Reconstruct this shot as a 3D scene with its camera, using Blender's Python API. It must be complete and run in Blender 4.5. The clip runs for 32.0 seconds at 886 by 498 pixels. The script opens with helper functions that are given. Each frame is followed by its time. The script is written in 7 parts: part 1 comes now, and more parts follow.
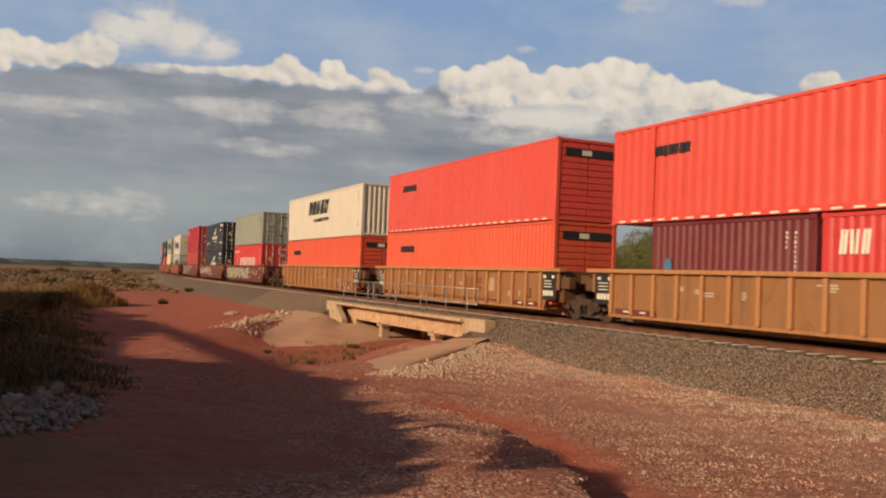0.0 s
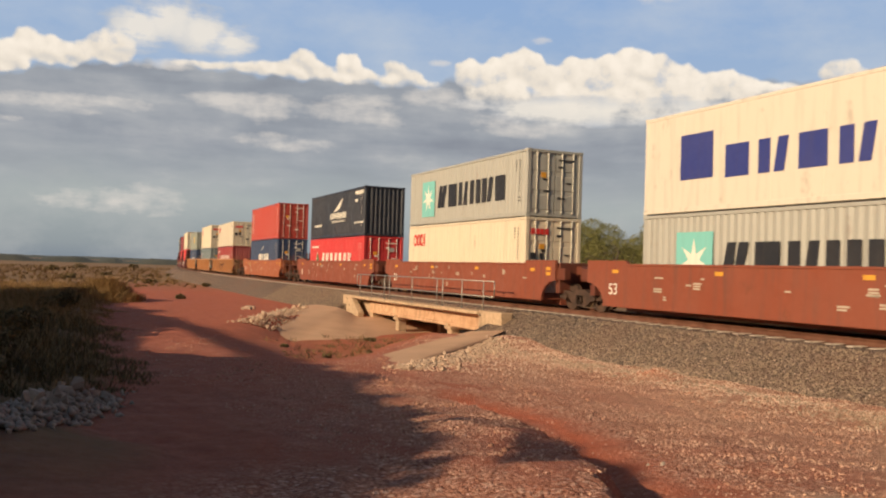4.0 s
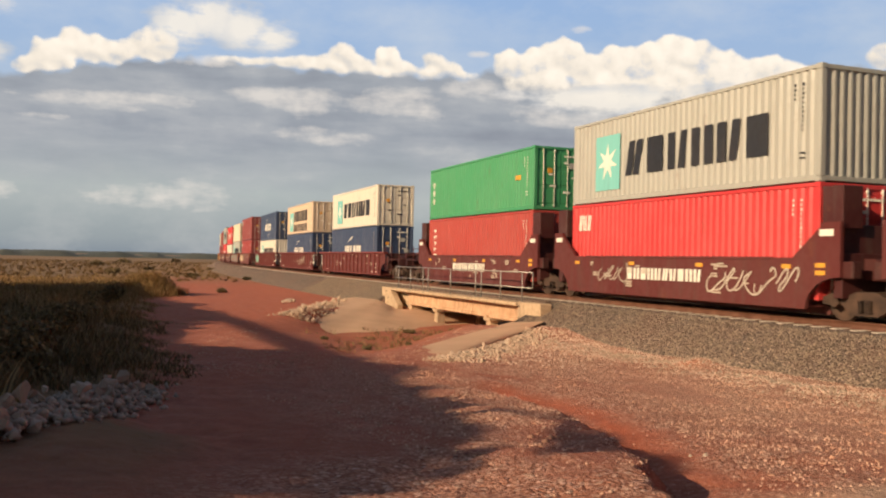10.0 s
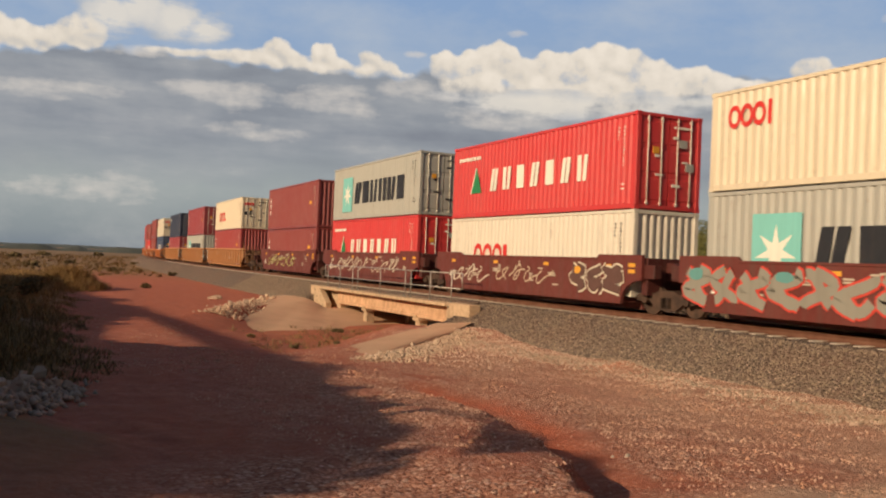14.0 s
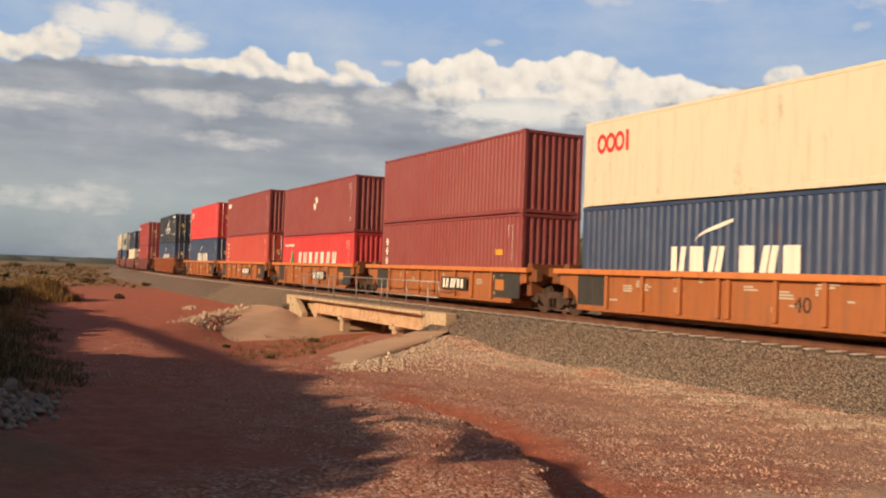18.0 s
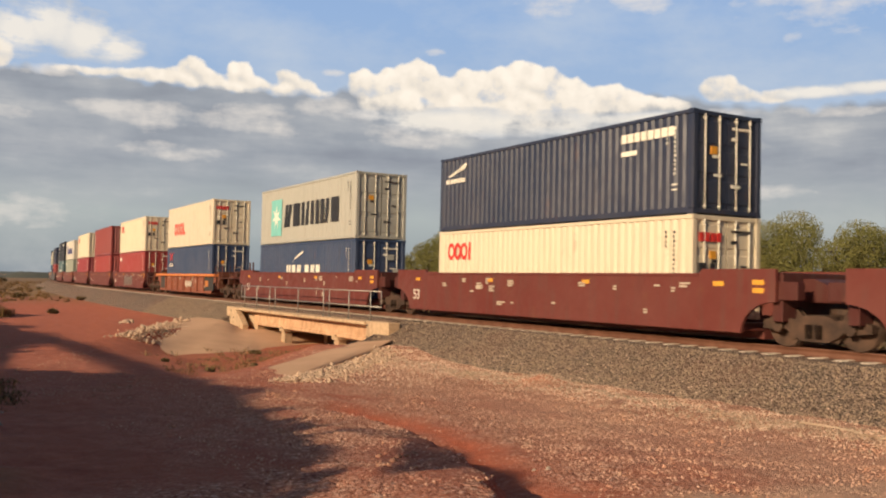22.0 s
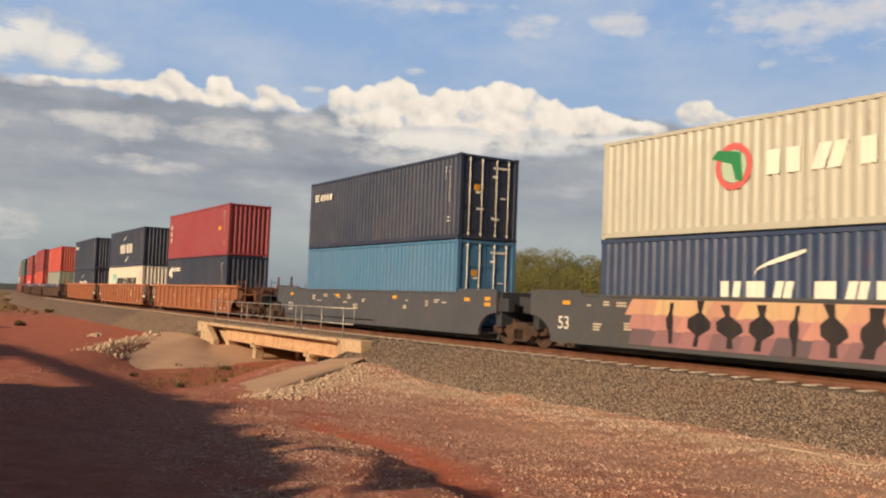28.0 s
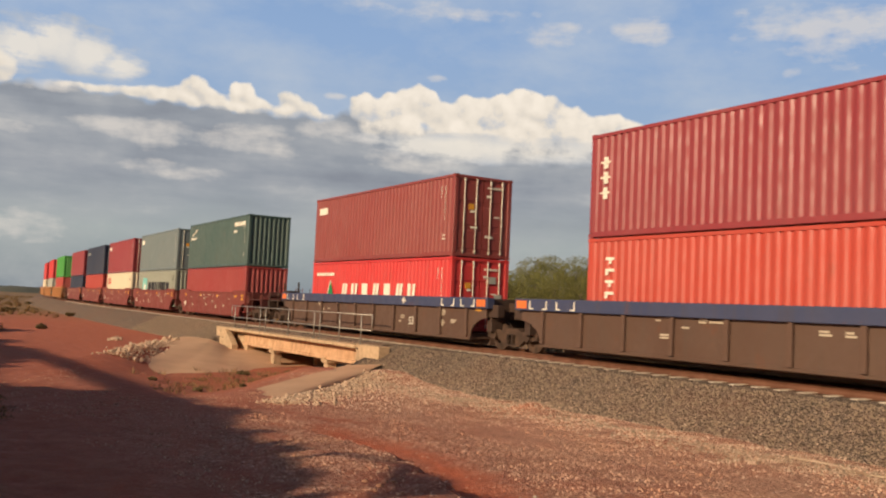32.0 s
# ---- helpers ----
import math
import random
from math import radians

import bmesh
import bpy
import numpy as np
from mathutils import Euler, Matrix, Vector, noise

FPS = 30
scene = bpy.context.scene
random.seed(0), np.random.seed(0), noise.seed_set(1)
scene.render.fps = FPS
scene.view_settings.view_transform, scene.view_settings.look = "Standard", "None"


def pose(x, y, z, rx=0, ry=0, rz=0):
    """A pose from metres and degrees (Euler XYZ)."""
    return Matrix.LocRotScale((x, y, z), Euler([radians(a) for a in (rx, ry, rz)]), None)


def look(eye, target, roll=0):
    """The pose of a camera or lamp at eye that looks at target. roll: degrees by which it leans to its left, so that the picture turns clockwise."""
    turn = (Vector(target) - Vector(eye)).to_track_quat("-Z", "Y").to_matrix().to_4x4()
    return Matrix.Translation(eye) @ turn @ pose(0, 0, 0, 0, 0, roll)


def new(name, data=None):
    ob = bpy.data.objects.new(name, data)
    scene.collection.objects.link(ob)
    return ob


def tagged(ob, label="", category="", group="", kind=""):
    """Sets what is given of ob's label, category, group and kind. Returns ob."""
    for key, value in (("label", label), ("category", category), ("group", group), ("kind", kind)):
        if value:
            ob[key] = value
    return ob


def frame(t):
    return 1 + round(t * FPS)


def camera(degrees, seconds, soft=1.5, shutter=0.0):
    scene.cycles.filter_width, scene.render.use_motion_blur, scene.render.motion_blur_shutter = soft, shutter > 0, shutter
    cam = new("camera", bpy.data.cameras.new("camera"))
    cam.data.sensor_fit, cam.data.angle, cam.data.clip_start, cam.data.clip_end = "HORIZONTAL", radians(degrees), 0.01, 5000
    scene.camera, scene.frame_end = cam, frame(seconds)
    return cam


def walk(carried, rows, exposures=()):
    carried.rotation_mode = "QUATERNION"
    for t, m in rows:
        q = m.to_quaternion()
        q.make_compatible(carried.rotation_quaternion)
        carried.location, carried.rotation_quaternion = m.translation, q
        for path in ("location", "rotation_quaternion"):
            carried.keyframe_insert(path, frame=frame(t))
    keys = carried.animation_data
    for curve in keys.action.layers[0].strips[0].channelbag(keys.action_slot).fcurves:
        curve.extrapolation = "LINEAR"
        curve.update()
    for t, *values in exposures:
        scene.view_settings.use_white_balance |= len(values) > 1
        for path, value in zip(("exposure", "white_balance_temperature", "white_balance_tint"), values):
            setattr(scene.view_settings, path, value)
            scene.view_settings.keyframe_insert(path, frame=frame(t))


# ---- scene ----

# ---- camera and walk ----
cam = camera(52.2, 32.0, soft=2.1, shutter=0.06)
EYE = 1.24  # height over the rail head, which is z = 0
TURNS = [  # seconds, pitch, roll, yaw of a camera held in the hand
    (0, 1.80, -2.29, 65.47), (0.5, 2.09, -2.27, 65.61), (1, 2.10, -2.30, 65.57), (1.5, 1.87, -2.35, 65.65),
    (2, 1.67, -2.22, 65.64), (2.5, 1.98, -2.09, 65.87), (3, 1.82, -1.94, 66.13), (3.5, 1.46, -1.93, 66.43),
    (5.5, 1.19, -1.62, 66.48), (6, 1.37, -1.54, 66.21), (6.5, 1.51, -1.69, 66.46), (7, 1.41, -1.42, 66.40),
    (7.5, 1.16, -1.38, 66.50), (8, 1.17, -1.64, 65.19), (8.5, 1.11, -1.48, 64.65), (9, 1.12, -1.41, 65.97),
    (9.5, 0.92, -1.32, 67.62), (10, 0.73, -1.24, 68.91), (10.5, 0.24, -1.07, 70.06), (11, 0.53, -0.63, 70.76),
    (11.5, 0.52, -0.90, 70.67), (12, -0.43, -2.85, 68.65), (12.5, 0.45, -2.28, 68.13), (13, 0.32, -2.73, 67.50),
    (13.5, 0.68, -2.46, 65.33), (14, 0.87, -2.42, 64.49), (14.5, 0.90, -2.71, 64.10), (16.5, 1.34, -1.78, 63.25),
    (17, 1.20, -1.92, 63.48), (17.5, 1.29, -1.94, 63.34), (18, 1.46, -2.03, 62.98), (18.5, 1.57, -2.28, 61.83),
    (19, 2.07, -2.03, 59.72), (19.5, 2.36, -2.15, 59.67), (20, 2.34, -1.58, 59.16), (20.5, 2.21, -1.62, 58.77),
    (21, 1.89, -1.48, 58.78), (21.5, 2.11, -1.29, 59.27), (22, 2.14, -1.24, 59.34), (22.5, 1.72, -1.16, 59.11),
    (23, 1.64, -1.11, 58.98), (23.5, 2.07, -1.27, 58.76), (24, 2.14, -1.32, 58.31), (24.5, 2.39, -1.55, 58.18),
    (26.5, 3.22, -2.31, 57.90), (27, 3.11, -2.19, 57.77), (27.5, 3.24, -2.02, 57.80), (28, 3.36, -2.19, 57.65),
    (28.5, 3.29, -2.31, 57.46), (29, 3.40, -2.34, 57.25), (29.5, 3.69, -2.58, 57.26), (30, 3.41, -2.13, 57.54),
    (30.5, 3.33, -2.42, 57.86), (31, 3.20, -2.58, 58.41), (31.5, 3.52, -2.72, 58.46), (32, 3.75, -2.70, 58.79),
]
walk(cam, [(t, pose(0, 0, EYE, 90 + p, r, yaw)) for t, p, r, yaw in TURNS],
     exposures=[(0, -0.3), (1, -0.35), (2, -0.08), (3, 0), (6, 0), (7, -0.13), (8, -0.1), (9, -0.02), (10, 0.14), (12, 0.2), (13, 0.1), (14, -0.2), (15.5, 0), (17, 0.1), (18, 0), (20, 0.06), (21, 0.18), (22, 0.1), (23, 0.03), (24, -0.1), (26.5, 0.14), (27.3, 0.14), (28, 0), (29, 0.1), (30, 0.0), (31, 0.03), (32, -0.06)])

# ---- world, sun ----
SUN_EL, SUN_AZ = 21.5, -74.0  # degrees; azimuth counted from +x towards +y
world = bpy.data.worlds.new("sky")
scene.world = world
world.use_nodes = True
wn, wl = world.node_tree.nodes, world.node_tree.links
sky = wn.new("ShaderNodeTexSky")
sky.sky_type, sky.sun_disc = "NISHITA", False
sky.sun_elevation, sky.sun_rotation = radians(SUN_EL), radians(90 - SUN_AZ)
wn["Background"].inputs[1].default_value = 0.050
wl.new(sky.outputs[0], wn["Background"].inputs[0])
lamp = bpy.data.lights.new("sun", "SUN")
lamp.energy, lamp.angle, lamp.color = 4.8, radians(0.6), (1.0, 0.77, 0.51)
sun = new("sun", lamp)
ce = math.cos(radians(SUN_EL))
to_sun = Vector((ce * math.cos(radians(SUN_AZ)), ce * math.sin(radians(SUN_AZ)), math.sin(radians(SUN_EL))))
sun.matrix_world = look((0, 0, 60), Vector((0, 0, 60)) - to_sun)
scene.view_settings.exposure = 0.0

# ---- small tools ----
MESHES = {}


def lin(r, g, b):
    """Linear colour from the usual 0..255 values."""
    return tuple((c / 255 / 12.92) if c <= 10 else ((c / 255 + 0.055) / 1.055) ** 2.4 for c in (r, g, b))


def box(bm, x0, y0, z0, x1, y1, z1):
    m = Matrix.Translation(((x0 + x1) / 2, (y0 + y1) / 2, (z0 + z1) / 2)) @ Matrix.Diagonal((x1 - x0, y1 - y0, z1 - z0, 1))
    return bmesh.ops.create_cube(bm, size=1, matrix=m)["verts"]


def rod(bm, a, b, r, n=8, r2=None):
    a, b = Vector(a), Vector(b)
    m = Matrix.Translation((a + b) / 2) @ (b - a).to_track_quat("Z", "Y").to_matrix().to_4x4()
    return bmesh.ops.create_cone(bm, cap_ends=True, segments=n, radius1=r, radius2=r if r2 is None else r2, depth=(b - a).length, matrix=m)["verts"]


def slab(bm, points, y0, y1):
    """A plate: the outline (x, z) in the xz plane, from y0 to y1."""
    f = bm.faces.new([bm.verts.new((x, y0, z)) for x, z in points])
    ext = bmesh.ops.extrude_face_region(bm, geom=[f])["geom"]
    bmesh.ops.translate(bm, vec=(0, y1 - y0, 0), verts=[v for v in ext if isinstance(v, bmesh.types.BMVert)])
    bmesh.ops.recalc_face_normals(bm, faces=bm.faces[:])


def bevel(bm, w, seg=1):
    bmesh.ops.bevel(bm, geom=bm.edges[:], offset=w, segments=seg, affect="EDGES", clamp_overlap=True)


def mesh(key, build, material, smooth=False):
    """The mesh of that key, built once and shared by all alike pieces."""
    if key not in MESHES:
        bm = bmesh.new()
        build(bm)
        me = bpy.data.meshes.new(str(key[0] if isinstance(key, tuple) else key))
        bm.to_mesh(me)
        bm.free()
        me.materials.append(material)
        if smooth:
            me.polygons.foreach_set("use_smooth", [True] * len(me.polygons))
        MESHES[key] = me
    return MESHES[key]


def piece(name, me, parent=None, colour=None, label="", at=(0, 0, 0), turn=0.0):
    ob = new(name, me)
    ob.parent = parent
    ob.matrix_basis = pose(*at, 0, 0, turn)
    if colour:
        ob.color = (*colour, 1)
    return tagged(ob, label)


def part(name, bm, material, parent, label="", smooth=False):
    me = bpy.data.meshes.new(name)
    bm.to_mesh(me)
    bm.free()
    me.materials.append(material)
    if smooth:
        me.polygons.foreach_set("use_smooth", [True] * len(me.polygons))
    ob = new(name, me)
    ob.parent = parent
    return tagged(ob, label)


def raw(name, verts, faces, material, smooth=False):
    """A mesh from arrays: verts (n, 3), faces (m, k)."""
    verts, faces = np.asarray(verts, np.float32), np.asarray(faces, np.int32)
    me = bpy.data.meshes.new(name)
    k = faces.shape[1]
    me.vertices.add(len(verts))
    me.vertices.foreach_set("co", verts.ravel())
    me.loops.add(faces.size)
    me.loops.foreach_set("vertex_index", faces.ravel())
    me.polygons.add(len(faces))
    me.polygons.foreach_set("loop_start", np.arange(len(faces), dtype=np.int32) * k)
    if smooth:
        me.polygons.foreach_set("use_smooth", np.ones(len(faces), bool))
    me.update(calc_edges=True)
    me.validate()
    me.materials.append(material)
    return me


# ---- materials ----
class Mat:
    """A node material put together step by step."""

    def __init__(self, name, rough=0.7, metal=0.0):
        self.m = bpy.data.materials.new(name)
        self.m.use_nodes = True
        self.n, self.l = self.m.node_tree.nodes, self.m.node_tree.links
        self.p = self.n["Principled BSDF"]
        self.p.inputs["Roughness"].default_value, self.p.inputs["Metallic"].default_value = rough, metal
        self.co = self.n.new("ShaderNodeTexCoord").outputs["Object"]

    def place(self):
        self.co = self.n.new("ShaderNodeNewGeometry").outputs["Position"]

    def scaled(self, s):
        n = self.n.new("ShaderNodeMapping")
        n.inputs["Scale"].default_value = s
        self.l.new(self.co, n.inputs[0])
        return n.outputs[0]

    def noise(self, scale, detail=4, rough=0.55, stretch=None, island=False):
        n = self.n.new("ShaderNodeTexNoise")
        n.inputs["Scale"].default_value, n.inputs["Detail"].default_value, n.inputs["Roughness"].default_value = scale, detail, rough
        self.l.new(self.scaled(stretch) if stretch else self.co, n.inputs["Vector"])
        return n.outputs["Fac"]

    def cells(self, scale, what="Color", stretch=None):
        n = self.n.new("ShaderNodeTexVoronoi")
        n.inputs["Scale"].default_value = scale
        self.l.new(self.scaled(stretch) if stretch else self.co, n.inputs["Vector"])
        return n.outputs[what]

    def ramp(self, fac, stops):
        n = self.n.new("ShaderNodeValToRGB")
        e = n.color_ramp.elements
        while len(e) < len(stops):
            e.new(0.5)
        for k, (pos, c) in zip(e, stops):
            k.position, k.color = pos, (*c, 1) if isinstance(c, tuple) else (c, c, c, 1)
        self.l.new(fac, n.inputs[0])
        return n.outputs[0]

    def mix(self, fac, a, b, kind="MIX"):
        n = self.n.new("ShaderNodeMix")
        n.data_type, n.blend_type = "RGBA", kind
        for sock, v in ((n.inputs[0], fac), (n.inputs[6], a), (n.inputs[7], b)):
            if isinstance(v, (int, float)):
                sock.default_value = v
            elif isinstance(v, tuple):
                sock.default_value = (*v, 1)
            else:
                self.l.new(v, sock)
        return n.outputs[2]

    def math(self, op, a, b=0.0, c=None):
        n = self.n.new("ShaderNodeMath")
        n.operation = op
        for sock, v in zip(n.inputs, (a, b, c)):
            if v is None:
                continue
            if isinstance(v, (int, float)):
                sock.default_value = v
            else:
                self.l.new(v, sock)
        return n.outputs[0]

    def bump(self, height, strength=0.3, dist=0.02):
        n = self.n.new("ShaderNodeBump")
        n.inputs["Strength"].default_value, n.inputs["Distance"].default_value = strength, dist
        self.l.new(height, n.inputs["Height"])
        self.l.new(n.outputs[0], self.p.inputs["Normal"])

    def colour(self, c):
        if isinstance(c, tuple):
            self.p.inputs["Base Color"].default_value = (*c, 1)
        else:
            self.l.new(c, self.p.inputs["Base Color"])
        return self.m

    def attr(self, name):
        n = self.n.new("ShaderNodeAttribute")
        n.attribute_name = name
        return n.outputs["Fac"]

    def info(self, what):
        return self.n.new("ShaderNodeObjectInfo").outputs[what]


def paint_material(name, rough, dirt, rust, fade=0.25):
    """Paint in the object's own colour, faded in patches, with grime and rust streaks that run down."""
    m = Mat(name, rough)
    base = m.info("Color")
    faded = m.mix(m.ramp(m.noise(0.55, 3), [(0.35, 0.0), (0.75, fade)]), base, m.mix(0.09, base, (0.60, 0.50, 0.42)))
    streak = m.ramp(m.noise(1.0, 5, 0.6, (4.0, 4.0, 0.35)), [(0.50, 0.0), (0.78, dirt)])
    grimy = m.mix(streak, faded, (0.09, 0.065, 0.05))
    spots = m.ramp(m.noise(2.3, 8, 0.7, (1.0, 1.0, 0.6)), [(0.60, 0.0), (0.70, rust)])
    m.colour(m.mix(spots, grimy, (0.16, 0.055, 0.025)))
    m.l.new(m.ramp(m.noise(3.0, 4), [(0.3, rough - 0.12), (0.7, min(1.0, rough + 0.18))]), m.p.inputs["Roughness"])
    m.bump(m.noise(14.0, 3), 0.08, 0.01)
    return m.m


BOX_PAINT = paint_material("container_paint", 0.42, 0.20, 0.25, 0.6)
CAR_PAINT = paint_material("railcar_paint", 0.62, 0.5, 0.5, 0.4)
DECAL = paint_material("marking_paint", 0.6, 0.25, 0.1, 0.3)

m = Mat("truck_steel", 0.75, 0.2)
STEEL = m.colour(m.ramp(m.noise(3.0, 6), [(0.3, (0.036, 0.022, 0.016)), (0.7, (0.125, 0.070, 0.045))]))
m = Mat("rail_steel", 0.55, 0.5)
m.place()
RAIL = m.colour(m.ramp(m.noise(2.0, 5), [(0.3, (0.17, 0.075, 0.046)), (0.7, (0.30, 0.145, 0.095))]))
m = Mat("concrete", 0.85)
m.place()
stain = m.ramp(m.noise(1.1, 5, 0.6, (1.5, 1.5, 0.35)), [(0.45, 0.0), (0.75, 0.55)])
c = m.ramp(m.noise(6.0, 8), [(0.3, (0.46, 0.31, 0.19)), (0.7, (0.64, 0.46, 0.29))])
m.bump(m.noise(30.0, 4), 0.2, 0.01)
CONCRETE = m.colour(m.mix(stain, c, (0.17, 0.12, 0.08)))
m = Mat("galvanised_steel", 0.5, 0.6)
GALV = m.colour(m.ramp(m.noise(5.0, 4), [(0.3, (0.30, 0.28, 0.25)), (0.7, (0.45, 0.42, 0.38))]))
m = Mat("tie_concrete", 0.9)
m.place()
TIE = m.colour(m.ramp(m.noise(9.0, 6), [(0.3, (0.58, 0.48, 0.37)), (0.7, (0.80, 0.70, 0.57))]))


def stone_material(name, dark, light, grain=6.0):
    m = Mat(name, 0.92)
    m.place()
    n = m.n.new("ShaderNodeNewGeometry").outputs["Random Per Island"]
    c = m.mix(m.noise(grain, 5), dark, light)
    c = m.mix(m.ramp(n, [(0.0, 0.0), (1.0, 0.75)]), c, m.mix(m.noise(grain * 3, 3), light, tuple(min(1, v * 1.35) for v in light)))
    m.bump(m.noise(grain * 4, 4), 0.3, 0.02)
    return m.colour(c)


BALLAST = stone_material("ballast_stone", (0.15, 0.105, 0.07), (0.38, 0.28, 0.195), 14)
RIPRAP = stone_material("limestone", (0.38, 0.245, 0.16), (0.62, 0.45, 0.32), 5)
PEBBLE = stone_material("pebble_stone", (0.46, 0.22, 0.135), (0.78, 0.50, 0.36), 14)
CLOD = stone_material("dirt_clod", (0.26, 0.10, 0.055), (0.58, 0.31, 0.20), 12)
GREYROCK = stone_material("grey_rock", (0.22, 0.165, 0.125), (0.42, 0.33, 0.26), 5)
SPALL = stone_material("pale_spall", (0.50, 0.30, 0.20), (0.80, 0.59, 0.45), 14)

m = Mat("spread_grit", 0.95)
m.place()
c = m.mix(m.noise(40, 4), (0.57, 0.345, 0.205), (0.73, 0.46, 0.285))
c = m.mix(m.ramp(m.noise(0.7, 5), [(0.4, 0.0), (0.75, 0.4)]), c, (0.40, 0.22, 0.125))
m.bump(m.noise(45, 4), 0.35, 0.02)
GRIT = m.colour(c)

m = Mat("embankment_gravel", 0.95)
m.place()
tone, gap = m.cells(23), m.cells(23, "Distance")
c = m.ramp(tone, [(0.05, (0.15, 0.106, 0.08)), (0.4, (0.25, 0.178, 0.134)), (0.75, (0.385, 0.28, 0.213)), (0.97, (0.66, 0.505, 0.395))])
c = m.mix(m.ramp(gap, [(0.42, 0.0), (0.70, 0.75)]), c, (0.06, 0.046, 0.032))
c = m.mix(m.ramp(m.noise(0.5, 6, 0.65), [(0.42, 0.0), (0.72, 0.45)]), c, (0.34, 0.17, 0.105))
m.bump(m.math("SUBTRACT", m.noise(26, 6, 0.7), gap), 1.0, 0.07)
EMBANK = m.colour(c)
m = Mat("rusty_track_bed", 0.95)
m.place()
c = m.ramp(m.cells(15), [(0.1, (0.06, 0.027, 0.016)), (0.6, (0.13, 0.06, 0.034)), (0.95, (0.22, 0.11, 0.065))])
m.bump(m.noise(26, 6, 0.7), 0.8, 0.05)
BED = m.colour(c)
m = Mat("girder_concrete", 0.85)
m.place()
c = m.ramp(m.noise(3.0, 7), [(0.3, (0.46, 0.27, 0.15)), (0.7, (0.72, 0.46, 0.28))])
GIRDER = m.colour(m.mix(m.ramp(m.noise(1.4, 5, 0.6, (1.5, 1.5, 0.35)), [(0.5, 0.0), (0.72, 0.5)]), c, (0.26, 0.14, 0.08)))

m = Mat("ground", 0.97)
m.place()
fine, mid, wide = m.noise(34, 8, 0.75), m.noise(2.6, 7, 0.65), m.noise(0.36, 4)
dirt = m.ramp(mid, [(0.25, (0.340, 0.095, 0.051)), (0.5, (0.520, 0.167, 0.098)), (0.75, (0.680, 0.270, 0.172))])
dirt = m.mix(m.ramp(wide, [(0.45, 0.0), (0.62, 0.55)]), dirt, (0.520, 0.144, 0.070))
dirt = m.mix(m.ramp(fine, [(0.35, 0.55), (0.6, 0.0)]), dirt, (0.220, 0.068, 0.037))
dirt = m.mix(m.attr("red"), dirt, m.ramp(mid, [(0.3, (0.460, 0.104, 0.042)), (0.7, (0.660, 0.171, 0.079))]))
# stones that lie so close that they are one surface: each cell has a tone of its own
tone, gap = m.cells(27), m.cells(27, "Distance")
tone2, gap2 = m.cells(11), m.cells(11, "Distance")
STONES = [(0.05, (0.170, 0.054, 0.032)), (0.3, (0.420, 0.158, 0.089)), (0.55, (0.580, 0.261, 0.163)), (0.8, (0.760, 0.423, 0.298)), (0.97, (0.920, 0.630, 0.512))]
grav = m.mix(m.ramp(gap, [(0.42, 0.0), (0.74, 0.6)]), m.ramp(tone, STONES), (0.340, 0.113, 0.060))
big = m.math("MULTIPLY", m.ramp(tone2, [(0.62, 0.0), (0.7, 1.0)]), m.ramp(gap2, [(0.34, 1.0), (0.42, 0.0)]))
grav = m.mix(big, grav, m.mix(fine, (0.620, 0.324, 0.205), (0.880, 0.612, 0.465)))
grav = m.mix(m.ramp(mid, [(0.30, 0.5), (0.52, 0.0)]), grav, (0.460, 0.162, 0.084))
worn = m.ramp(m.noise(0.55, 6, 0.62, (0.700, 1.440, 0.930)), [(0.37, 0.12), (0.50, 1.0)])
pebbly = m.math("MULTIPLY", m.attr("gravel"), worn)
c = m.mix(pebbly, dirt, grav)
c = m.mix(m.math("MULTIPLY", m.attr("pale"), 0.8), c, m.ramp(fine, [(0.3, (0.500, 0.297, 0.186)), (0.7, (0.880, 0.594, 0.419))]))
grass = m.ramp(m.noise(1.6, 7, 0.65), [(0.25, (0.08, 0.05, 0.019)), (0.5, (0.22, 0.13, 0.05)), (0.75, (0.30, 0.17, 0.07))])
grass = m.mix(m.ramp(m.noise(0.045, 5), [(0.4, 0.0), (0.65, 0.7)]), grass, (0.33, 0.18, 0.085))
c = m.mix(m.attr("grass"), c, grass)
stony = m.math("MULTIPLY", m.math("SUBTRACT", 1.0, m.math("ADD", gap, m.math("MULTIPLY", gap2, 0.7))), pebbly)
m.bump(m.math("ADD", m.math("ADD", m.math("MULTIPLY", fine, 0.5), mid), m.math("MULTIPLY", stony, 0.6)), 1.0, 0.07)
GROUND = m.colour(c)

m = Mat("dry_grass", 0.9)
m.place()
n = m.n.new("ShaderNodeNewGeometry").outputs["Random Per Island"]
c = m.ramp(n, [(0.0, (0.15, 0.09, 0.03)), (0.45, (0.30, 0.175, 0.065)), (1.0, (0.47, 0.29, 0.12))])
DRY = m.colour(c)
m = Mat("field_straw", 0.95)
n = m.n.new("ShaderNodeNewGeometry").outputs["Random Per Island"]
STRAW = m.colour(m.ramp(n, [(0.0, (0.13, 0.08, 0.033)), (0.6, (0.22, 0.13, 0.055)), (1.0, (0.32, 0.195, 0.085))]))
m = Mat("bleached_grass", 0.95)
n = m.n.new("ShaderNodeNewGeometry").outputs["Random Per Island"]
BLEACHED = m.colour(m.ramp(n, [(0.0, (0.34, 0.22, 0.14)), (1.0, (0.66, 0.50, 0.36))]))
m = Mat("leaf", 0.85)
m.place()
n = m.n.new("ShaderNodeNewGeometry").outputs["Random Per Island"]
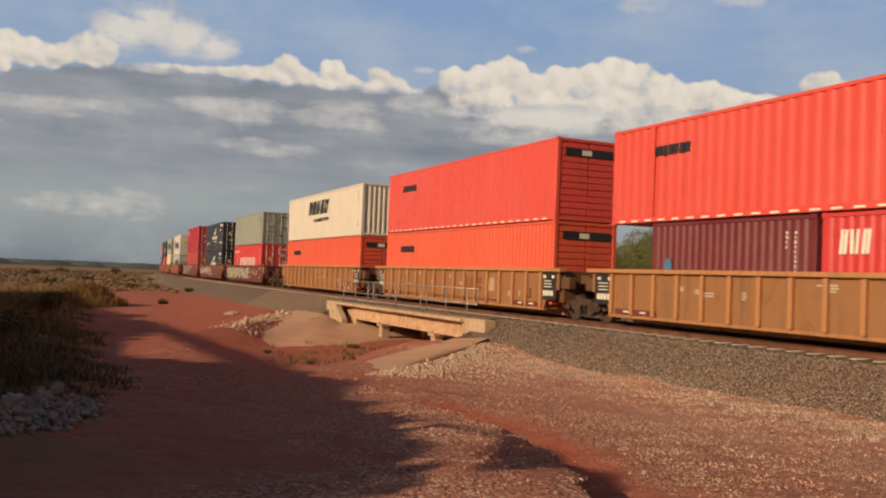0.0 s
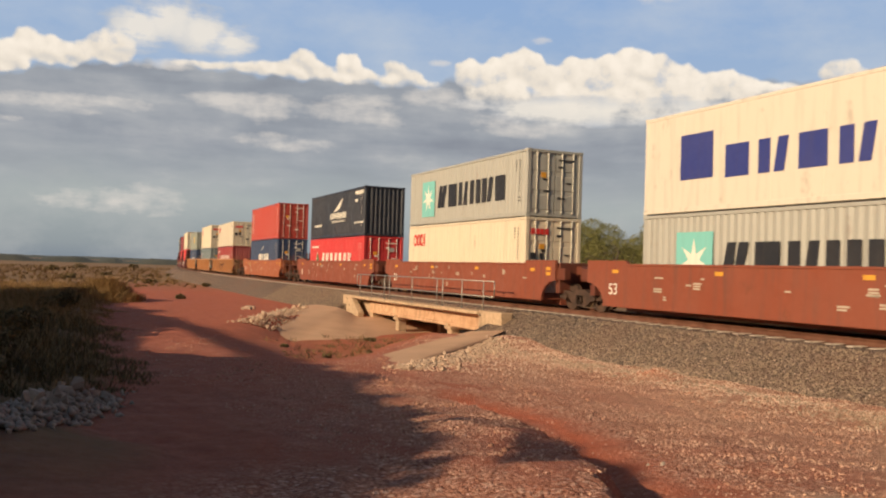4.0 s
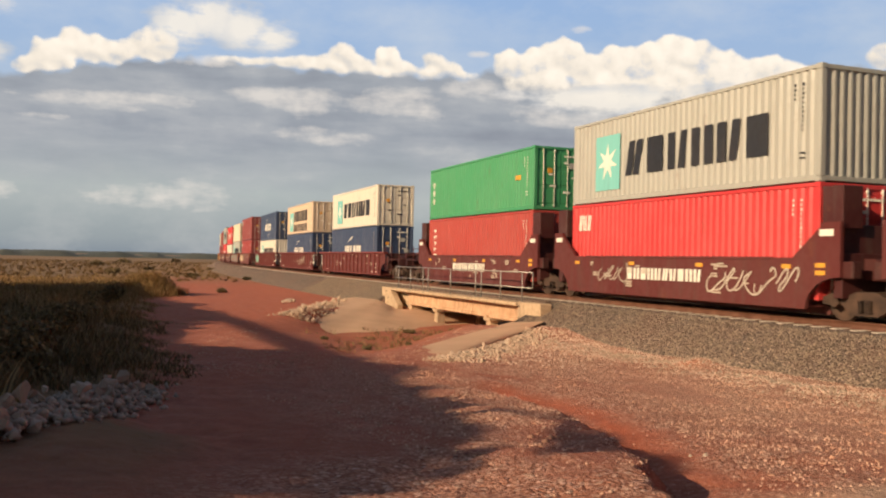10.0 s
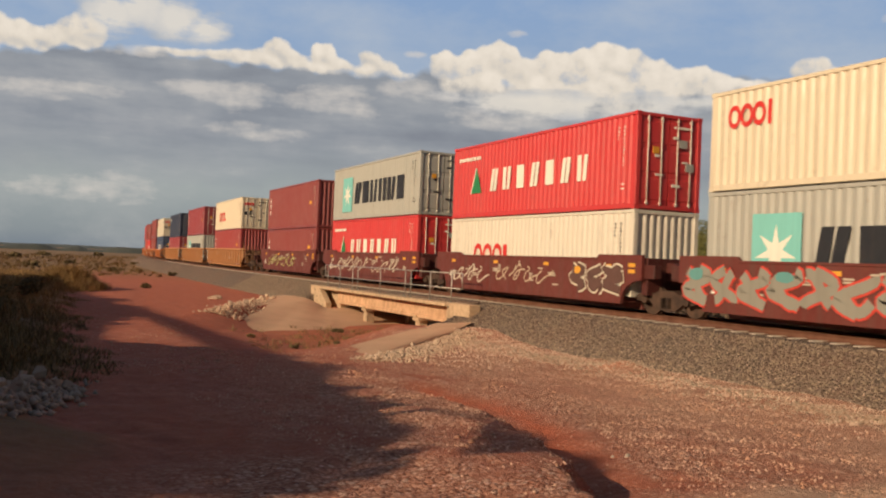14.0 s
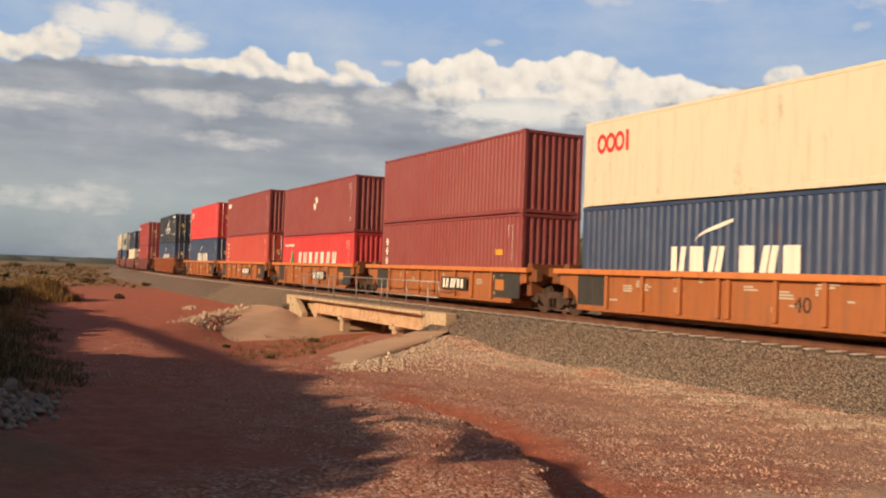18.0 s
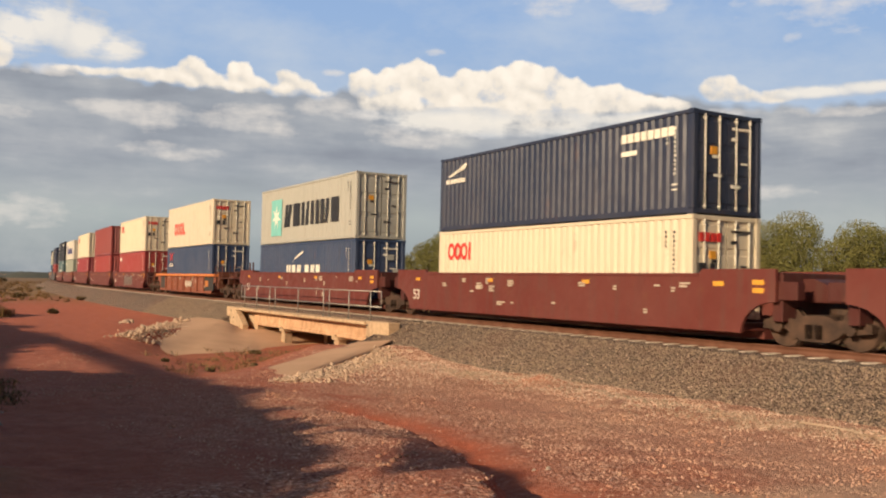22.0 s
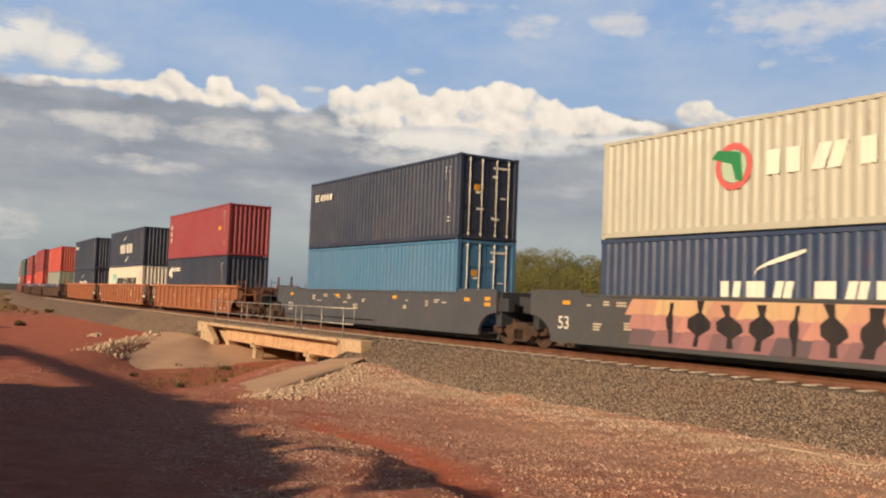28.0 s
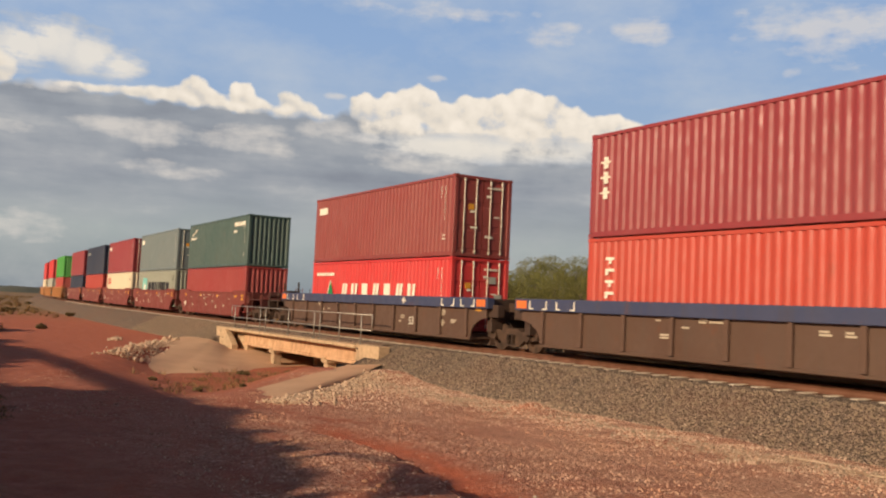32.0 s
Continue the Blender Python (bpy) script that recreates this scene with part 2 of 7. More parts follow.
LEAF = m.colour(m.mix(m.noise(0.35, 4), m.ramp(n, [(0.0, (0.085, 0.10, 0.024)), (1.0, (0.165, 0.175, 0.04))]), m.ramp(n, [(0.0, (0.16, 0.135, 0.042)), (1.0, (0.26, 0.22, 0.066))])))
m = Mat("weed_leaf", 0.9)
n = m.n.new("ShaderNodeNewGeometry").outputs["Random Per Island"]
WEED = m.colour(m.ramp(n, [(0.0, (0.10, 0.075, 0.032)), (0.6, (0.17, 0.12, 0.052)), (1.0, (0.34, 0.23, 0.10))]))
m = Mat("bark", 0.95)
BARK = m.colour(m.ramp(m.noise(6, 6, 0.6, (1, 1, 0.2)), [(0.3, (0.06, 0.045, 0.03)), (0.7, (0.17, 0.13, 0.095))]))
m = Mat("far_land", 1.0)
m.place()
FARLAND = m.colour(m.ramp(m.noise(0.02, 6, 0.7), [(0.3, (0.05, 0.06, 0.055)), (0.7, (0.12, 0.12, 0.10))]))

# ---- the sky's clouds: a far backdrop that drifts ----
# azimuth, elevation, half width and half height in degrees
HEADS = [(184.0, 10.6, 1.07, 0.57), (182.8, 11.3, 1.25, 1.0), (181.7, 12.2, 0.72, 0.93), (180.6, 11.9, 1.0, 0.86), (179.3, 11.7, 1.07, 0.72), (177.4, 12.4, 1.43, 1.07), (167.8, 12.1, 1.43, 0.5),
         (165.8, 12.6, 0.93, 0.79), (164.6, 12.1, 0.72, 0.43), (163.0, 12.5, 0.79, 0.79), (162.1, 12.0, 0.79, 0.5), (159.9, 12.4, 0.79, 0.64), (158.8, 12.0, 0.64, 0.43), (155.1, 12.1, 1.15, 1.0),
         (153.5, 12.3, 1.15, 1.07), (152.0, 12.7, 1.15, 1.15), (150.7, 12.1, 1.07, 0.93), (148.8, 12.2, 1.29, 1.07), (146.9, 12.3, 1.36, 1.15), (144.9, 12.6, 1.43, 1.29), (143.3, 12.3, 1.29, 1.15),
         (141.8, 11.8, 1.22, 0.93), (140.1, 11.5, 1.22, 0.93), (138.8, 11.4, 1.07, 0.93), (137.6, 11.2, 1.0, 0.64), (153.5, 11.1, 2.15, 1.07), (148.3, 10.8, 3.22, 1.25), (143.3, 10.8, 3.22, 1.25),
         (133.1, 12.0, 1.22, 0.86), (131.7, 11.6, 1.07, 0.5), (130.0, 11.4, 1.43, 0.4), (169.9, 12.0, 1.6, 0.35), (172.4, 11.9, 1.6, 0.3), (165.5, 11.7, 3.4, 0.4), (160.5, 11.6, 3.2, 0.45), (137.0, 10.9, 2.6, 0.7)]
THIN = [(175.7, 13.7, 1.7, 1.5), (173.9, 14.3, 1.9, 1.4), (172.0, 14.0, 1.8, 1.3), (170.2, 13.5, 1.5, 1.0), (127.5, 11.6, 2.4, 0.4), (124.6, 11.7, 2.2, 0.4), (187.5, 11.2, 2.0, 0.9), (147.5, 10.1, 9.5, 0.9), (137.5, 10.3, 5.0, 0.5)]
TUFTS = [(170.2, 9.9, 2.15, 0.5), (167.7, 9.8, 1.5, 0.79), (164.5, 9.6, 2.15, 0.64), (161.3, 9.4, 1.5, 0.5), (165.9, 7.5, 1.97, 0.47), (168.1, 7.8, 1.61, 0.32), (179.6, 9.1, 4.3, 0.5), (183.1, 7.9, 1.61, 0.18),
         (157.7, 10.9, 2.15, 0.64), (155.2, 10.2, 1.79, 0.72), (173.3, 11.8, 3.22, 0.32), (153.5, 9.6, 2.51, 0.5), (151.4, 9.1, 2.86, 0.57), (176.3, 3.6, 3.94, 0.79), (186.8, 3.6, 1.43, 0.72),
         (132.6, 9.4, 1.43, 0.25), (131.9, 8.6, 1.43, 0.57), (133.9, 5.5, 1.07, 0.36), (130.6, 5.9, 2.15, 0.43), (126.9, 10.4, 2.51, 0.29), (133.3, 10.6, 2.15, 0.29), (161.9, 10.4, 2.15, 0.5)]
HIGH = [(143.3, 17.3, 1.72, 0.72), (137.8, 17.6, 1.36, 0.79), (150.8, 14.4, 0.6, 0.23), (128.9, 14.8, 0.64, 0.29), (125.8, 17.1, 4.65, 1.61), (157.2, 12.9, 0.5, 0.18), (149.7, 18.5, 4.3, 0.5), (187.1, 13.5, 1.79, 0.9)]


def sky_material():
    m = Mat("cloudy_sky")
    m.n.remove(m.p)
    m.co = m.n.new("ShaderNodeUVMap").outputs[0]  # u: azimuth, v: elevation, in tens of degrees
    sep = m.n.new("ShaderNodeSeparateXYZ")
    m.l.new(m.co, sep.inputs[0])
    el = m.math("MULTIPLY", sep.outputs[1], 10.0)
    puff = m.math("SUBTRACT", m.noise(8.0, 7, 0.55), 0.5)
    soft = m.math("SUBTRACT", m.noise(2.6, 5, 0.55), 0.5)
    streak = m.math("SUBTRACT", m.noise(1.6, 6, 0.55, (0.7, 3.0, 1.0)), 0.5)
    blue = m.ramp(m.math("DIVIDE", el, 30.0), [(0.0, lin(142, 154, 165)), (0.16, lin(154, 171, 186)), (0.36, lin(158, 180, 208)), (0.55, lin(146, 174, 212)), (0.9, lin(124, 158, 204))])
    veil = m.ramp(m.noise(1.1, 7, 0.6, (1.0, 2.0, 1.0)), [(0.40, 0.0), (0.72, 0.6)])
    blue = m.mix(veil, blue, lin(196, 204, 214))
    # the grey deck under the heads, with paler streaks, and the haze below it
    deck = m.ramp(m.math("ADD", m.math("ADD", streak, m.math("MULTIPLY", soft, 0.45)), 0.5), [(0.28, lin(138, 143, 153)), (0.46, lin(153, 158, 166)), (0.60, lin(167, 170, 175)), (0.80, lin(200, 198, 195))])
    haze = m.ramp(m.math("DIVIDE", el, 8.0), [(0.0, lin(128, 138, 148)), (0.12, lin(146, 154, 158)), (0.5, lin(170, 177, 176)), (1.0, lin(160, 167, 173))])
    haze = m.mix(m.ramp(m.noise(1.3, 6, 0.6, (1.0, 1.6, 1.0)), [(0.46, 0.0), (0.76, 0.6)]), haze, lin(190, 190, 188))
    low = m.mix(m.ramp(m.math("ADD", m.math("DIVIDE", el, 10.0), m.math("MULTIPLY", soft, 0.4)), [(0.36, 0.0), (0.75, 1.0)]), haze, deck)
    cover = m.math("ADD", m.attr("deck"), m.math("ADD", m.math("MULTIPLY", puff, 0.7), m.math("MULTIPLY", soft, 0.4)))
    c = m.mix(m.ramp(cover, [(0.25, 0.0), (0.75, 1.0)]), blue, low)
    # the sunlit heads: lumps that stand up from the deck, creamy where the sun meets them
    lit = m.math("ADD", m.attr("lit"), m.math("ADD", m.math("MULTIPLY", puff, 0.9), m.math("MULTIPLY", soft, 0.5)))
    white = m.ramp(lit, [(0.08, lin(172, 175, 180)), (0.30, lin(210, 205, 199)), (0.58, lin(235, 224, 209)), (0.90, lin(252, 240, 224))])
    head = m.math("ADD", m.attr("head"), m.math("ADD", m.math("MULTIPLY", puff, 1.5), m.math("MULTIPLY", soft, 0.6)))
    c = m.mix(m.ramp(head, [(0.15, 0.0), (0.75, 1.0)]), c, white)
    # thin torn cloud
    torn = m.math("ADD", m.math("MULTIPLY", puff, 1.0), m.math("MULTIPLY", m.math("SUBTRACT", m.noise(3.0, 6, 0.6, (0.7, 2.2, 1.0)), 0.5), 2.6))
    thin = m.math("ADD", m.math("MULTIPLY", m.attr("thin"), 1.15), m.math("MULTIPLY", torn, 1.5))
    c = m.mix(m.ramp(thin, [(-0.1, 0.0), (0.9, 0.9)]), c, m.ramp(m.math("ADD", m.attr("thin"), m.math("MULTIPLY", soft, 1.5)), [(0.1, lin(190, 194, 200)), (0.9, lin(238, 230, 218))]))
    tuft = m.math("ADD", m.math("MULTIPLY", m.attr("tuft"), 0.62), m.math("MULTIPLY", torn, 1.5))
    c = m.mix(m.ramp(tuft, [(-0.2, 0.0), (1.2, 0.62)]), c, lin(230, 221, 211))
    e = m.n.new("ShaderNodeEmission")
    m.l.new(c, e.inputs[0])
    m.l.new(e.outputs[0], m.n["Material Output"].inputs[0])
    return m.m


def build_sky():
    step = 0.14
    az = np.concatenate([np.arange(92, 116, 1.0), np.arange(116, 194, step), np.arange(194, 216.1, 1.0)])
    el = np.concatenate([np.arange(-1.6, 21, step), np.arange(21, 37, 1.0)])
    A, E = np.meshgrid(az, el)
    a, e = np.radians(A), np.radians(E)
    R = 4200.0
    v = np.stack([R * np.cos(a) * np.cos(e), R * np.sin(a) * np.cos(e), R * np.sin(e)], -1).reshape(-1, 3)
    nc = len(az)
    i, j = np.meshgrid(np.arange(nc - 1), np.arange(len(el) - 1))
    q = (j * nc + i).ravel()
    me = raw("sky_backdrop", v, np.stack([q, q + nc, q + nc + 1, q + 1], -1), sky_material(), True)
    uv = me.uv_layers.new(name="UVMap")
    idx = np.zeros(len(me.loops), np.int32)
    me.loops.foreach_get("vertex_index", idx)
    pts = np.stack([A.ravel() / 10, E.ravel() / 10], -1)
    uv.data.foreach_set("uv", pts[idx].ravel().astype(np.float32))

    def field(puffs):
        best = np.full(A.shape, -10.0)
        for pa, pe, rx, rz in puffs:
            best = np.maximum(best, 1 - ((A - pa) / (1.25 * rx)) ** 2 - ((E - pe) / (1.15 * rz)) ** 2)
        return best

    def blur(f, n=1):
        for _ in range(n):
            p = np.pad(f, 1, mode="edge")
            f = (p[:-2, 1:-1] + p[2:, 1:-1] + p[1:-1, :-2] + p[1:-1, 2:] + 2 * f) / 6
        return f

    # each head is a heap of round lumps with smaller lumps on them
    rng = np.random.RandomState(12)
    lumps = []
    for pa, pe, rx, rz in HEADS:
        for _ in range(int(9 + 16 * rx * rz)):
            th, rho = rng.uniform(-0.5, 3.64), rng.uniform(0, 0.8) ** 0.6
            r = rng.uniform(0.26, 0.5) * min(rx, rz) ** 0.7
            ca, ce, cz = pa + rx * rho * math.cos(th), pe + rz * rho * math.sin(th), rng.uniform(-0.2, 0.4)
            lumps.append((ca, ce, r, cz))
            for _ in range(4):
                t2 = rng.uniform(-0.4, 3.5)
                lumps.append((ca + r * 0.8 * math.cos(t2), ce + r * 0.8 * math.sin(t2), r * rng.uniform(0.3, 0.55), cz + r * 0.25))
    high, solid = np.full(A.shape, -1.0), np.zeros(A.shape)
    for ca, ce, r, cz in lumps:
        i0, i1 = np.searchsorted(az, (ca - r, ca + r))
        j0, j1 = np.searchsorted(el, (ce - r, ce + r))
        w = (slice(j0, j1), slice(i0, i1))
        d = np.clip(1 - ((A[w] - ca) ** 2 + (E[w] - ce) ** 2) / (r * r), 0, 1)
        high[w] = np.where(d > 0, np.maximum(high[w], cz + r * np.sqrt(d)), high[w])
        solid[w] = np.maximum(solid[w], np.clip(d * 2.2, 0, 1))
    body = blur(np.maximum(high, -0.3), 2)
    ge, ga = np.gradient(body, el, az)
    up = -ge * 0.55 + ga * 0.42 + 0.62  # sun behind the viewer and to his left
    lit = blur(0.46 + 0.40 * up / np.sqrt(1 + ga * ga + ge * ge), 2)
    # the deck's upper edge hides the heads' feet: sharp on one side, soft on the other
    tops = [(118, 10.6), (123.4, 10.5), (128.4, 10.3), (133.3, 10.5), (138.4, 10.4), (140.1, 9.9), (144.9, 9.4), (150.7, 9.9), (156, 10.9), (158.5, 11.4), (164.2, 11.5), (169.2, 11.6), (174, 11.8), (178, 11.4), (181.3, 10.7), (184.9, 10.0), (190, 9.6)]
    top = np.interp(A, [p[0] for p in tops], [p[1] for p in tops]) + 0.12 * np.sin(A * 2.3) + 0.07 * np.sin(A * 5.1 + 1)
    wide = np.interp(A, [152, 160, 168], [2.8, 1.0, 0.5])
    front = np.clip((top - E) / wide + 0.4, 0, 1)
    rise = np.interp(A, [118, 132, 136, 156, 158], [0.5, 0.6, 1.4, 1.2, 0.3])
    deck = np.clip((top + rise - E) / 0.9 + 0.3, -0.5, 1.3)
    vals = (("head", blur(np.maximum(solid * 0.9, np.clip(1.5 * field(HEADS), 0, 0.9)), 2) * (1 - 0.95 * front) * 1.5 - 0.5), ("lit", lit - 0.30 * front), ("tuft", np.clip(np.maximum(field(TUFTS), field(HIGH)), -10, 1)),
            ("thin", np.clip(field(THIN), -10, 1) - 1.2 * np.clip(front - 0.5, 0, 1)), ("deck", deck))
    for name, val in vals:
        me.attributes.new(name, "FLOAT", "POINT").data.foreach_set("value", val.ravel().astype(np.float32))
    return tagged(new("sky_backdrop", me), "sky with sunlit cumulus heads over a grey cloud deck", "sky", kind="structure")


SKY = build_sky()

# ---- the line of the track ----
TRACK_Y = 17.64
BENDS = [(30, 3.0e-5), (-20, 3.4e-5), (-60, 7.0e-4), (-110, 6.1e-4), (-140, 7.5e-4), (-300, 7.5e-4)]
LINE_S = np.arange(1010.0, -1402.0, -2.0)
_k = np.where(LINE_S > 30, 0.0, np.interp(-LINE_S, [-a for a, _ in BENDS], [b for _, b in BENDS]))
_th = np.concatenate([[0], np.cumsum((_k[1:] + _k[:-1]))])
_th = _th - np.interp(20, -LINE_S, _th)
LINE_X = -np.concatenate([[0], np.cumsum(np.cos(_th[1:]) + np.cos(_th[:-1]))])
LINE_Y = np.concatenate([[0], np.cumsum(np.sin(_th[1:]) + np.sin(_th[:-1]))])
LINE_X += -20 - np.interp(20, -LINE_S, LINE_X)
LINE_Y += TRACK_Y - np.interp(20, -LINE_S, LINE_Y)


def on_line(s):
    return np.interp(-s, -LINE_S, LINE_X), np.interp(-s, -LINE_S, LINE_Y)


def line_frame(s):
    x, y = on_line(s)
    xa, ya = on_line(s + 1)
    xb, yb = on_line(s - 1)
    return x, y, math.atan2(ya - yb, xa - xb)


def track_y(x):
    """The track's y over x (x falls with s)."""
    return np.interp(-np.asarray(x, float), -LINE_X, LINE_Y)

# ---- ground ----
CREEK_X = -38.2


def creek(x, y):
    """0 outside, 1 in the bed of the wash that runs under the bridge."""
    xc = CREEK_X + np.clip(13.0 - y, 0, 12) * 1.55
    w = np.abs(x - xc)
    along = np.clip((y - 4.5) / 4.5, 0, 1)
    return np.clip((7.6 - w) / 4.0, 0, 1) * along


def wavy(x, y, k, seed):
    """A smooth, uneven swell made of a few sine waves."""
    rng = np.random.RandomState(seed)
    out = 0
    for i in range(7):
        a, ph, f = rng.uniform(0, 6.283), rng.uniform(0, 6.283), k * rng.uniform(0.6, 2.2)
        out = out + np.sin((x * np.cos(a) + y * np.sin(a)) * f + ph)
    return out / 7


def hump(x, y, cx, cy, rx, ry, turn=0.0):
    c, s = math.cos(turn), math.sin(turn)
    u, v = ((x - cx) * c + (y - cy) * s) / rx, (-(x - cx) * s + (y - cy) * c) / ry
    return np.exp(-(u * u + v * v))


def grass_side(x, y):
    """Above 0 on the grassy side of the dirt road."""
    return (0.9 + 0.045 * np.clip(-x - 12, 0, 60)) - y + 0.35 * np.sin(x * 0.55) + 0.2 * np.sin(x * 1.7)


DITCH = [(-3.0, 2.7), (-5.7, 4.12), (-6.4, 4.5), (-7.3, 4.98), (-8.5, 5.45), (-9.7, 5.82), (-11.2, 6.3), (-12.6, 6.62), (-13.8, 6.5), (-15.6, 6.0)]


def ditch(x, y):
    """Distance past the lip of the washed-out ditch, and how deep it is there."""
    xs, ys = [-q[0] for q in DITCH], [q[1] for q in DITCH]
    u = (y - np.interp(-x, xs, ys) - 0.07 * np.sin(x * 4.1) - 0.05 * np.sin(x * 9.3 + y)) * 0.95
    return u, np.interp(-x, [4.2, 5.6, 7.0, 8.6, 9.8, 11.0, 12.4, 13.6, 14.6, 15.6], [0, 0.22, 0.27, 0.25, 0.18, 0.12, 0.11, 0.17, 0.12, 0])


def ground_z(x, y):
    x, y = np.asarray(x, float), np.asarray(y, float)
    r = np.hypot(x, y)
    z = np.interp(r, [0, 3, 8, 14, 25, 60, 300, 5000], [-0.40, -0.44, -0.70, -0.98, -1.12, -1.22, -1.3, -1.6])
    near = np.clip(1.5 - r / 60, 0, 1)
    z = z + near * (0.045 * wavy(x, y, 0.9, 3) + 0.02 * wavy(x, y, 3.1, 5))
    z = z + 0.12 * hump(x, y, -7.6, 3.9, 2.1, 1.0, 0.1) + 0.06 * hump(x, y, -11.0, 5.0, 2.4, 0.8, -0.1)
    u, depth = ditch(x, y)
    z = z - depth * np.interp(u, [-1.6, -0.42, -0.16, 0.0, 0.16, 1.2, 2.2], [0, -0.35, -0.40, 0.35, 1.0, 0.22, 0])
    z = z + 0.24 * hump(x, y, -17.1, 12.9, 0.75, 0.5, -0.3)
    z = z + 0.24 * hump(x, y, -26.6, 14.2, 3.2, 1.7, 0.35)
    z = z + 0.28 * np.clip(grass_side(x, y) * 0.6, 0, 1) * np.clip((-x - 4) / 6, 0, 1) * np.clip(1 - r / 140, 0, 1)
    z = z - 0.62 * creek(x, y) * (1 + 0.1 * wavy(x, y, 1.2, 8))
    return z


def build_ground():
    rings = [0.02]
    while rings[-1] < 4600:
        q = rings[-1]
        rings.append(q + (0.10 if q < 4 else 0.055 if q < 12 else q * 0.012 if q < 45 else q * 0.04))
    r = np.array(rings)
    th = np.radians(np.concatenate([np.arange(100, 205, 0.4), np.arange(205, 460, 5.0)]))
    n = len(th)
    R, T = np.meshgrid(r, th, indexing="ij")
    x, y = (R * np.cos(T)).ravel() - 0.1, (R * np.sin(T)).ravel() + 0.1
    z = ground_z(x, y)
    rough = np.clip(1.3 - np.hypot(x, y) / 30, 0, 1)
    z = z + rough * (0.030 * wavy(x, y, 8.0, 31) + 0.016 * wavy(x, y, 17.0, 32) + 0.035 * wavy(x, y, 3.6, 33))
    j, i = np.meshgrid(np.arange(n), np.arange(len(r) - 1))
    a, b = (i * n + j).ravel(), (i * n + (j + 1) % n).ravel()
    me = raw("ground", np.stack([x, y, z], -1), np.stack([a, a + n, b + n, b], -1), GROUND, True)
    g = np.clip(grass_side(x, y) * 1.4, 0, 1) * np.clip((-x - 6) / 5, 0, 1)
    far = np.clip((np.hypot(x, y) - 75) / 40, 0, 1)
    g = np.maximum(g, far)
    g = np.maximum(g, np.clip((y - 23) / 4, 0, 1))
    g = np.maximum(g, 0.30 * creek(x, y) * np.clip((y - 3) / 4, 0, 1) * np.clip(0.5 + wavy(x, y, 1.1, 14), 0, 1))
    gravel = np.clip((x + 25 + 0.9 * (y - 9)) / 7, 0, 1) * np.clip((y - 1.5 + 0.12 * (x + 8)) / 2.5, 0, 1) + np.clip((3.2 - np.hypot(x + 6.5, y - 3)) / 2, 0, 1)
    u, depth = ditch(x, y)
    red = np.clip(1 - np.abs(u - 0.55) / 0.65, 0, 1) * np.clip(depth / 0.1, 0, 1) * np.clip((-x - 6.5) / 2, 0.35, 1)
    red = np.maximum(red, np.clip(1.7 * hump(x, y, -17.1, 12.85, 0.85, 0.6, -0.3) - 0.3, 0, 1))
    red = np.maximum(red, np.clip((-x - 24) / 8, 0, 1) * 0.5)
    pale = 0.62 * np.clip((x + 29 + 0.5 * (y - 7)) / 8, 0, 1) * np.clip((y - 6.5 - 0.12 * (-x - 8)) / 3, 0, 1) * np.clip(0.75 + 0.9 * wavy(x, y, 0.8, 47), 0.25, 1)
    pale = np.maximum(pale, np.clip((x + 6.7 + 0.3 * wavy(x, y, 1.5, 43)) * 1.6, 0, 1) * np.clip((y - 5) / 1.5, 0, 1))
    red = np.maximum(red, np.clip(2.2 * wavy(x, y, 0.7, 41) - 0.95, 0, 0.6) * np.clip((12.2 - y) / 1.5, 0, 1))
    for name, val in (("grass", g), ("gravel", np.clip(gravel, 0, 1) * (1 - red)), ("red", red), ("pale", pale)):
        me.attributes.new(name, "FLOAT", "POINT").data.foreach_set("value", val.astype(np.float32))
    tagged(new("ground", me), "red dirt ground with gravel, dry grass and a wash", "ground", kind="structure")


build_ground()

GAP = (-46.9, -29.9)  # the bridge's opening, along the track


def sweep(name, profile, s0, s1, step, material, smooth=False):
    """A mesh that runs along the track: profile of (offset to the far side, z)."""
    ss = np.concatenate([np.arange(s0, s1, -step), [s1]])
    v = []
    for s in ss:
        x, y, h = line_frame(s)
        for o, z in profile:
            v.append((x - math.sin(h) * o, y + math.cos(h) * o, z))
    k = len(profile)
    f = []
    for a in range(len(ss) - 1):
        for b in range(k):
            c = (b + 1) % k
            f.append((a * k + b, a * k + c, (a + 1) * k + c, (a + 1) * k + b))
    me = raw(name, v, f, material, smooth)
    bm = bmesh.new()
    bm.from_mesh(me)
    bm.verts.ensure_lookup_table()
    bm.faces.new([bm.verts[i] for i in range(k)])
    bm.faces.new([bm.verts[len(v) - 1 - i] for i in range(k)])
    bmesh.ops.recalc_face_normals(bm, faces=bm.faces[:])
    bm.to_mesh(me)
    bm.free()
    return me


BANK = [(-4.6, -1.6), (-3.75, -1.16), (-1.95, -0.26), (-1.6, -0.183), (1.6, -0.183), (1.95, -0.26), (3.75, -1.16), (4.6, -1.6)]
for s0, s1, st in ((1000, GAP[1], 12), (GAP[0], -1390, 4)):
    tagged(new("embankment", sweep("embankment", BANK, s0, s1, st, EMBANK)), "grey ballast embankment that carries the railway track", "embankment", kind="structure")
for s0, s1, st in ((1000, GAP[1], 12), (GAP[0], -1390, 4)):
    bed = [(-1.08, -0.24), (-1.02, -0.174), (1.02, -0.174), (1.08, -0.24)]
    tagged(new("track_bed", sweep("track_bed", bed, s0, s1, st, BED)), "rust-stained ballast between the rails", "track bed", kind="structure")
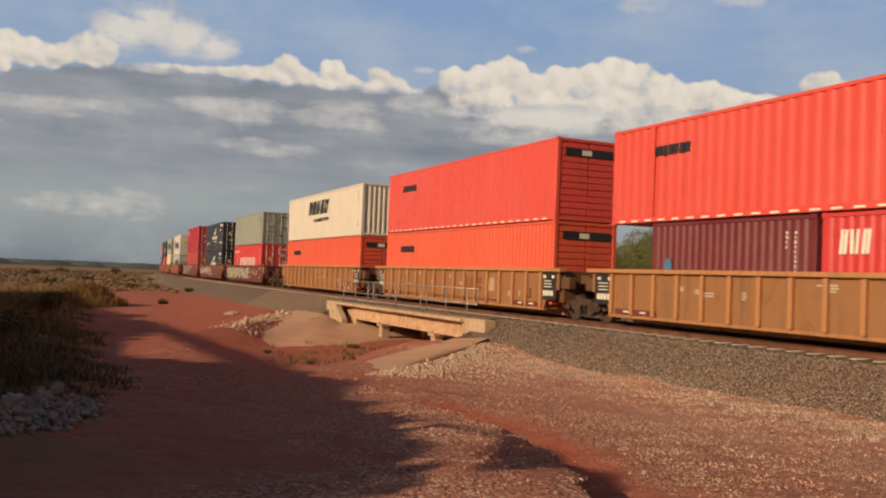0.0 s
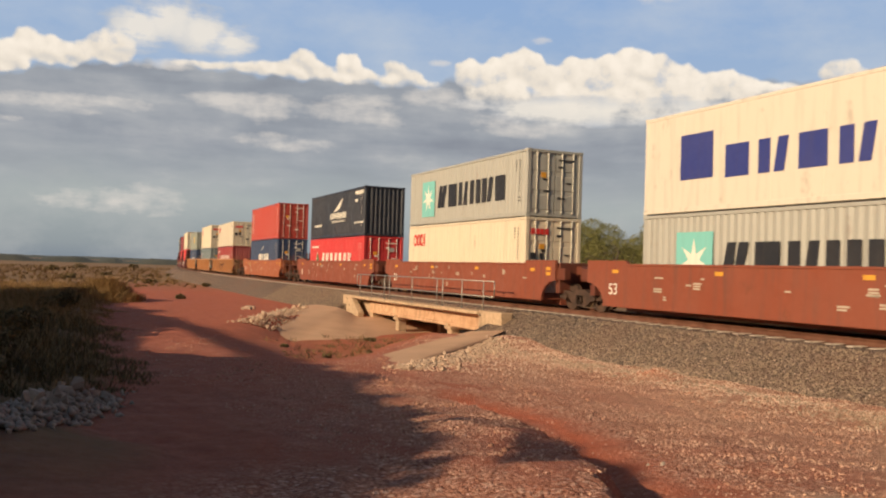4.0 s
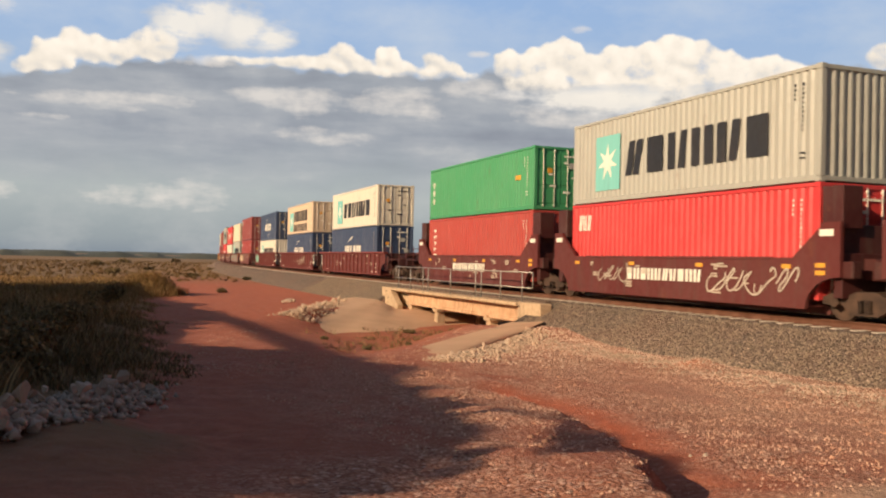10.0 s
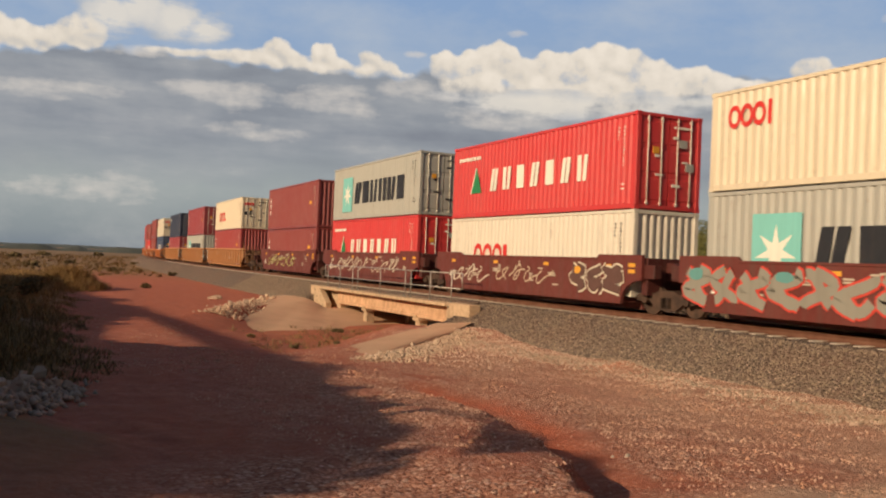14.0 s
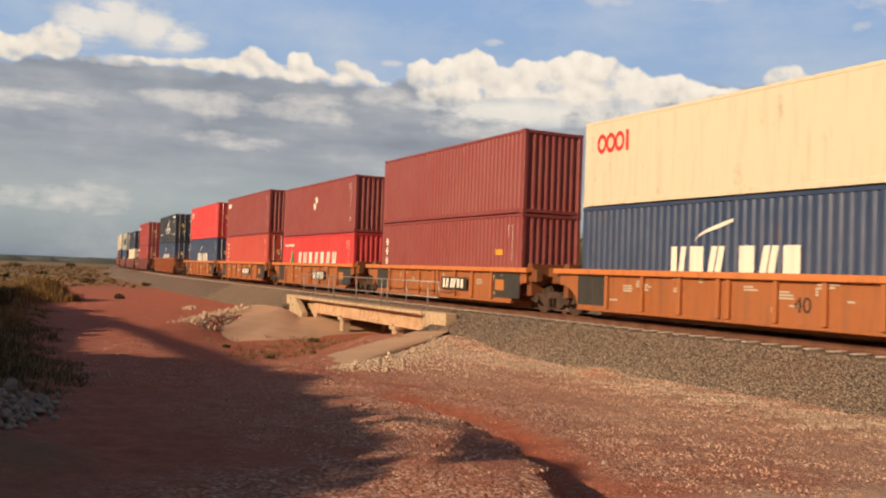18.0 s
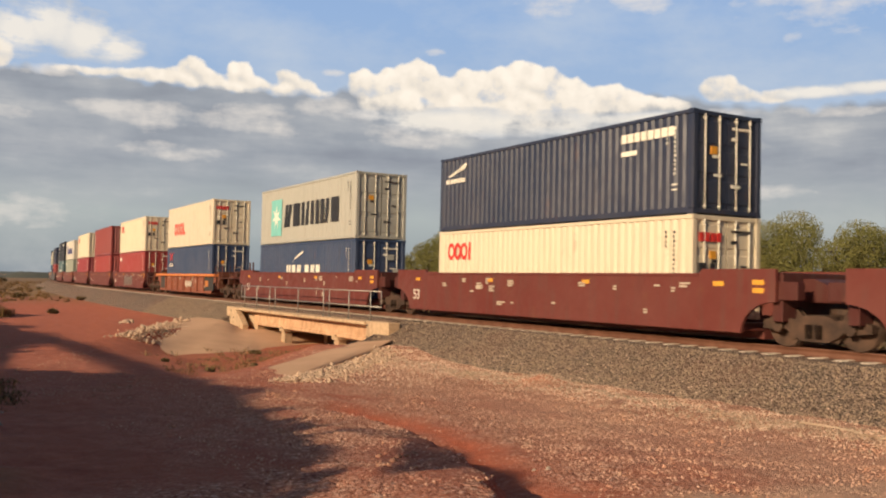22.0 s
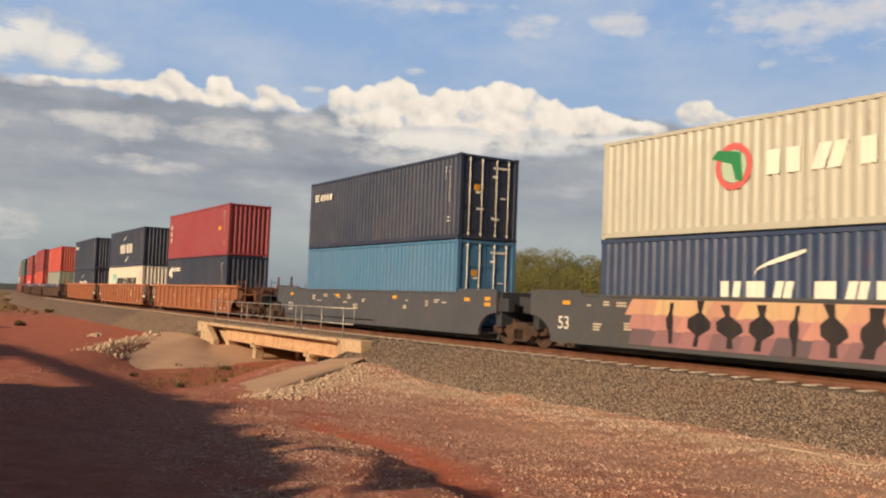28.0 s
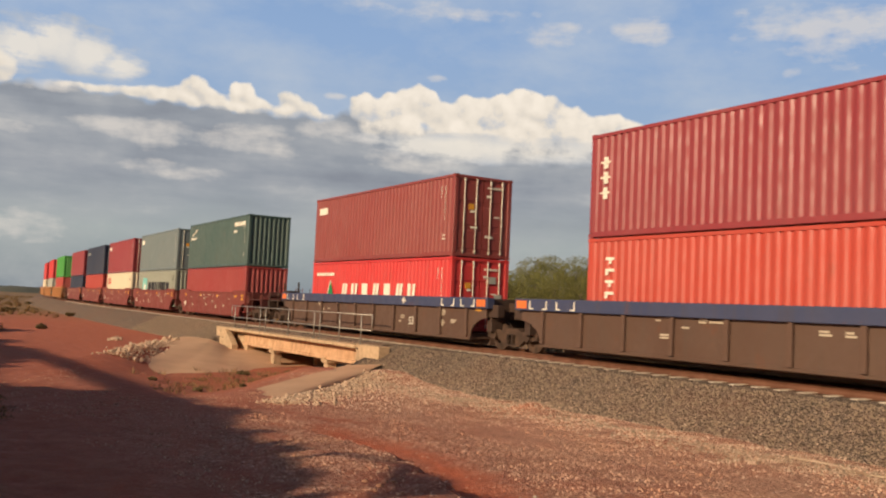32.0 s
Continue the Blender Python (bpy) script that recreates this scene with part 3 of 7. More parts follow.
tagged(new("deck_ballast", sweep("deck_ballast", [(-2.2, -0.284), (-2.1, -0.19), (2.1, -0.19), (2.2, -0.284)], GAP[1] + 0.2, GAP[0] - 0.2, 2, EMBANK)), "grey ballast on the bridge's deck", "ballast", kind="structure")
RAILP = [(-0.075, -0.18), (0.075, -0.18), (0.07, -0.165), (0.012, -0.15), (0.012, -0.045), (0.037, -0.035), (0.037, -0.003), (0.03, 0.0), (-0.03, 0.0), (-0.037, -0.003), (-0.037, -0.035), (-0.012, -0.045), (-0.012, -0.15), (-0.07, -0.165)]
for o in (-0.755, 0.755):
    prof = [(o + a, z) for a, z in RAILP]
    tagged(new("rail", sweep("rail", prof, 1000, -1390, 6, RAIL)), "rust-brown steel rail with a flat bottom", "rail", "rails", kind="structure")


def tie_mesh(bm):
    box(bm, -0.10, -1.3, -0.36, 0.10, 1.3, -0.165)
    bevel(bm, 0.02)


_tie = mesh("railway_tie", tie_mesh, TIE)
for i in range(230):
    s = 12 - i * 0.61
    x, y, h = line_frame(s)
    o = tagged(new("railway_tie", _tie), "pale concrete railway tie bedded in ballast", "railway tie", "ties under the rails")
    o.matrix_basis = pose(x, y, 0, 0, 0, math.degrees(h) + random.uniform(-0.4, 0.4))


# ---- the bridge ----
def build_bridge():
    br = tagged(new("bridge"), "short concrete railway bridge with a pipe handrail over a dry wash", "bridge")
    br.matrix_basis = pose(-38.4, TRACK_Y, 0)
    X = lambda x: x + 38.4
    Y = lambda y: y - TRACK_Y
    bm = bmesh.new()
    box(bm, X(-47.0), Y(15.02), -0.46, X(-29.9), Y(20.2), -0.285)
    bevel(bm, 0.015)
    part("deck", bm, CONCRETE, br)
    bm = bmesh.new()
    box(bm, X(-46.5), Y(14.80), -0.40, X(-30.66), Y(15.40), -0.265)
    bevel(bm, 0.015)
    part("kerb", bm, CONCRETE, br, "concrete kerb along the deck")
    for a, b in ((-44.4, -40.42), (-40.38, -35.92), (-35.88, -30.7)):
        for y in (15.26, 16.9, 18.4, 19.7):
            bm = bmesh.new()
            slab(bm, [(X(a), -0.47), (X(a), -1.06), (X(b), -1.06), (X(b), -0.47)], Y(y), Y(y + 0.36))
            box(bm, X(a), Y(y - 0.05), -1.06, X(b), Y(y + 0.41), -0.92)
            bevel(bm, 0.015)
            part("girder", bm, GIRDER, br)
    for x in (-40.3, -34.2):
        bm = bmesh.new()
        box(bm, X(x - 0.30), Y(15.16), -1.20, X(x + 0.30), Y(20.1), -1.065)
        bevel(bm, 0.015)
        part("pier_cap", bm, CONCRETE, br)
        for y in (15.24, 17.4, 19.5):
            bm = bmesh.new()
            box(bm, X(x - 0.20), Y(y), -2.3, X(x + 0.20), Y(y + 0.40), -1.20)
            bevel(bm, 0.03)
            part("column", bm, CONCRETE, br)
            bm = bmesh.new()  # bearing pad under the girder
            box(bm, X(x - 0.12), Y(y - 0.12), -1.065, X(x + 0.12), Y(y - 0.02), -0.98)
            bevel(bm, 0.01)
            part("bearing", bm, CONCRETE, br)
    for a, b in ((-47.6, -46.3), (-30.6, -29.3)):
        bm = bmesh.new()
        box(bm, X(a), Y(15.12), -2.4, X(b), Y(20.3), -0.29)
        bevel(bm, 0.02)
        part("abutment", bm, CONCRETE, br)
    bm = bmesh.new()  # back of the seat, set in behind the wing
    box(bm, X(-46.3), Y(15.45), -2.2, X(-44.45), Y(20.2), -0.47)
    part("backwall", bm, CONCRETE, br)
    bm = bmesh.new()  # end block over the other seat
    box(bm, X(-30.64), Y(14.84), -1.0, X(-28.78), Y(15.3), -0.235)
    bevel(bm, 0.025)
    block = part("end_block", bm, CONCRETE, br)
    bm = bmesh.new()  # wing that leans down from the kerb
    slab(bm, [(X(-47.55), -0.26), (X(-46.30), -0.26), (X(-44.80), -1.10), (X(-44.85), -1.62), (X(-45.55), -1.62), (X(-47.45), -0.95)], Y(14.78), Y(15.08))
    bevel(bm, 0.015)
    wing = part("wing_wall", bm, CONCRETE, br)
    # dark discs on the face stand in for the shade inside the lifting holes
    hole = mesh("lifting_hole", lambda b: rod(b, (0, -0.012, 0), (0, 0.01, 0), 0.05, 10), STEEL)
    for x, z in ((-46.75, -0.46), (-46.35, -0.80), (-45.5, -1.30)):
        piece("lifting_hole", hole, wing, label="dark round disc in place of a shaded lifting hole", at=(X(x), Y(14.78), z))
    for z in (-0.40, -0.86):
        piece("lifting_hole", hole, block, label="dark round disc in place of a shaded lifting hole", at=(X(-30.5), Y(14.84), z))
    # the pipe rail
    for z in (0.86, 0.28):
        bm = bmesh.new()
        rod(bm, (X(-46.4), Y(15.2), z), (X(-30.1), Y(15.2), z), 0.024, 8)
        part("top_rail" if z > 0.5 else "middle_rail", bm, GALV, br, "grey steel pipe rail", True)
    me = mesh("rail_post", lambda b: (rod(b, (0, 0, -0.3), (0, 0, 0.86), 0.026, 8), rod(b, (0, 0, -0.27), (0, 0, -0.24), 0.06, 8)), GALV, True)
    for x in (-45.9, -44.0, -42.1, -41.35, -38.4, -35.5, -34.9, -32.95, -31.0):
        piece("rail_post", me, br, at=(X(x), Y(15.2), 0))
    me = mesh("rail_end", lambda b: rod(b, (0, 0, 0.28), (0, 0, 0.86), 0.024, 8), GALV, True)
    for x in (-46.4, -30.1):
        piece("rail_end", me, br, at=(X(x), Y(15.2), 0))


build_bridge()


def along(points, n):
    t = np.linspace(0, len(points) - 1, n)
    k = np.arange(len(points))
    return np.stack([np.interp(t, k, [q[i] for q in points]) for i in range(len(points[0]))], -1)


def spill(name, label, ridge, toe, seed, n=44, k=18):
    """Grit that slopes from a ridge (x, y, z) down to a toe line (x, y) on the ground, rounded at the top."""
    A, B = along(ridge, n), along(toe, n)
    for _ in range(2):
        A[1:-1], B[1:-1] = (A[:-2] + 2 * A[1:-1] + A[2:]) / 4, (B[:-2] + 2 * B[1:-1] + B[2:]) / 4
    bz = ground_z(B[:, 0], B[:, 1]) - 0.05
    rows = []
    for j in range(k + 1):
        t = j / k
        xy = A[:, :2] + (B - A[:, :2]) * t
        fall = t ** 1.06 * (1 - 0.03 * math.sin(math.pi * t))
        z = A[:, 2] + (bz - A[:, 2]) * fall + 0.025 * wavy(xy[:, 0], xy[:, 1], 2.2, seed) * (1 - t)
        rows.append(np.concatenate([xy, z[:, None]], 1))
    i, j = np.meshgrid(np.arange(n - 1), np.arange(k))
    q = (j * n + i).ravel()
    me = raw(name, np.concatenate(rows), np.stack([q, q + n, q + n + 1, q + 1], -1), GRIT, True)
    bm = bmesh.new()
    bm.from_mesh(me)
    bmesh.ops.recalc_face_normals(bm, faces=bm.faces[:])
    if sum(fc.normal.z for fc in bm.faces) < 0:
        bmesh.ops.reverse_faces(bm, faces=bm.faces[:])
    bm.to_mesh(me)
    bm.free()
    tagged(new(name, me), label, "slope", kind="structure")


spill("abutment_slope_left", "smooth tan grit slope beside the bridge abutment",
      [(-51.6, 14.0, -1.06), (-50.0, 14.05, -0.96), (-48.0, 14.1, -0.92), (-46.4, 14.15, -0.92), (-45.7, 14.4, -1.06), (-44.9, 14.74, -1.34), (-44.4, 15.6, -1.32), (-44.4, 18.0, -1.36), (-44.4, 20.3, -1.36)],
      [(-45.5, 11.6), (-40.0, 9.3), (-36.2, 8.3), (-34.9, 8.6), (-34.6, 9.9), (-35.3, 11.6), (-37.6, 13.6), (-39.6, 15.6), (-40.2, 20.3)], 51)
spill("abutment_slope_right", "smooth tan grit slope beside the bridge abutment",
      [(-27.8, 14.5, -0.78), (-28.8, 14.45, -0.86), (-30.6, 14.5, -1.0), (-31.0, 15.0, -1.02), (-31.0, 16.5, -1.02), (-31.0, 18.5, -1.02), (-31.0, 20.3, -1.02)],
      [(-23.4, 10.6), (-19.3, 7.1), (-19.9, 6.8), (-22.1, 7.4), (-27.4, 10.2), (-32.6, 13.2), (-35.2, 15.4), (-35.8, 18.0), (-35.8, 20.3)], 52)

# ---- the train: containers ----
C = {
    "orange": lin(226, 82, 68), "orange2": lin(224, 92, 62), "white": lin(220, 210, 192), "sage": lin(148, 151, 138), "hred": lin(204, 56, 56),
    "navy": lin(42, 46, 57), "crimson": lin(168, 34, 50), "brick": lin(172, 66, 57), "mgrey": lin(172, 170, 160), "cream": lin(220, 205, 178), "buff": lin(214, 189, 160),
    "six_stack": lin(182, 70, 56), "blade": lin(52, 68, 98), "maroon": lin(140, 62, 58), "green": lin(66, 150, 98), "ltblue": lin(72, 118, 154),
    "disc_row": lin(184, 181, 166), "slate": lin(112, 124, 126), "three_stack": lin(146, 56, 62), "three_blocks": lin(206, 60, 60), "dkgreen": lin(70, 92, 88),
    "deepred": lin(152, 58, 56), "dkblue": lin(42, 50, 72), "plum": lin(112, 42, 46), "bright": lin(188, 74, 60), "lime": lin(70, 150, 60), "teal": lin(84, 108, 112),
    "w": lin(236, 230, 214), "k": lin(34, 36, 42), "r": lin(214, 48, 42), "y": lin(226, 160, 50), "star": lin(126, 198, 190), "grn": lin(38, 128, 76), "b": lin(48, 58, 128), "lemon": lin(222, 190, 70), "rose": lin(208, 96, 92), "mint": lin(176, 196, 170), "faded": lin(142, 78, 52), "worn": lin(190, 158, 120), "amber": lin(226, 116, 52),
}


def corrugated(bm, L, z0, z1, y, pitch=0.278, depth=0.036):
    """An upright sheet along x with pressed ribs, outer faces at y (towards -y), with a back of its own."""
    xs, k = [], max(4, int(round(L / pitch)))
    p = L / k
    for i in range(k):
        a = -L / 2 + i * p
        xs += [(a, 0), (a + 0.26 * p, 0), (a + 0.5 * p, depth), (a + 0.76 * p, depth)]
    xs.append((L / 2, 0))
    lo = [bm.verts.new((x, y + d, z0)) for x, d in xs]
    hi = [bm.verts.new((x, y + d, z1)) for x, d in xs]
    for i in range(len(xs) - 1):
        bm.faces.new((lo[i], lo[i + 1], hi[i + 1], hi[i]))


def flat_side(bm, L, z0, z1, y, n=0):
    """A smooth sheet in bays with shallow seams."""
    n = n or max(4, int(L / 1.5))
    p = L / n
    xs = []
    for i in range(n):
        a = -L / 2 + i * p
        xs += [(a, 0), (a + p - 0.035, 0), (a + p - 0.028, 0.008), (a + p - 0.007, 0.008)]
    xs.append((L / 2, 0))
    lo = [bm.verts.new((x, y + d, z0)) for x, d in xs]
    hi = [bm.verts.new((x, y + d, z1)) for x, d in xs]
    for i in range(len(xs) - 1):
        bm.faces.new((lo[i], lo[i + 1], hi[i + 1], hi[i]))


def door_leaf(bm, H, w, bays=3, proud=0.016):
    """One leaf in the plane x = 0 (outer face towards +x), from y = 0 to w, pressed in level bays."""
    z0, z1 = 0.16, H - 0.13
    p = (z1 - z0 - 0.08) / bays
    front = []
    for k in range(bays):
        a = z0 + 0.04 + k * p
        front += [(-0.02, a + 0.10 * p), (-0.02 + proud, a + 0.14 * p), (-0.02 + proud, a + 0.86 * p), (-0.02, a + 0.90 * p)]
    slab(bm, [(-0.06, z0), (-0.02, z0)] + front + [(-0.02, z1), (-0.06, z1)], 0.02, w - 0.015)


def lock_rod(bm, H):
    rod(bm, (0.02, 0, 0.12), (0.02, 0, H - 0.1), 0.017, 8)
    for z in (0.2, H - 0.2):
        box(bm, -0.004, -0.035, z - 0.03, 0.04, 0.035, z + 0.03)


def container(up, L, H, W, style, doors, label, cat="container", rods="w", rust=False):
    """A shipping container, base at z = 0, its forward end at +x."""
    me = lambda k, b, s=False: mesh((k, L, H, W, style), b, BOX_PAINT, s)
    c = C[up]
    root = tagged(new("shipping_container"), label, cat, "containers on the train")
    hx, hy, t = L / 2, W / 2, 0.16
    if style == "flat":
        side = me("side_wall", lambda b: flat_side(b, L - 2 * t, 0.16, H - 0.1, -hy + 0.012))
    elif style == "post":  # smooth sheet with close posts
        side = me("side_wall", lambda b: corrugated(b, L - 2 * t, 0.16, H - 0.1, -hy + 0.012, 0.41, 0.032))
    else:
        side = me("side_wall", lambda b: corrugated(b, L - 2 * t, 0.16, H - 0.1, -hy + 0.012))
    piece("side_wall", side, root, c)
    piece("side_wall", side, root, c, turn=180)
    roof = me("roof", lambda b: box(b, -hx + 0.1, -hy + 0.05, H - 0.06, hx - 0.1, hy - 0.05, H - 0.02))
    piece("roof", roof, root, c)
    flr = me("underframe", lambda b: box(b, -hx + 0.1, -hy + 0.06, 0.05, hx - 0.1, hy - 0.06, 0.17))
    piece("underframe", flr, root, c)
    post = me("corner_post", lambda b: (box(b, -0.085, -0.085, 0.12, 0.085, 0.085, H - 0.12), bevel(b, 0.02), box(b, -0.09, -0.085, 0, 0.09, 0.085, 0.118), box(b, -0.09, -0.085, H - 0.118, 0.09, 0.085, H)))
    for sx in (-1, 1):
        for sy in (-1, 1):
            piece("corner_post", post, root, c, at=(sx * (hx - 0.09), sy * (hy - 0.085), 0))
    tr = me("top_rail", lambda b: (box(b, -hx + 0.17, -0.04, H - 0.11, hx - 0.17, 0.04, H - 0.012), bevel(b, 0.01)))
    brl = me("bottom_rail", lambda b: (box(b, -hx + 0.17, -0.05, 0.02, hx - 0.17, 0.05, 0.17), bevel(b, 0.01)))
    for sy in (-1, 1):
        piece("top_rail", tr, root, c, at=(0, sy * (hy - 0.04), 0))
        piece("bottom_rail", brl, root, c, at=(0, sy * (hy - 0.055), 0))
    sill = me("end_sill", lambda b: (box(b, -0.05, -hy + 0.17, 0.02, 0.05, hy - 0.17, 0.15), bevel(b, 0.012)))
    head = me("end_header", lambda b: (box(b, -0.05, -hy + 0.17, H - 0.13, 0.05, hy - 0.17, H - 0.012), bevel(b, 0.012)))
    for sx in (-1, 1):
        piece("end_sill", sill, root, c, at=(sx * (hx - 0.06), 0, 0))
        piece("end_header", head, root, c, at=(sx * (hx - 0.06), 0, 0))
    ew = me("end_wall", lambda b: corrugated(b, W - 0.34, 0.15, H - 0.13, 0, 0.27, 0.045))
    for sx, dr in ((1, doors), (-1, not doors)):
        if dr and sx > 0:
            leaf = me("door", lambda b: door_leaf(b, H, hy - 0.17))
            rd = mesh(("lock_rod", H), lambda b: lock_rod(b, H), DECAL, True)
            if rods == up:  # doors pressed in level ribs, with no rods outside
                leaf = me("ribbed_door", lambda b: door_leaf(b, H, hy - 0.17, 11, 0.03))
            for sy in (-1, 1):
                d = piece("door", leaf, root, c, at=(hx - 0.03, 0, 0))
                if sy < 0:
                    d.matrix_basis = pose(hx - 0.03, 0, 0) @ Matrix.Diagonal((1, -1, 1, 1))
                for y in (() if rods == up else (0.30, 0.80)):
                    piece("lock_rod", rd, d, C[rods], "pale steel locking rod", at=(0, y, 0))
        else:
            piece("end_wall", ew, root, c, at=(sx * (hx - 0.03), 0, 0), turn=90 * sx)
    return root


def blocks(bm, y, x0, x1, z0, z1, n, gap=0.18, slant=0.0, holes=True, seed=0):
    """A row of n plain shapes on the side that faces -y: blocks, some of them split into two bars."""
    rng = random.Random(seed)
    p = (x1 - x0) / n
    gap = max(gap, 0.16)
    kinds = {"#": [(0.0, 1.0, 0)], "b": [(0.06, 0.86, 0)], "|": [(0.0, 0.40, 0), (0.60, 0.40, 0)], "/": [(0.0, 0.36, 0.22), (0.44, 0.36, 0.22)], "l": [(0.0, 0.40, 0), (0.52, 0.34, 0.14)]}
    last = ""
    for i in range(n):
        a, w, h = x0 + i * p, p * (1 - gap), z1 - z0
        kind = rng.choice([k for k in "|/lb" if k != last]) if holes else "#"
        last = kind
        for u, du, lean in kinds[kind]:
            out = [(u, 0), (u + du, 0), (u + du + lean, 1), (u + lean, 1)]
            poly(bm, [(a + q * w + slant * r * h, z0 + r * h) for q, r in out], y)


def poly(bm, pts, y, t=0.006):
    """A flat plate with the outline (x, z) on the side that faces -y."""
    f = bm.faces.new([bm.verts.new((x, y - t, z)) for x, z in pts])
    if f.normal.y > 0 or (f.normal_update() or f.normal.y > 0):
        f.normal_flip()


def ring(cx, cz, r, n=20, a0=0, a1=360, k=1.0):
    return [(cx + r * math.cos(radians(a0 + (a1 - a0) * i / n)), cz + k * r * math.sin(radians(a0 + (a1 - a0) * i / n))) for i in range(n + (a1 - a0 < 360))]


def hoop(bm, cx, cz, r, y, k=1.0, w=0.42):
    """A flat ring on the side that faces -y."""
    a, b = ring(cx, cz, r, 16, k=k), ring(cx, cz, r * (1 - w), 16, k=k)
    for i in range(16):
        j = (i + 1) % 16
        poly(bm, [a[i], a[j], b[j], b[i]], y)


def swoosh(x, z, w, h, flip=1):
    """A curved blade."""
    ts = [i / 12 for i in range(13)]
    up = [(x + w * t, z + flip * h * t ** 0.5) for t in ts]
    dn = [(x + w * (t + 0.05 * math.sin(math.pi * t)), z + flip * (h * t ** 0.5 - 0.26 * t ** 0.7 * (1 - 0.55 * t ** 3) * h)) for t in reversed(ts)]
    return up + dn[:-1]


SHAPES = {}


def loose(bm):
    """The separate pieces of a mesh, as meshes of their own."""
    bmesh.ops.remove_doubles(bm, verts=bm.verts[:], dist=0.0001)
    seen, out = set(), []
    for v in bm.verts:
        if v in seen:
            continue
        seen.add(v)
        todo, faces = [v], set()
        while todo:
            q = todo.pop()
            faces.update(q.link_faces)
            for e in q.link_edges:
                w = e.other_vert(q)
                if w not in seen:
                    seen.add(w)
                    todo.append(w)
        faces = list(faces)
        at = {w: i for i, w in enumerate({w for f in faces for w in f.verts})}
        me = bpy.data.meshes.new("marking")
        me.from_pydata([w.co[:] for w in at], [], [[at[w] for w in f.verts] for f in faces])
        me.materials.append(DECAL)
        out.append((me, sum(f.calc_area() for f in faces)))
    return out


def mark(root, key, build, colour, label=""):
    """Painted shapes: large ones each a part of its own, tiny ones together."""
    if key not in SHAPES:
        bm = bmesh.new()
        build(bm)
        bits = loose(bm)
        if len(bits) > 1 and (len(bits) > 12 or max(a for _, a in bits) < 0.12):
            me = bpy.data.meshes.new("marking")
            bm.to_mesh(me)
            me.materials.append(DECAL)
            SHAPES[key] = [(me, "stuff")]
        else:
            SHAPES[key] = [(me, "") for me, _ in bits]
        bm.free()
    for me, kind in SHAPES[key]:
        o = piece("marking", me, root, C[colour])
        tagged(o, label, kind=kind)


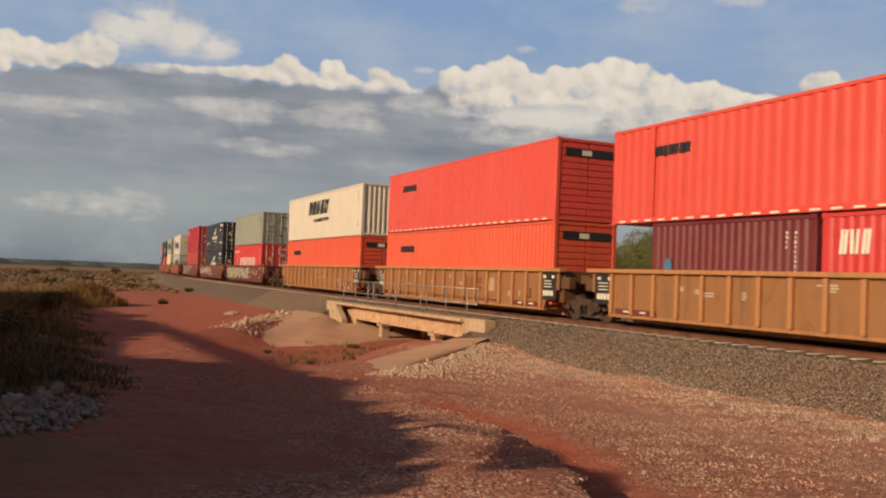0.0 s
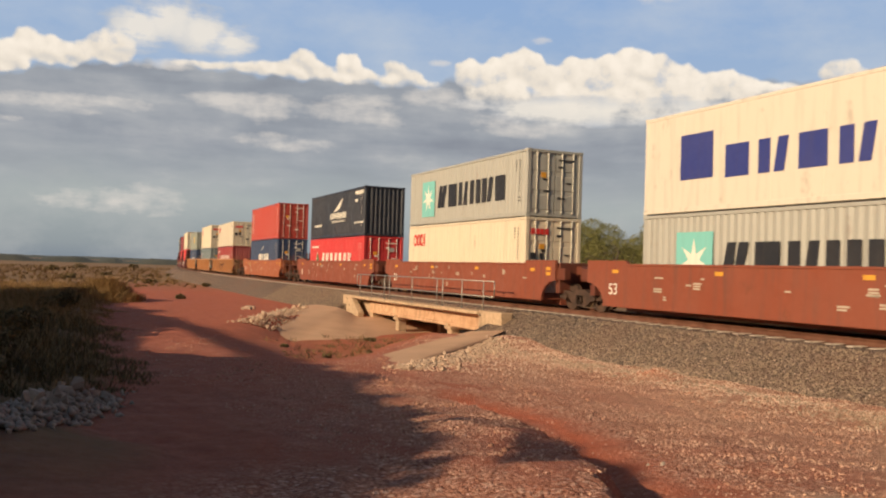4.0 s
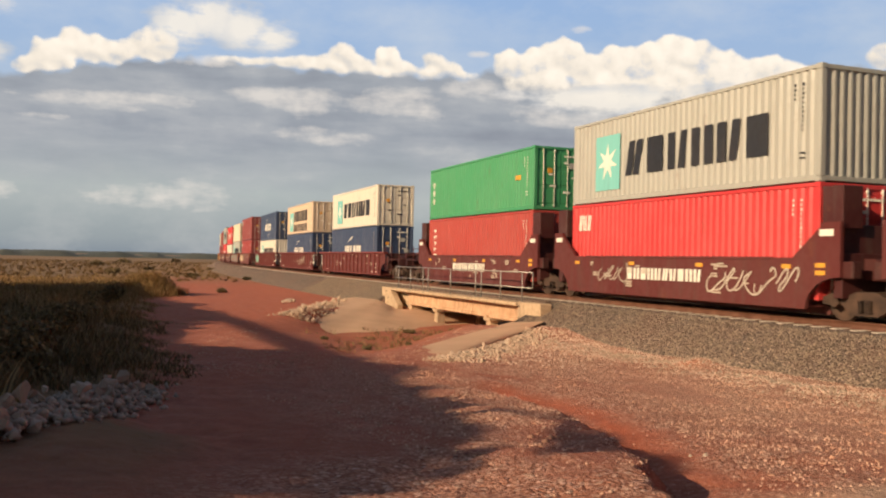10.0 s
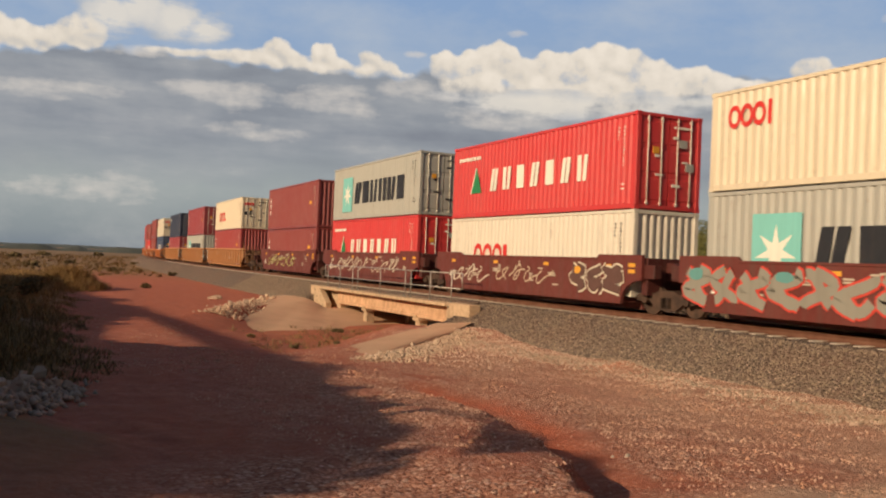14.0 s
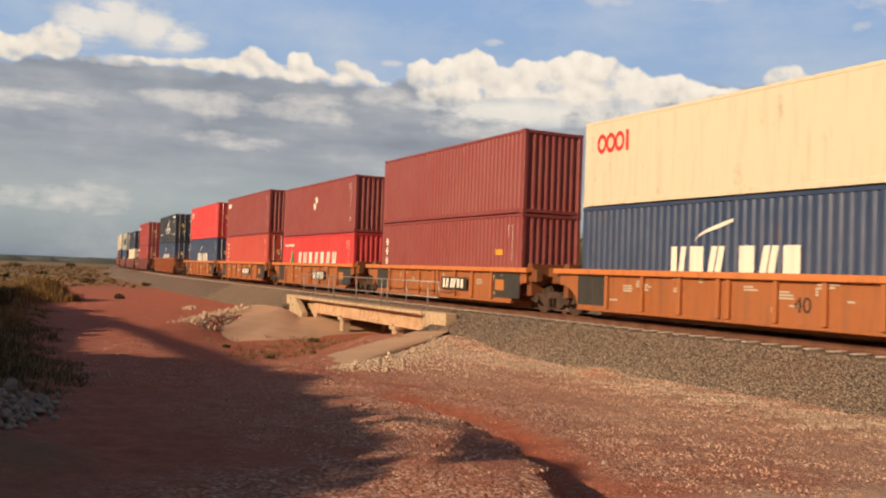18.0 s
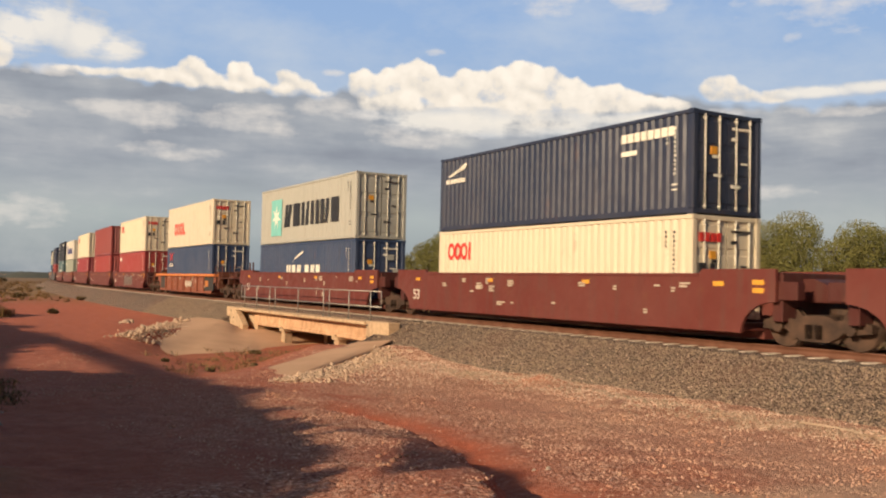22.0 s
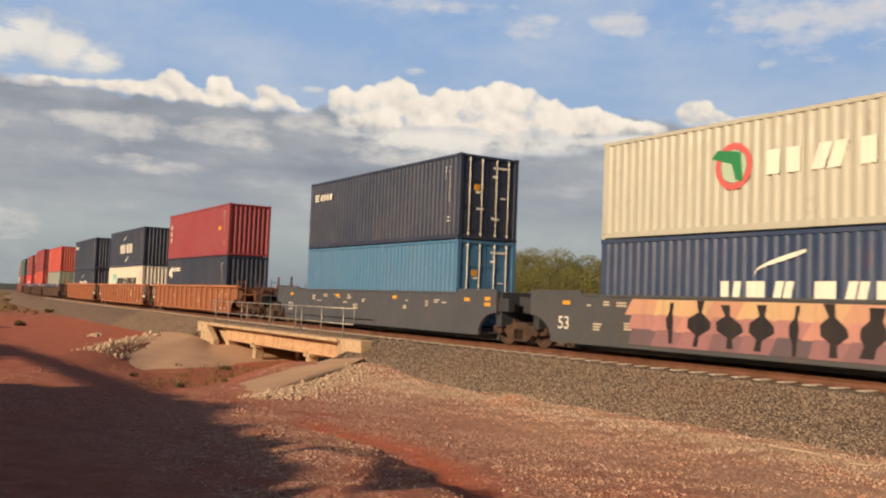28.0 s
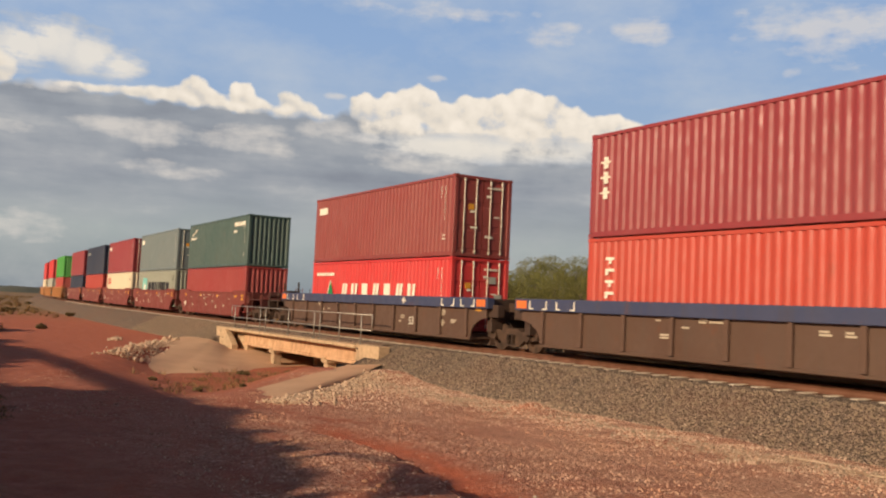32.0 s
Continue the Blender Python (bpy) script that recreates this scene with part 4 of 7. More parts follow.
def logo(root, kind, L, H, W, door, colour):
    """The painted marks of a container: brand names as plain shapes, numbers as small bars."""
    y, hx = -W / 2 + 0.004, L / 2
    key = (kind, L, H, W)
    small = "k" if colour in ("cream", "white", "mgrey", "disc_row", "sage") else "w"

    def ids(b):
        rng = random.Random(7)
        for j, (x, n) in enumerate(((hx - 0.62, 11), (hx - 0.9, 4))):
            for i in range(n):
                z = H - 0.42 - i * 0.115
                box(b, x - 0.025, y - 0.006, z - 0.04, x + rng.choice((0.01, 0.03)), y, z + 0.03)
        for z in (0.62, 0.75):
            box(b, hx - 0.72, y - 0.006, z - 0.02, hx - 0.54, y, z + 0.02)

    if kind not in ("orange", "orange_box", "plain"):
        mark(root, ("ids", L, H, W), ids, small, "small unreadable stencil marks")
    def star(cx, cz, r):
        return [(cx + r * (1 if i % 2 == 0 else 0.35) * math.cos(math.pi * i / 7 + math.pi / 2), cz + r * (1 if i % 2 == 0 else 0.35) * math.sin(math.pi * i / 7 + math.pi / 2)) for i in range(14)]

    def panel(b, x0, x1, z0, z1):
        poly(b, [(-hx + x0, z0 * H), (-hx + x1, z0 * H), (-hx + x1, z1 * H), (-hx + x0, z1 * H)], y)

    if kind == "star_row":
        mark(root, key + (1,), lambda b: panel(b, 1.6, 3.15, 0.14, 0.79), "star", "pale teal square")
        mark(root, key + (2,), lambda b: poly(b, star(-hx + 2.37, 0.47 * H, 0.66), y - 0.004), "w", "white seven-pointed star")
        mark(root, key + (3,), lambda b: blocks(b, y, -hx + 3.5, -hx + 10.6, 0.28 * H, 0.67 * H, 6, 0.16, 0, True, 3), "k", "row of black block shapes")
    elif kind == "star_rows":
        mark(root, key + (1,), lambda b: panel(b, 1.35, 3.2, 0.10, 0.76), "star", "pale teal square")
        mark(root, key + (2,), lambda b: poly(b, star(-hx + 2.27, 0.43 * H, 0.7), y - 0.004), "w", "white seven-pointed star")
        mark(root, key + (3,), lambda b: (blocks(b, y, -hx + 3.5, -hx + 9.95, 0.42 * H, 0.78 * H, 6, 0.16, 0, True, 3), blocks(b, y, -hx + 3.55, -hx + 9.95, 0.08 * H, 0.33 * H, 7, 0.25, 0, True, 9)), "k", "two rows of black block shapes")
    elif kind in ("blade", "blade_pair"):
        lo = kind == "blade"
        z0, z1 = (0.34 * H, 0.575 * H) if lo else (0.36 * H, 0.61 * H)
        mark(root, key + (1,), lambda b: (blocks(b, y, -hx + 4.05, -hx + 6.1, z0, z1, 3, 0.1, 0, True, 5), blocks(b, y, -hx + 6.45, -hx + 8.5, z0, z1, 3, 0.1, 0, True, 12)), "w", "white block shapes")
        mark(root, key + (2,), lambda b: poly(b, swoosh(-hx + 4.92, z1 + 0.10, 1.35, 0.58), y), "w", "white curved blade")
        if not lo:
            mark(root, key + (3,), lambda b: poly(b, [(2 * (-hx + 6.15) - px, z0 + z1 - pz) for px, pz in swoosh(-hx + 4.92, z1 + 0.10, 1.35, 0.58)], y), "w", "white curved blade")
    elif kind == "wedge_row":
        mark(root, key + (1,), lambda b: poly(b, [(-hx + 1.65, 0.33 * H), (-hx + 2.5, 0.33 * H), (-hx + 2.05, 0.68 * H)], y), "grn", "green triangle")
        mark(root, key + (5,), lambda b: poly(b, [(-hx + 1.58, 0.33 * H), (-hx + 1.65, 0.33 * H), (-hx + 2.05, 0.68 * H), (-hx + 1.98, 0.68 * H)], y), "w", "thin white edge of the triangle")
        mark(root, key + (2,), lambda b: blocks(b, y, -hx + 3.2, -hx + 10.1, 0.34 * H, 0.63 * H, 7, 0.40, 0, True, 21), "w", "row of white block shapes")
        mark(root, key + (3,), lambda b: blocks(b, y, -hx + 0.5, -hx + 2.4, H - 0.62, H - 0.48, 9, 0.2, 0, False), "w", "thin white bars")
    elif kind == "hoops":
        mark(root, key + (1,), lambda b: [hoop(b, -hx + 0.85 + 0.42 * i, H - 0.72, 0.22, y - 0.0005 * i, 1.35) for i in range(3)] + [poly(b, [(-hx + 1.98, H - 1.02), (-hx + 2.1, H - 1.02), (-hx + 2.1, H - 0.42), (-hx + 1.98, H - 0.42)], y)], "r", "red rounded shapes in a row")
    elif kind == "hoops_mid":
        mark(root, key + (1,), lambda b: [hoop(b, -hx + 2.42 + 0.77 * i, 0.445 * H, 0.36, y - 0.0005 * i, 1.2) for i in range(3)] + [poly(b, [(-hx + 4.42, 0.30 * H), (-hx + 5.1, 0.30 * H), (-hx + 5.1, 0.37 * H), (-hx + 4.68, 0.37 * H), (-hx + 4.68, 0.595 * H), (-hx + 4.42, 0.595 * H)], y)], "r", "red rounded shapes in a row")
    elif kind == "wing_rows":
        mark(root, key + (1,), lambda b: [poly(b, [(-hx + 5.6 + 0.36 * i, 0.56 * H + 0.05 * i), (-hx + 5.82 + 0.36 * i, 0.555 * H + 0.05 * i), (-hx + 7.75 - 0.12 * i, 0.85 * H - 0.13 * i), (-hx + 7.65 - 0.12 * i, 0.85 * H - 0.09 * i)], y - 0.0005 * i) for i in range(4)], "w", "white wing shape")
        mark(root, key + (2,), lambda b: (blocks(b, y, -hx + 4.9, -hx + 8.5, 0.41 * H, 0.54 * H, 11, 0.2, 0, True, 31), blocks(b, y, -hx + 5.3, -hx + 8.15, 0.33 * H, 0.37 * H, 14, 0.4, 0, False)), "w", "rows of white block shapes")
        mark(root, key + (3,), lambda b: (blocks(b, y, hx - 1.9, hx - 0.3, H - 0.42, H - 0.22, 11, 0.06, 0, False), box(b, hx - 1.9, y - 0.006, H - 0.86, hx - 1.4, y, H - 0.70), blocks(b, y, -hx + 1.05, -hx + 2.9, 0.27 * H, 0.32 * H, 7, 0.2, 0, False), blocks(b, y, hx - 2.0, hx - 0.2, 0.26 * H, 0.30 * H, 12, 0.3, 0, False)), "w", "white panels and bars")
    elif kind == "wing":
        mark(root, key + (1,), lambda b: [poly(b, [(-hx + 0.5 + 0.2 * i, 0.74 * H + 0.06 * i), (-hx + 0.7 + 0.2 * i, 0.73 * H + 0.06 * i), (-hx + 1.7 + 0.05 * i, 0.82 * H + 0.06 * i), (-hx + 1.6 + 0.05 * i, 0.85 * H + 0.06 * i)], y) for i in range(3)], "w", "small white wing shape")
        mark(root, key + (2,), lambda b: (blocks(b, y, -hx + 0.4, -hx + 1.7, 0.64 * H, 0.70 * H, 8, 0.2, 0, False), blocks(b, y, hx - 2.6, hx - 0.6, H - 0.6, H - 0.36, 8, 0.06, 0, False), box(b, hx - 2.6, y - 0.006, H - 0.95, hx - 2.0, y, H - 0.82)), "w", "white panels and bars")
    elif kind == "line":
        mark(root, key + (1,), lambda b: [box(b, -hx + 0.5, y - 0.006, H - 0.62 - 0.11 * i, -hx + 0.9, y, H - 0.55 - 0.11 * i) for i in range(3)] + [blocks(b, y, -hx + 1.05, -hx + 2.3, H - 0.84, H - 0.58, 4, 0.2, 0.1, True, 4)], "w", "small white bars")
    elif kind == "three_stack":
        mark(root, key + (1,), lambda b: [box(b, -hx + 0.55, y - 0.006, H - 1.0 - 0.42 * i, -hx + 0.72, y, H - 0.68 - 0.42 * i) for i in range(3)] + [box(b, -hx + 0.42, y - 0.006, H - 0.86 - 0.42 * i, -hx + 0.8, y, H - 0.8 - 0.42 * i) for i in range(3)], "w", "three white stacked shapes")
        mark(root, key + (2,), lambda b: (box(b, hx - 1.75, y - 0.006, 0.5 * H, hx - 1.25, y, 0.57 * H),), "y", "yellow sticker")
    elif kind == "six_stack":
        mark(root, key + (1,), lambda b: [(box(b, -hx + 0.75, y - 0.006, H - 0.62 - 0.31 * i, -hx + 1.1, y, H - 0.54 - 0.31 * i), box(b, -hx + (0.75 if i % 2 else 0.88), y - 0.006, H - 0.72 - 0.31 * i, -hx + (0.86 if i % 2 else 0.98), y, H - 0.62 - 0.31 * i)) for i in range(6)], "w", "six white stacked shapes")
    elif kind == "three_blocks":
        mark(root, key + (1,), lambda b: blocks(b, y, -hx + 0.5, -hx + 1.4, H - 0.95, H - 0.4, 3, 0.12, 0, True, 8), "w", "white block shapes")
    elif kind == "squares":
        for i, cc in enumerate(("b", "w", "b")):
            mark(root, key + (i,), lambda b, i=i: poly(b, [(-hx + 0.9 + 0.42 * i, 0.62 * H), (-hx + 1.3 + 0.42 * i, 0.62 * H), (-hx + 1.3 + 0.42 * i, 0.8 * H), (-hx + 0.9 + 0.42 * i, 0.8 * H)], y), cc, "small square panel")
    elif kind == "blue_row":
        mark(root, key + (1,), lambda b: (blocks(b, y, -hx + 1.6, -hx + 3.5, 0.32 * H, 0.76 * H, 1, 0.16, 0, True, 44), blocks(b, y, -hx + 3.5, -hx + 9.95, 0.30 * H, 0.60 * H, 5, 0.2, 0, True, 44)), "b", "row of dark blue block shapes")
    elif kind == "slant_row":
        mark(root, key + (1,), lambda b: (blocks(b, y, -hx + 5.2, -hx + 9.6, 0.54 * H, 0.84 * H, 5, 0.12, 0.35, True, 14), ), "k", "row of slanted black block shapes")
        mark(root, key + (2,), lambda b: blocks(b, y, -hx + 6.5, -hx + 9.9, 0.38 * H, 0.45 * H, 10, 0.35, 0, False), "k", "thin black bars")
    elif kind == "two_panels":
        mark(root, key + (1,), lambda b: poly(b, [(-hx + 4.2, 0.42 * H), (-hx + 5.6, 0.42 * H), (-hx + 5.6, 0.72 * H), (-hx + 4.2, 0.72 * H)], y), "b", "blue panel")
        mark(root, key + (2,), lambda b: poly(b, [(-hx + 5.6, 0.42 * H), (-hx + 8.9, 0.42 * H), (-hx + 8.9, 0.72 * H), (-hx + 5.6, 0.72 * H)], y), "lemon", "yellow panel")
        mark(root, key + (3,), lambda b: blocks(b, y - 0.008, -hx + 5.85, -hx + 8.7, 0.49 * H, 0.64 * H, 8, 0.25, 0, True, 2), "b", "dark blue bars")
        mark(root, key + (4,), lambda b: blocks(b, y - 0.008, -hx + 4.35, -hx + 5.5, 0.49 * H, 0.66 * H, 3, 0.2, 0, True, 6), "w", "white bars")
    elif kind == "disc_row":
        mark(root, key + (1,), lambda b: hoop(b, -hx + 4.35, 0.58 * H, 0.52, y, 1.05, 0.28), "rose", "faded red ring")
        mark(root, key + (2,), lambda b: poly(b, ring(-hx + 4.35, 0.58 * H, 0.36, 20, k=1.05), y), "mint", "pale green disc inside the ring")
        mark(root, key + (4,), lambda b: (poly(b, [(-hx + 3.72, 0.67 * H), (-hx + 3.9, 0.74 * H), (-hx + 4.55, 0.70 * H), (-hx + 4.62, 0.44 * H), (-hx + 4.42, 0.46 * H), (-hx + 4.3, 0.60 * H)], y - 0.005),), "grn", "dark green angular shape")
        mark(root, key + (3,), lambda b: blocks(b, y, -hx + 5.25, -hx + 8.6, 0.47 * H, 0.68 * H, 3, 0.24, 0, True, 55), "w", "white block shapes")
    elif kind == "small_disc":
        mark(root, key + (1,), lambda b: poly(b, ring(-hx + 0.75, 0.52 * H, 0.17, 16, k=1.3), y), "ltblue", "small pale blue disc")
    elif kind in ("orange", "orange_box"):
        mark(root, key + (1,), lambda b: (blocks(b, y, -hx + 1.9, -hx + 3.6, 0.66 * H, 0.76 * H, 7, 0.08, 0.1, False),), "k", "dark unreadable name bar")
        mark(root, key + (2,), lambda b: [box(b, -hx + 0.4 + 0.62 * i, y - 0.006, 0.05, -hx + 0.72 + 0.62 * i, y, 0.10) for i in range(int(L / 0.62) - 1)], "w", "row of pale reflective dashes")
        if kind == "orange":
            mark(root, key + (3,), lambda b: [poly(b, ring(hx - 5.2, z * H, 0.16, 10), y) for z in (0.35, 0.72)], "grn", "small green spots")
            mark(root, key + (4,), lambda b: [box(b, sx * 6.096 - 0.07, y - 0.012, 0.2, sx * 6.096 + 0.07, y, H - 0.1) for sx in (-1, 1)], "orange", "orange lifting posts")
    elif kind == "cross":
        mark(root, key + (1,), lambda b: (poly(b, [(-hx + 0.75, 0.69 * H), (-hx + 0.98, 0.69 * H), (-hx + 1.85, 0.86 * H), (-hx + 1.62, 0.86 * H)], y), poly(b, [(-hx + 1.62, 0.69 * H), (-hx + 1.85, 0.69 * H), (-hx + 0.98, 0.86 * H), (-hx + 0.75, 0.86 * H)], y - 0.002)), "r", "red crossed bars")
        mark(root, key + (2,), lambda b: blocks(b, y, -hx + 0.72, -hx + 2.0, 0.53 * H, 0.61 * H, 5, 0.15, 0, True, 3), "w", "white bars")
    elif kind == "badge":
        mark(root, key + (1,), lambda b: box(b, -hx + 0.4, y - 0.006, H - 0.75, -hx + 1.3, y, H - 0.45), "w", "small white panel")
    elif kind == "spots":
        mark(root, key + (1,), lambda b: [poly(b, ring(-hx + 0.9 + dx, 0.72 * H + dz, 0.2, 9), y - 0.0006 * i) for i, (dx, dz) in enumerate(((0, 0), (0.3, 0.12), (-0.25, -0.15), (0.2, -0.25)))] + [blocks(b, y, -hx + 1.5, -hx + 3.2, 0.72 * H, 0.80 * H, 6, 0.25, 0, False)], "w", "white spots and bars")
    elif kind == "dots":
        mark(root, key + (1,), lambda b: (poly(b, [(-0.2, H - 0.9), (0.1, H - 0.75), (0.35, H - 1.05), (0.05, H - 1.2)], y), poly(b, [(-0.45, H - 1.25), (-0.2, H - 1.1), (0.05, H - 1.35), (-0.2, H - 1.55)], y)), "w", "white diamond stickers")
    # marks on the end
    if kind.startswith("orange"):
        mark(root, ("end_name", H), lambda b: box(b, hx - 0.012, -0.95, H - 0.62, hx + 0.012, 1.0, H - 0.34), "k", "dark name bar across the door")
        mark(root, ("end_label", H), lambda b: box(b, hx - 0.012, -0.28, H - 0.58, hx + 0.016, 0.12, H - 0.40), "w", "small white label")
    elif door:
        def signs(b):
            rng = random.Random(3)
            x = hx - 0.012
            for _ in range(6):
                yy, zz, w, h = rng.uniform(-0.95, 0.75), rng.uniform(0.6, H - 0.5), rng.uniform(0.1, 0.28), rng.uniform(0.04, 0.10)
                box(b, x, yy, zz, x + 0.02, yy + w, zz + h)
            for i in range(6):
                box(b, x, 0.15 + 0.12 * i, H - 0.42, x + 0.02, 0.23 + 0.12 * i, H - 0.35)
        mark(root, ("signs", L, H, W), signs, "k" if small == "k" else "w", "small door placards")
        mark(root, ("sticker", L, H, W), lambda b: box(b, hx - 0.012, -0.62, 0.58 * H, hx + 0.008, -0.40, 0.58 * H + 0.2), "y", "yellow warning sticker")
        if kind.startswith("hoops"):
            mark(root, ("hoops", L, H, W), lambda b: [box(b, hx - 0.012, -0.98 + 0.2 * i, H - 0.66, hx + 0.009, -0.83 + 0.2 * i, H - 0.44) for i in range(4)], "r", "red shapes on the door")
            mark(root, ("grille", L, H, W), lambda b: [box(b, hx - 0.012, yy, 0.44 * H, hx + 0.008, yy + w, 0.44 * H + 0.26) for yy, w in ((-0.98, 0.22), (-0.6, 0.16))], "k", "dark placards on the door")
        if kind in ("wing_rows", "wedge_row", "three_stack", "blade"):
            mark(root, ("plates", L, H, W), lambda b: [box(b, hx - 0.012, yy, zz * H, hx + 0.008, yy + 0.3, zz * H + 0.24) for yy, zz in ((0.36, 0.66), (0.62, 0.42))], "mgrey", "grey data plates on the door")


def std(n):
    return 2.896 if n == "H" else 2.591


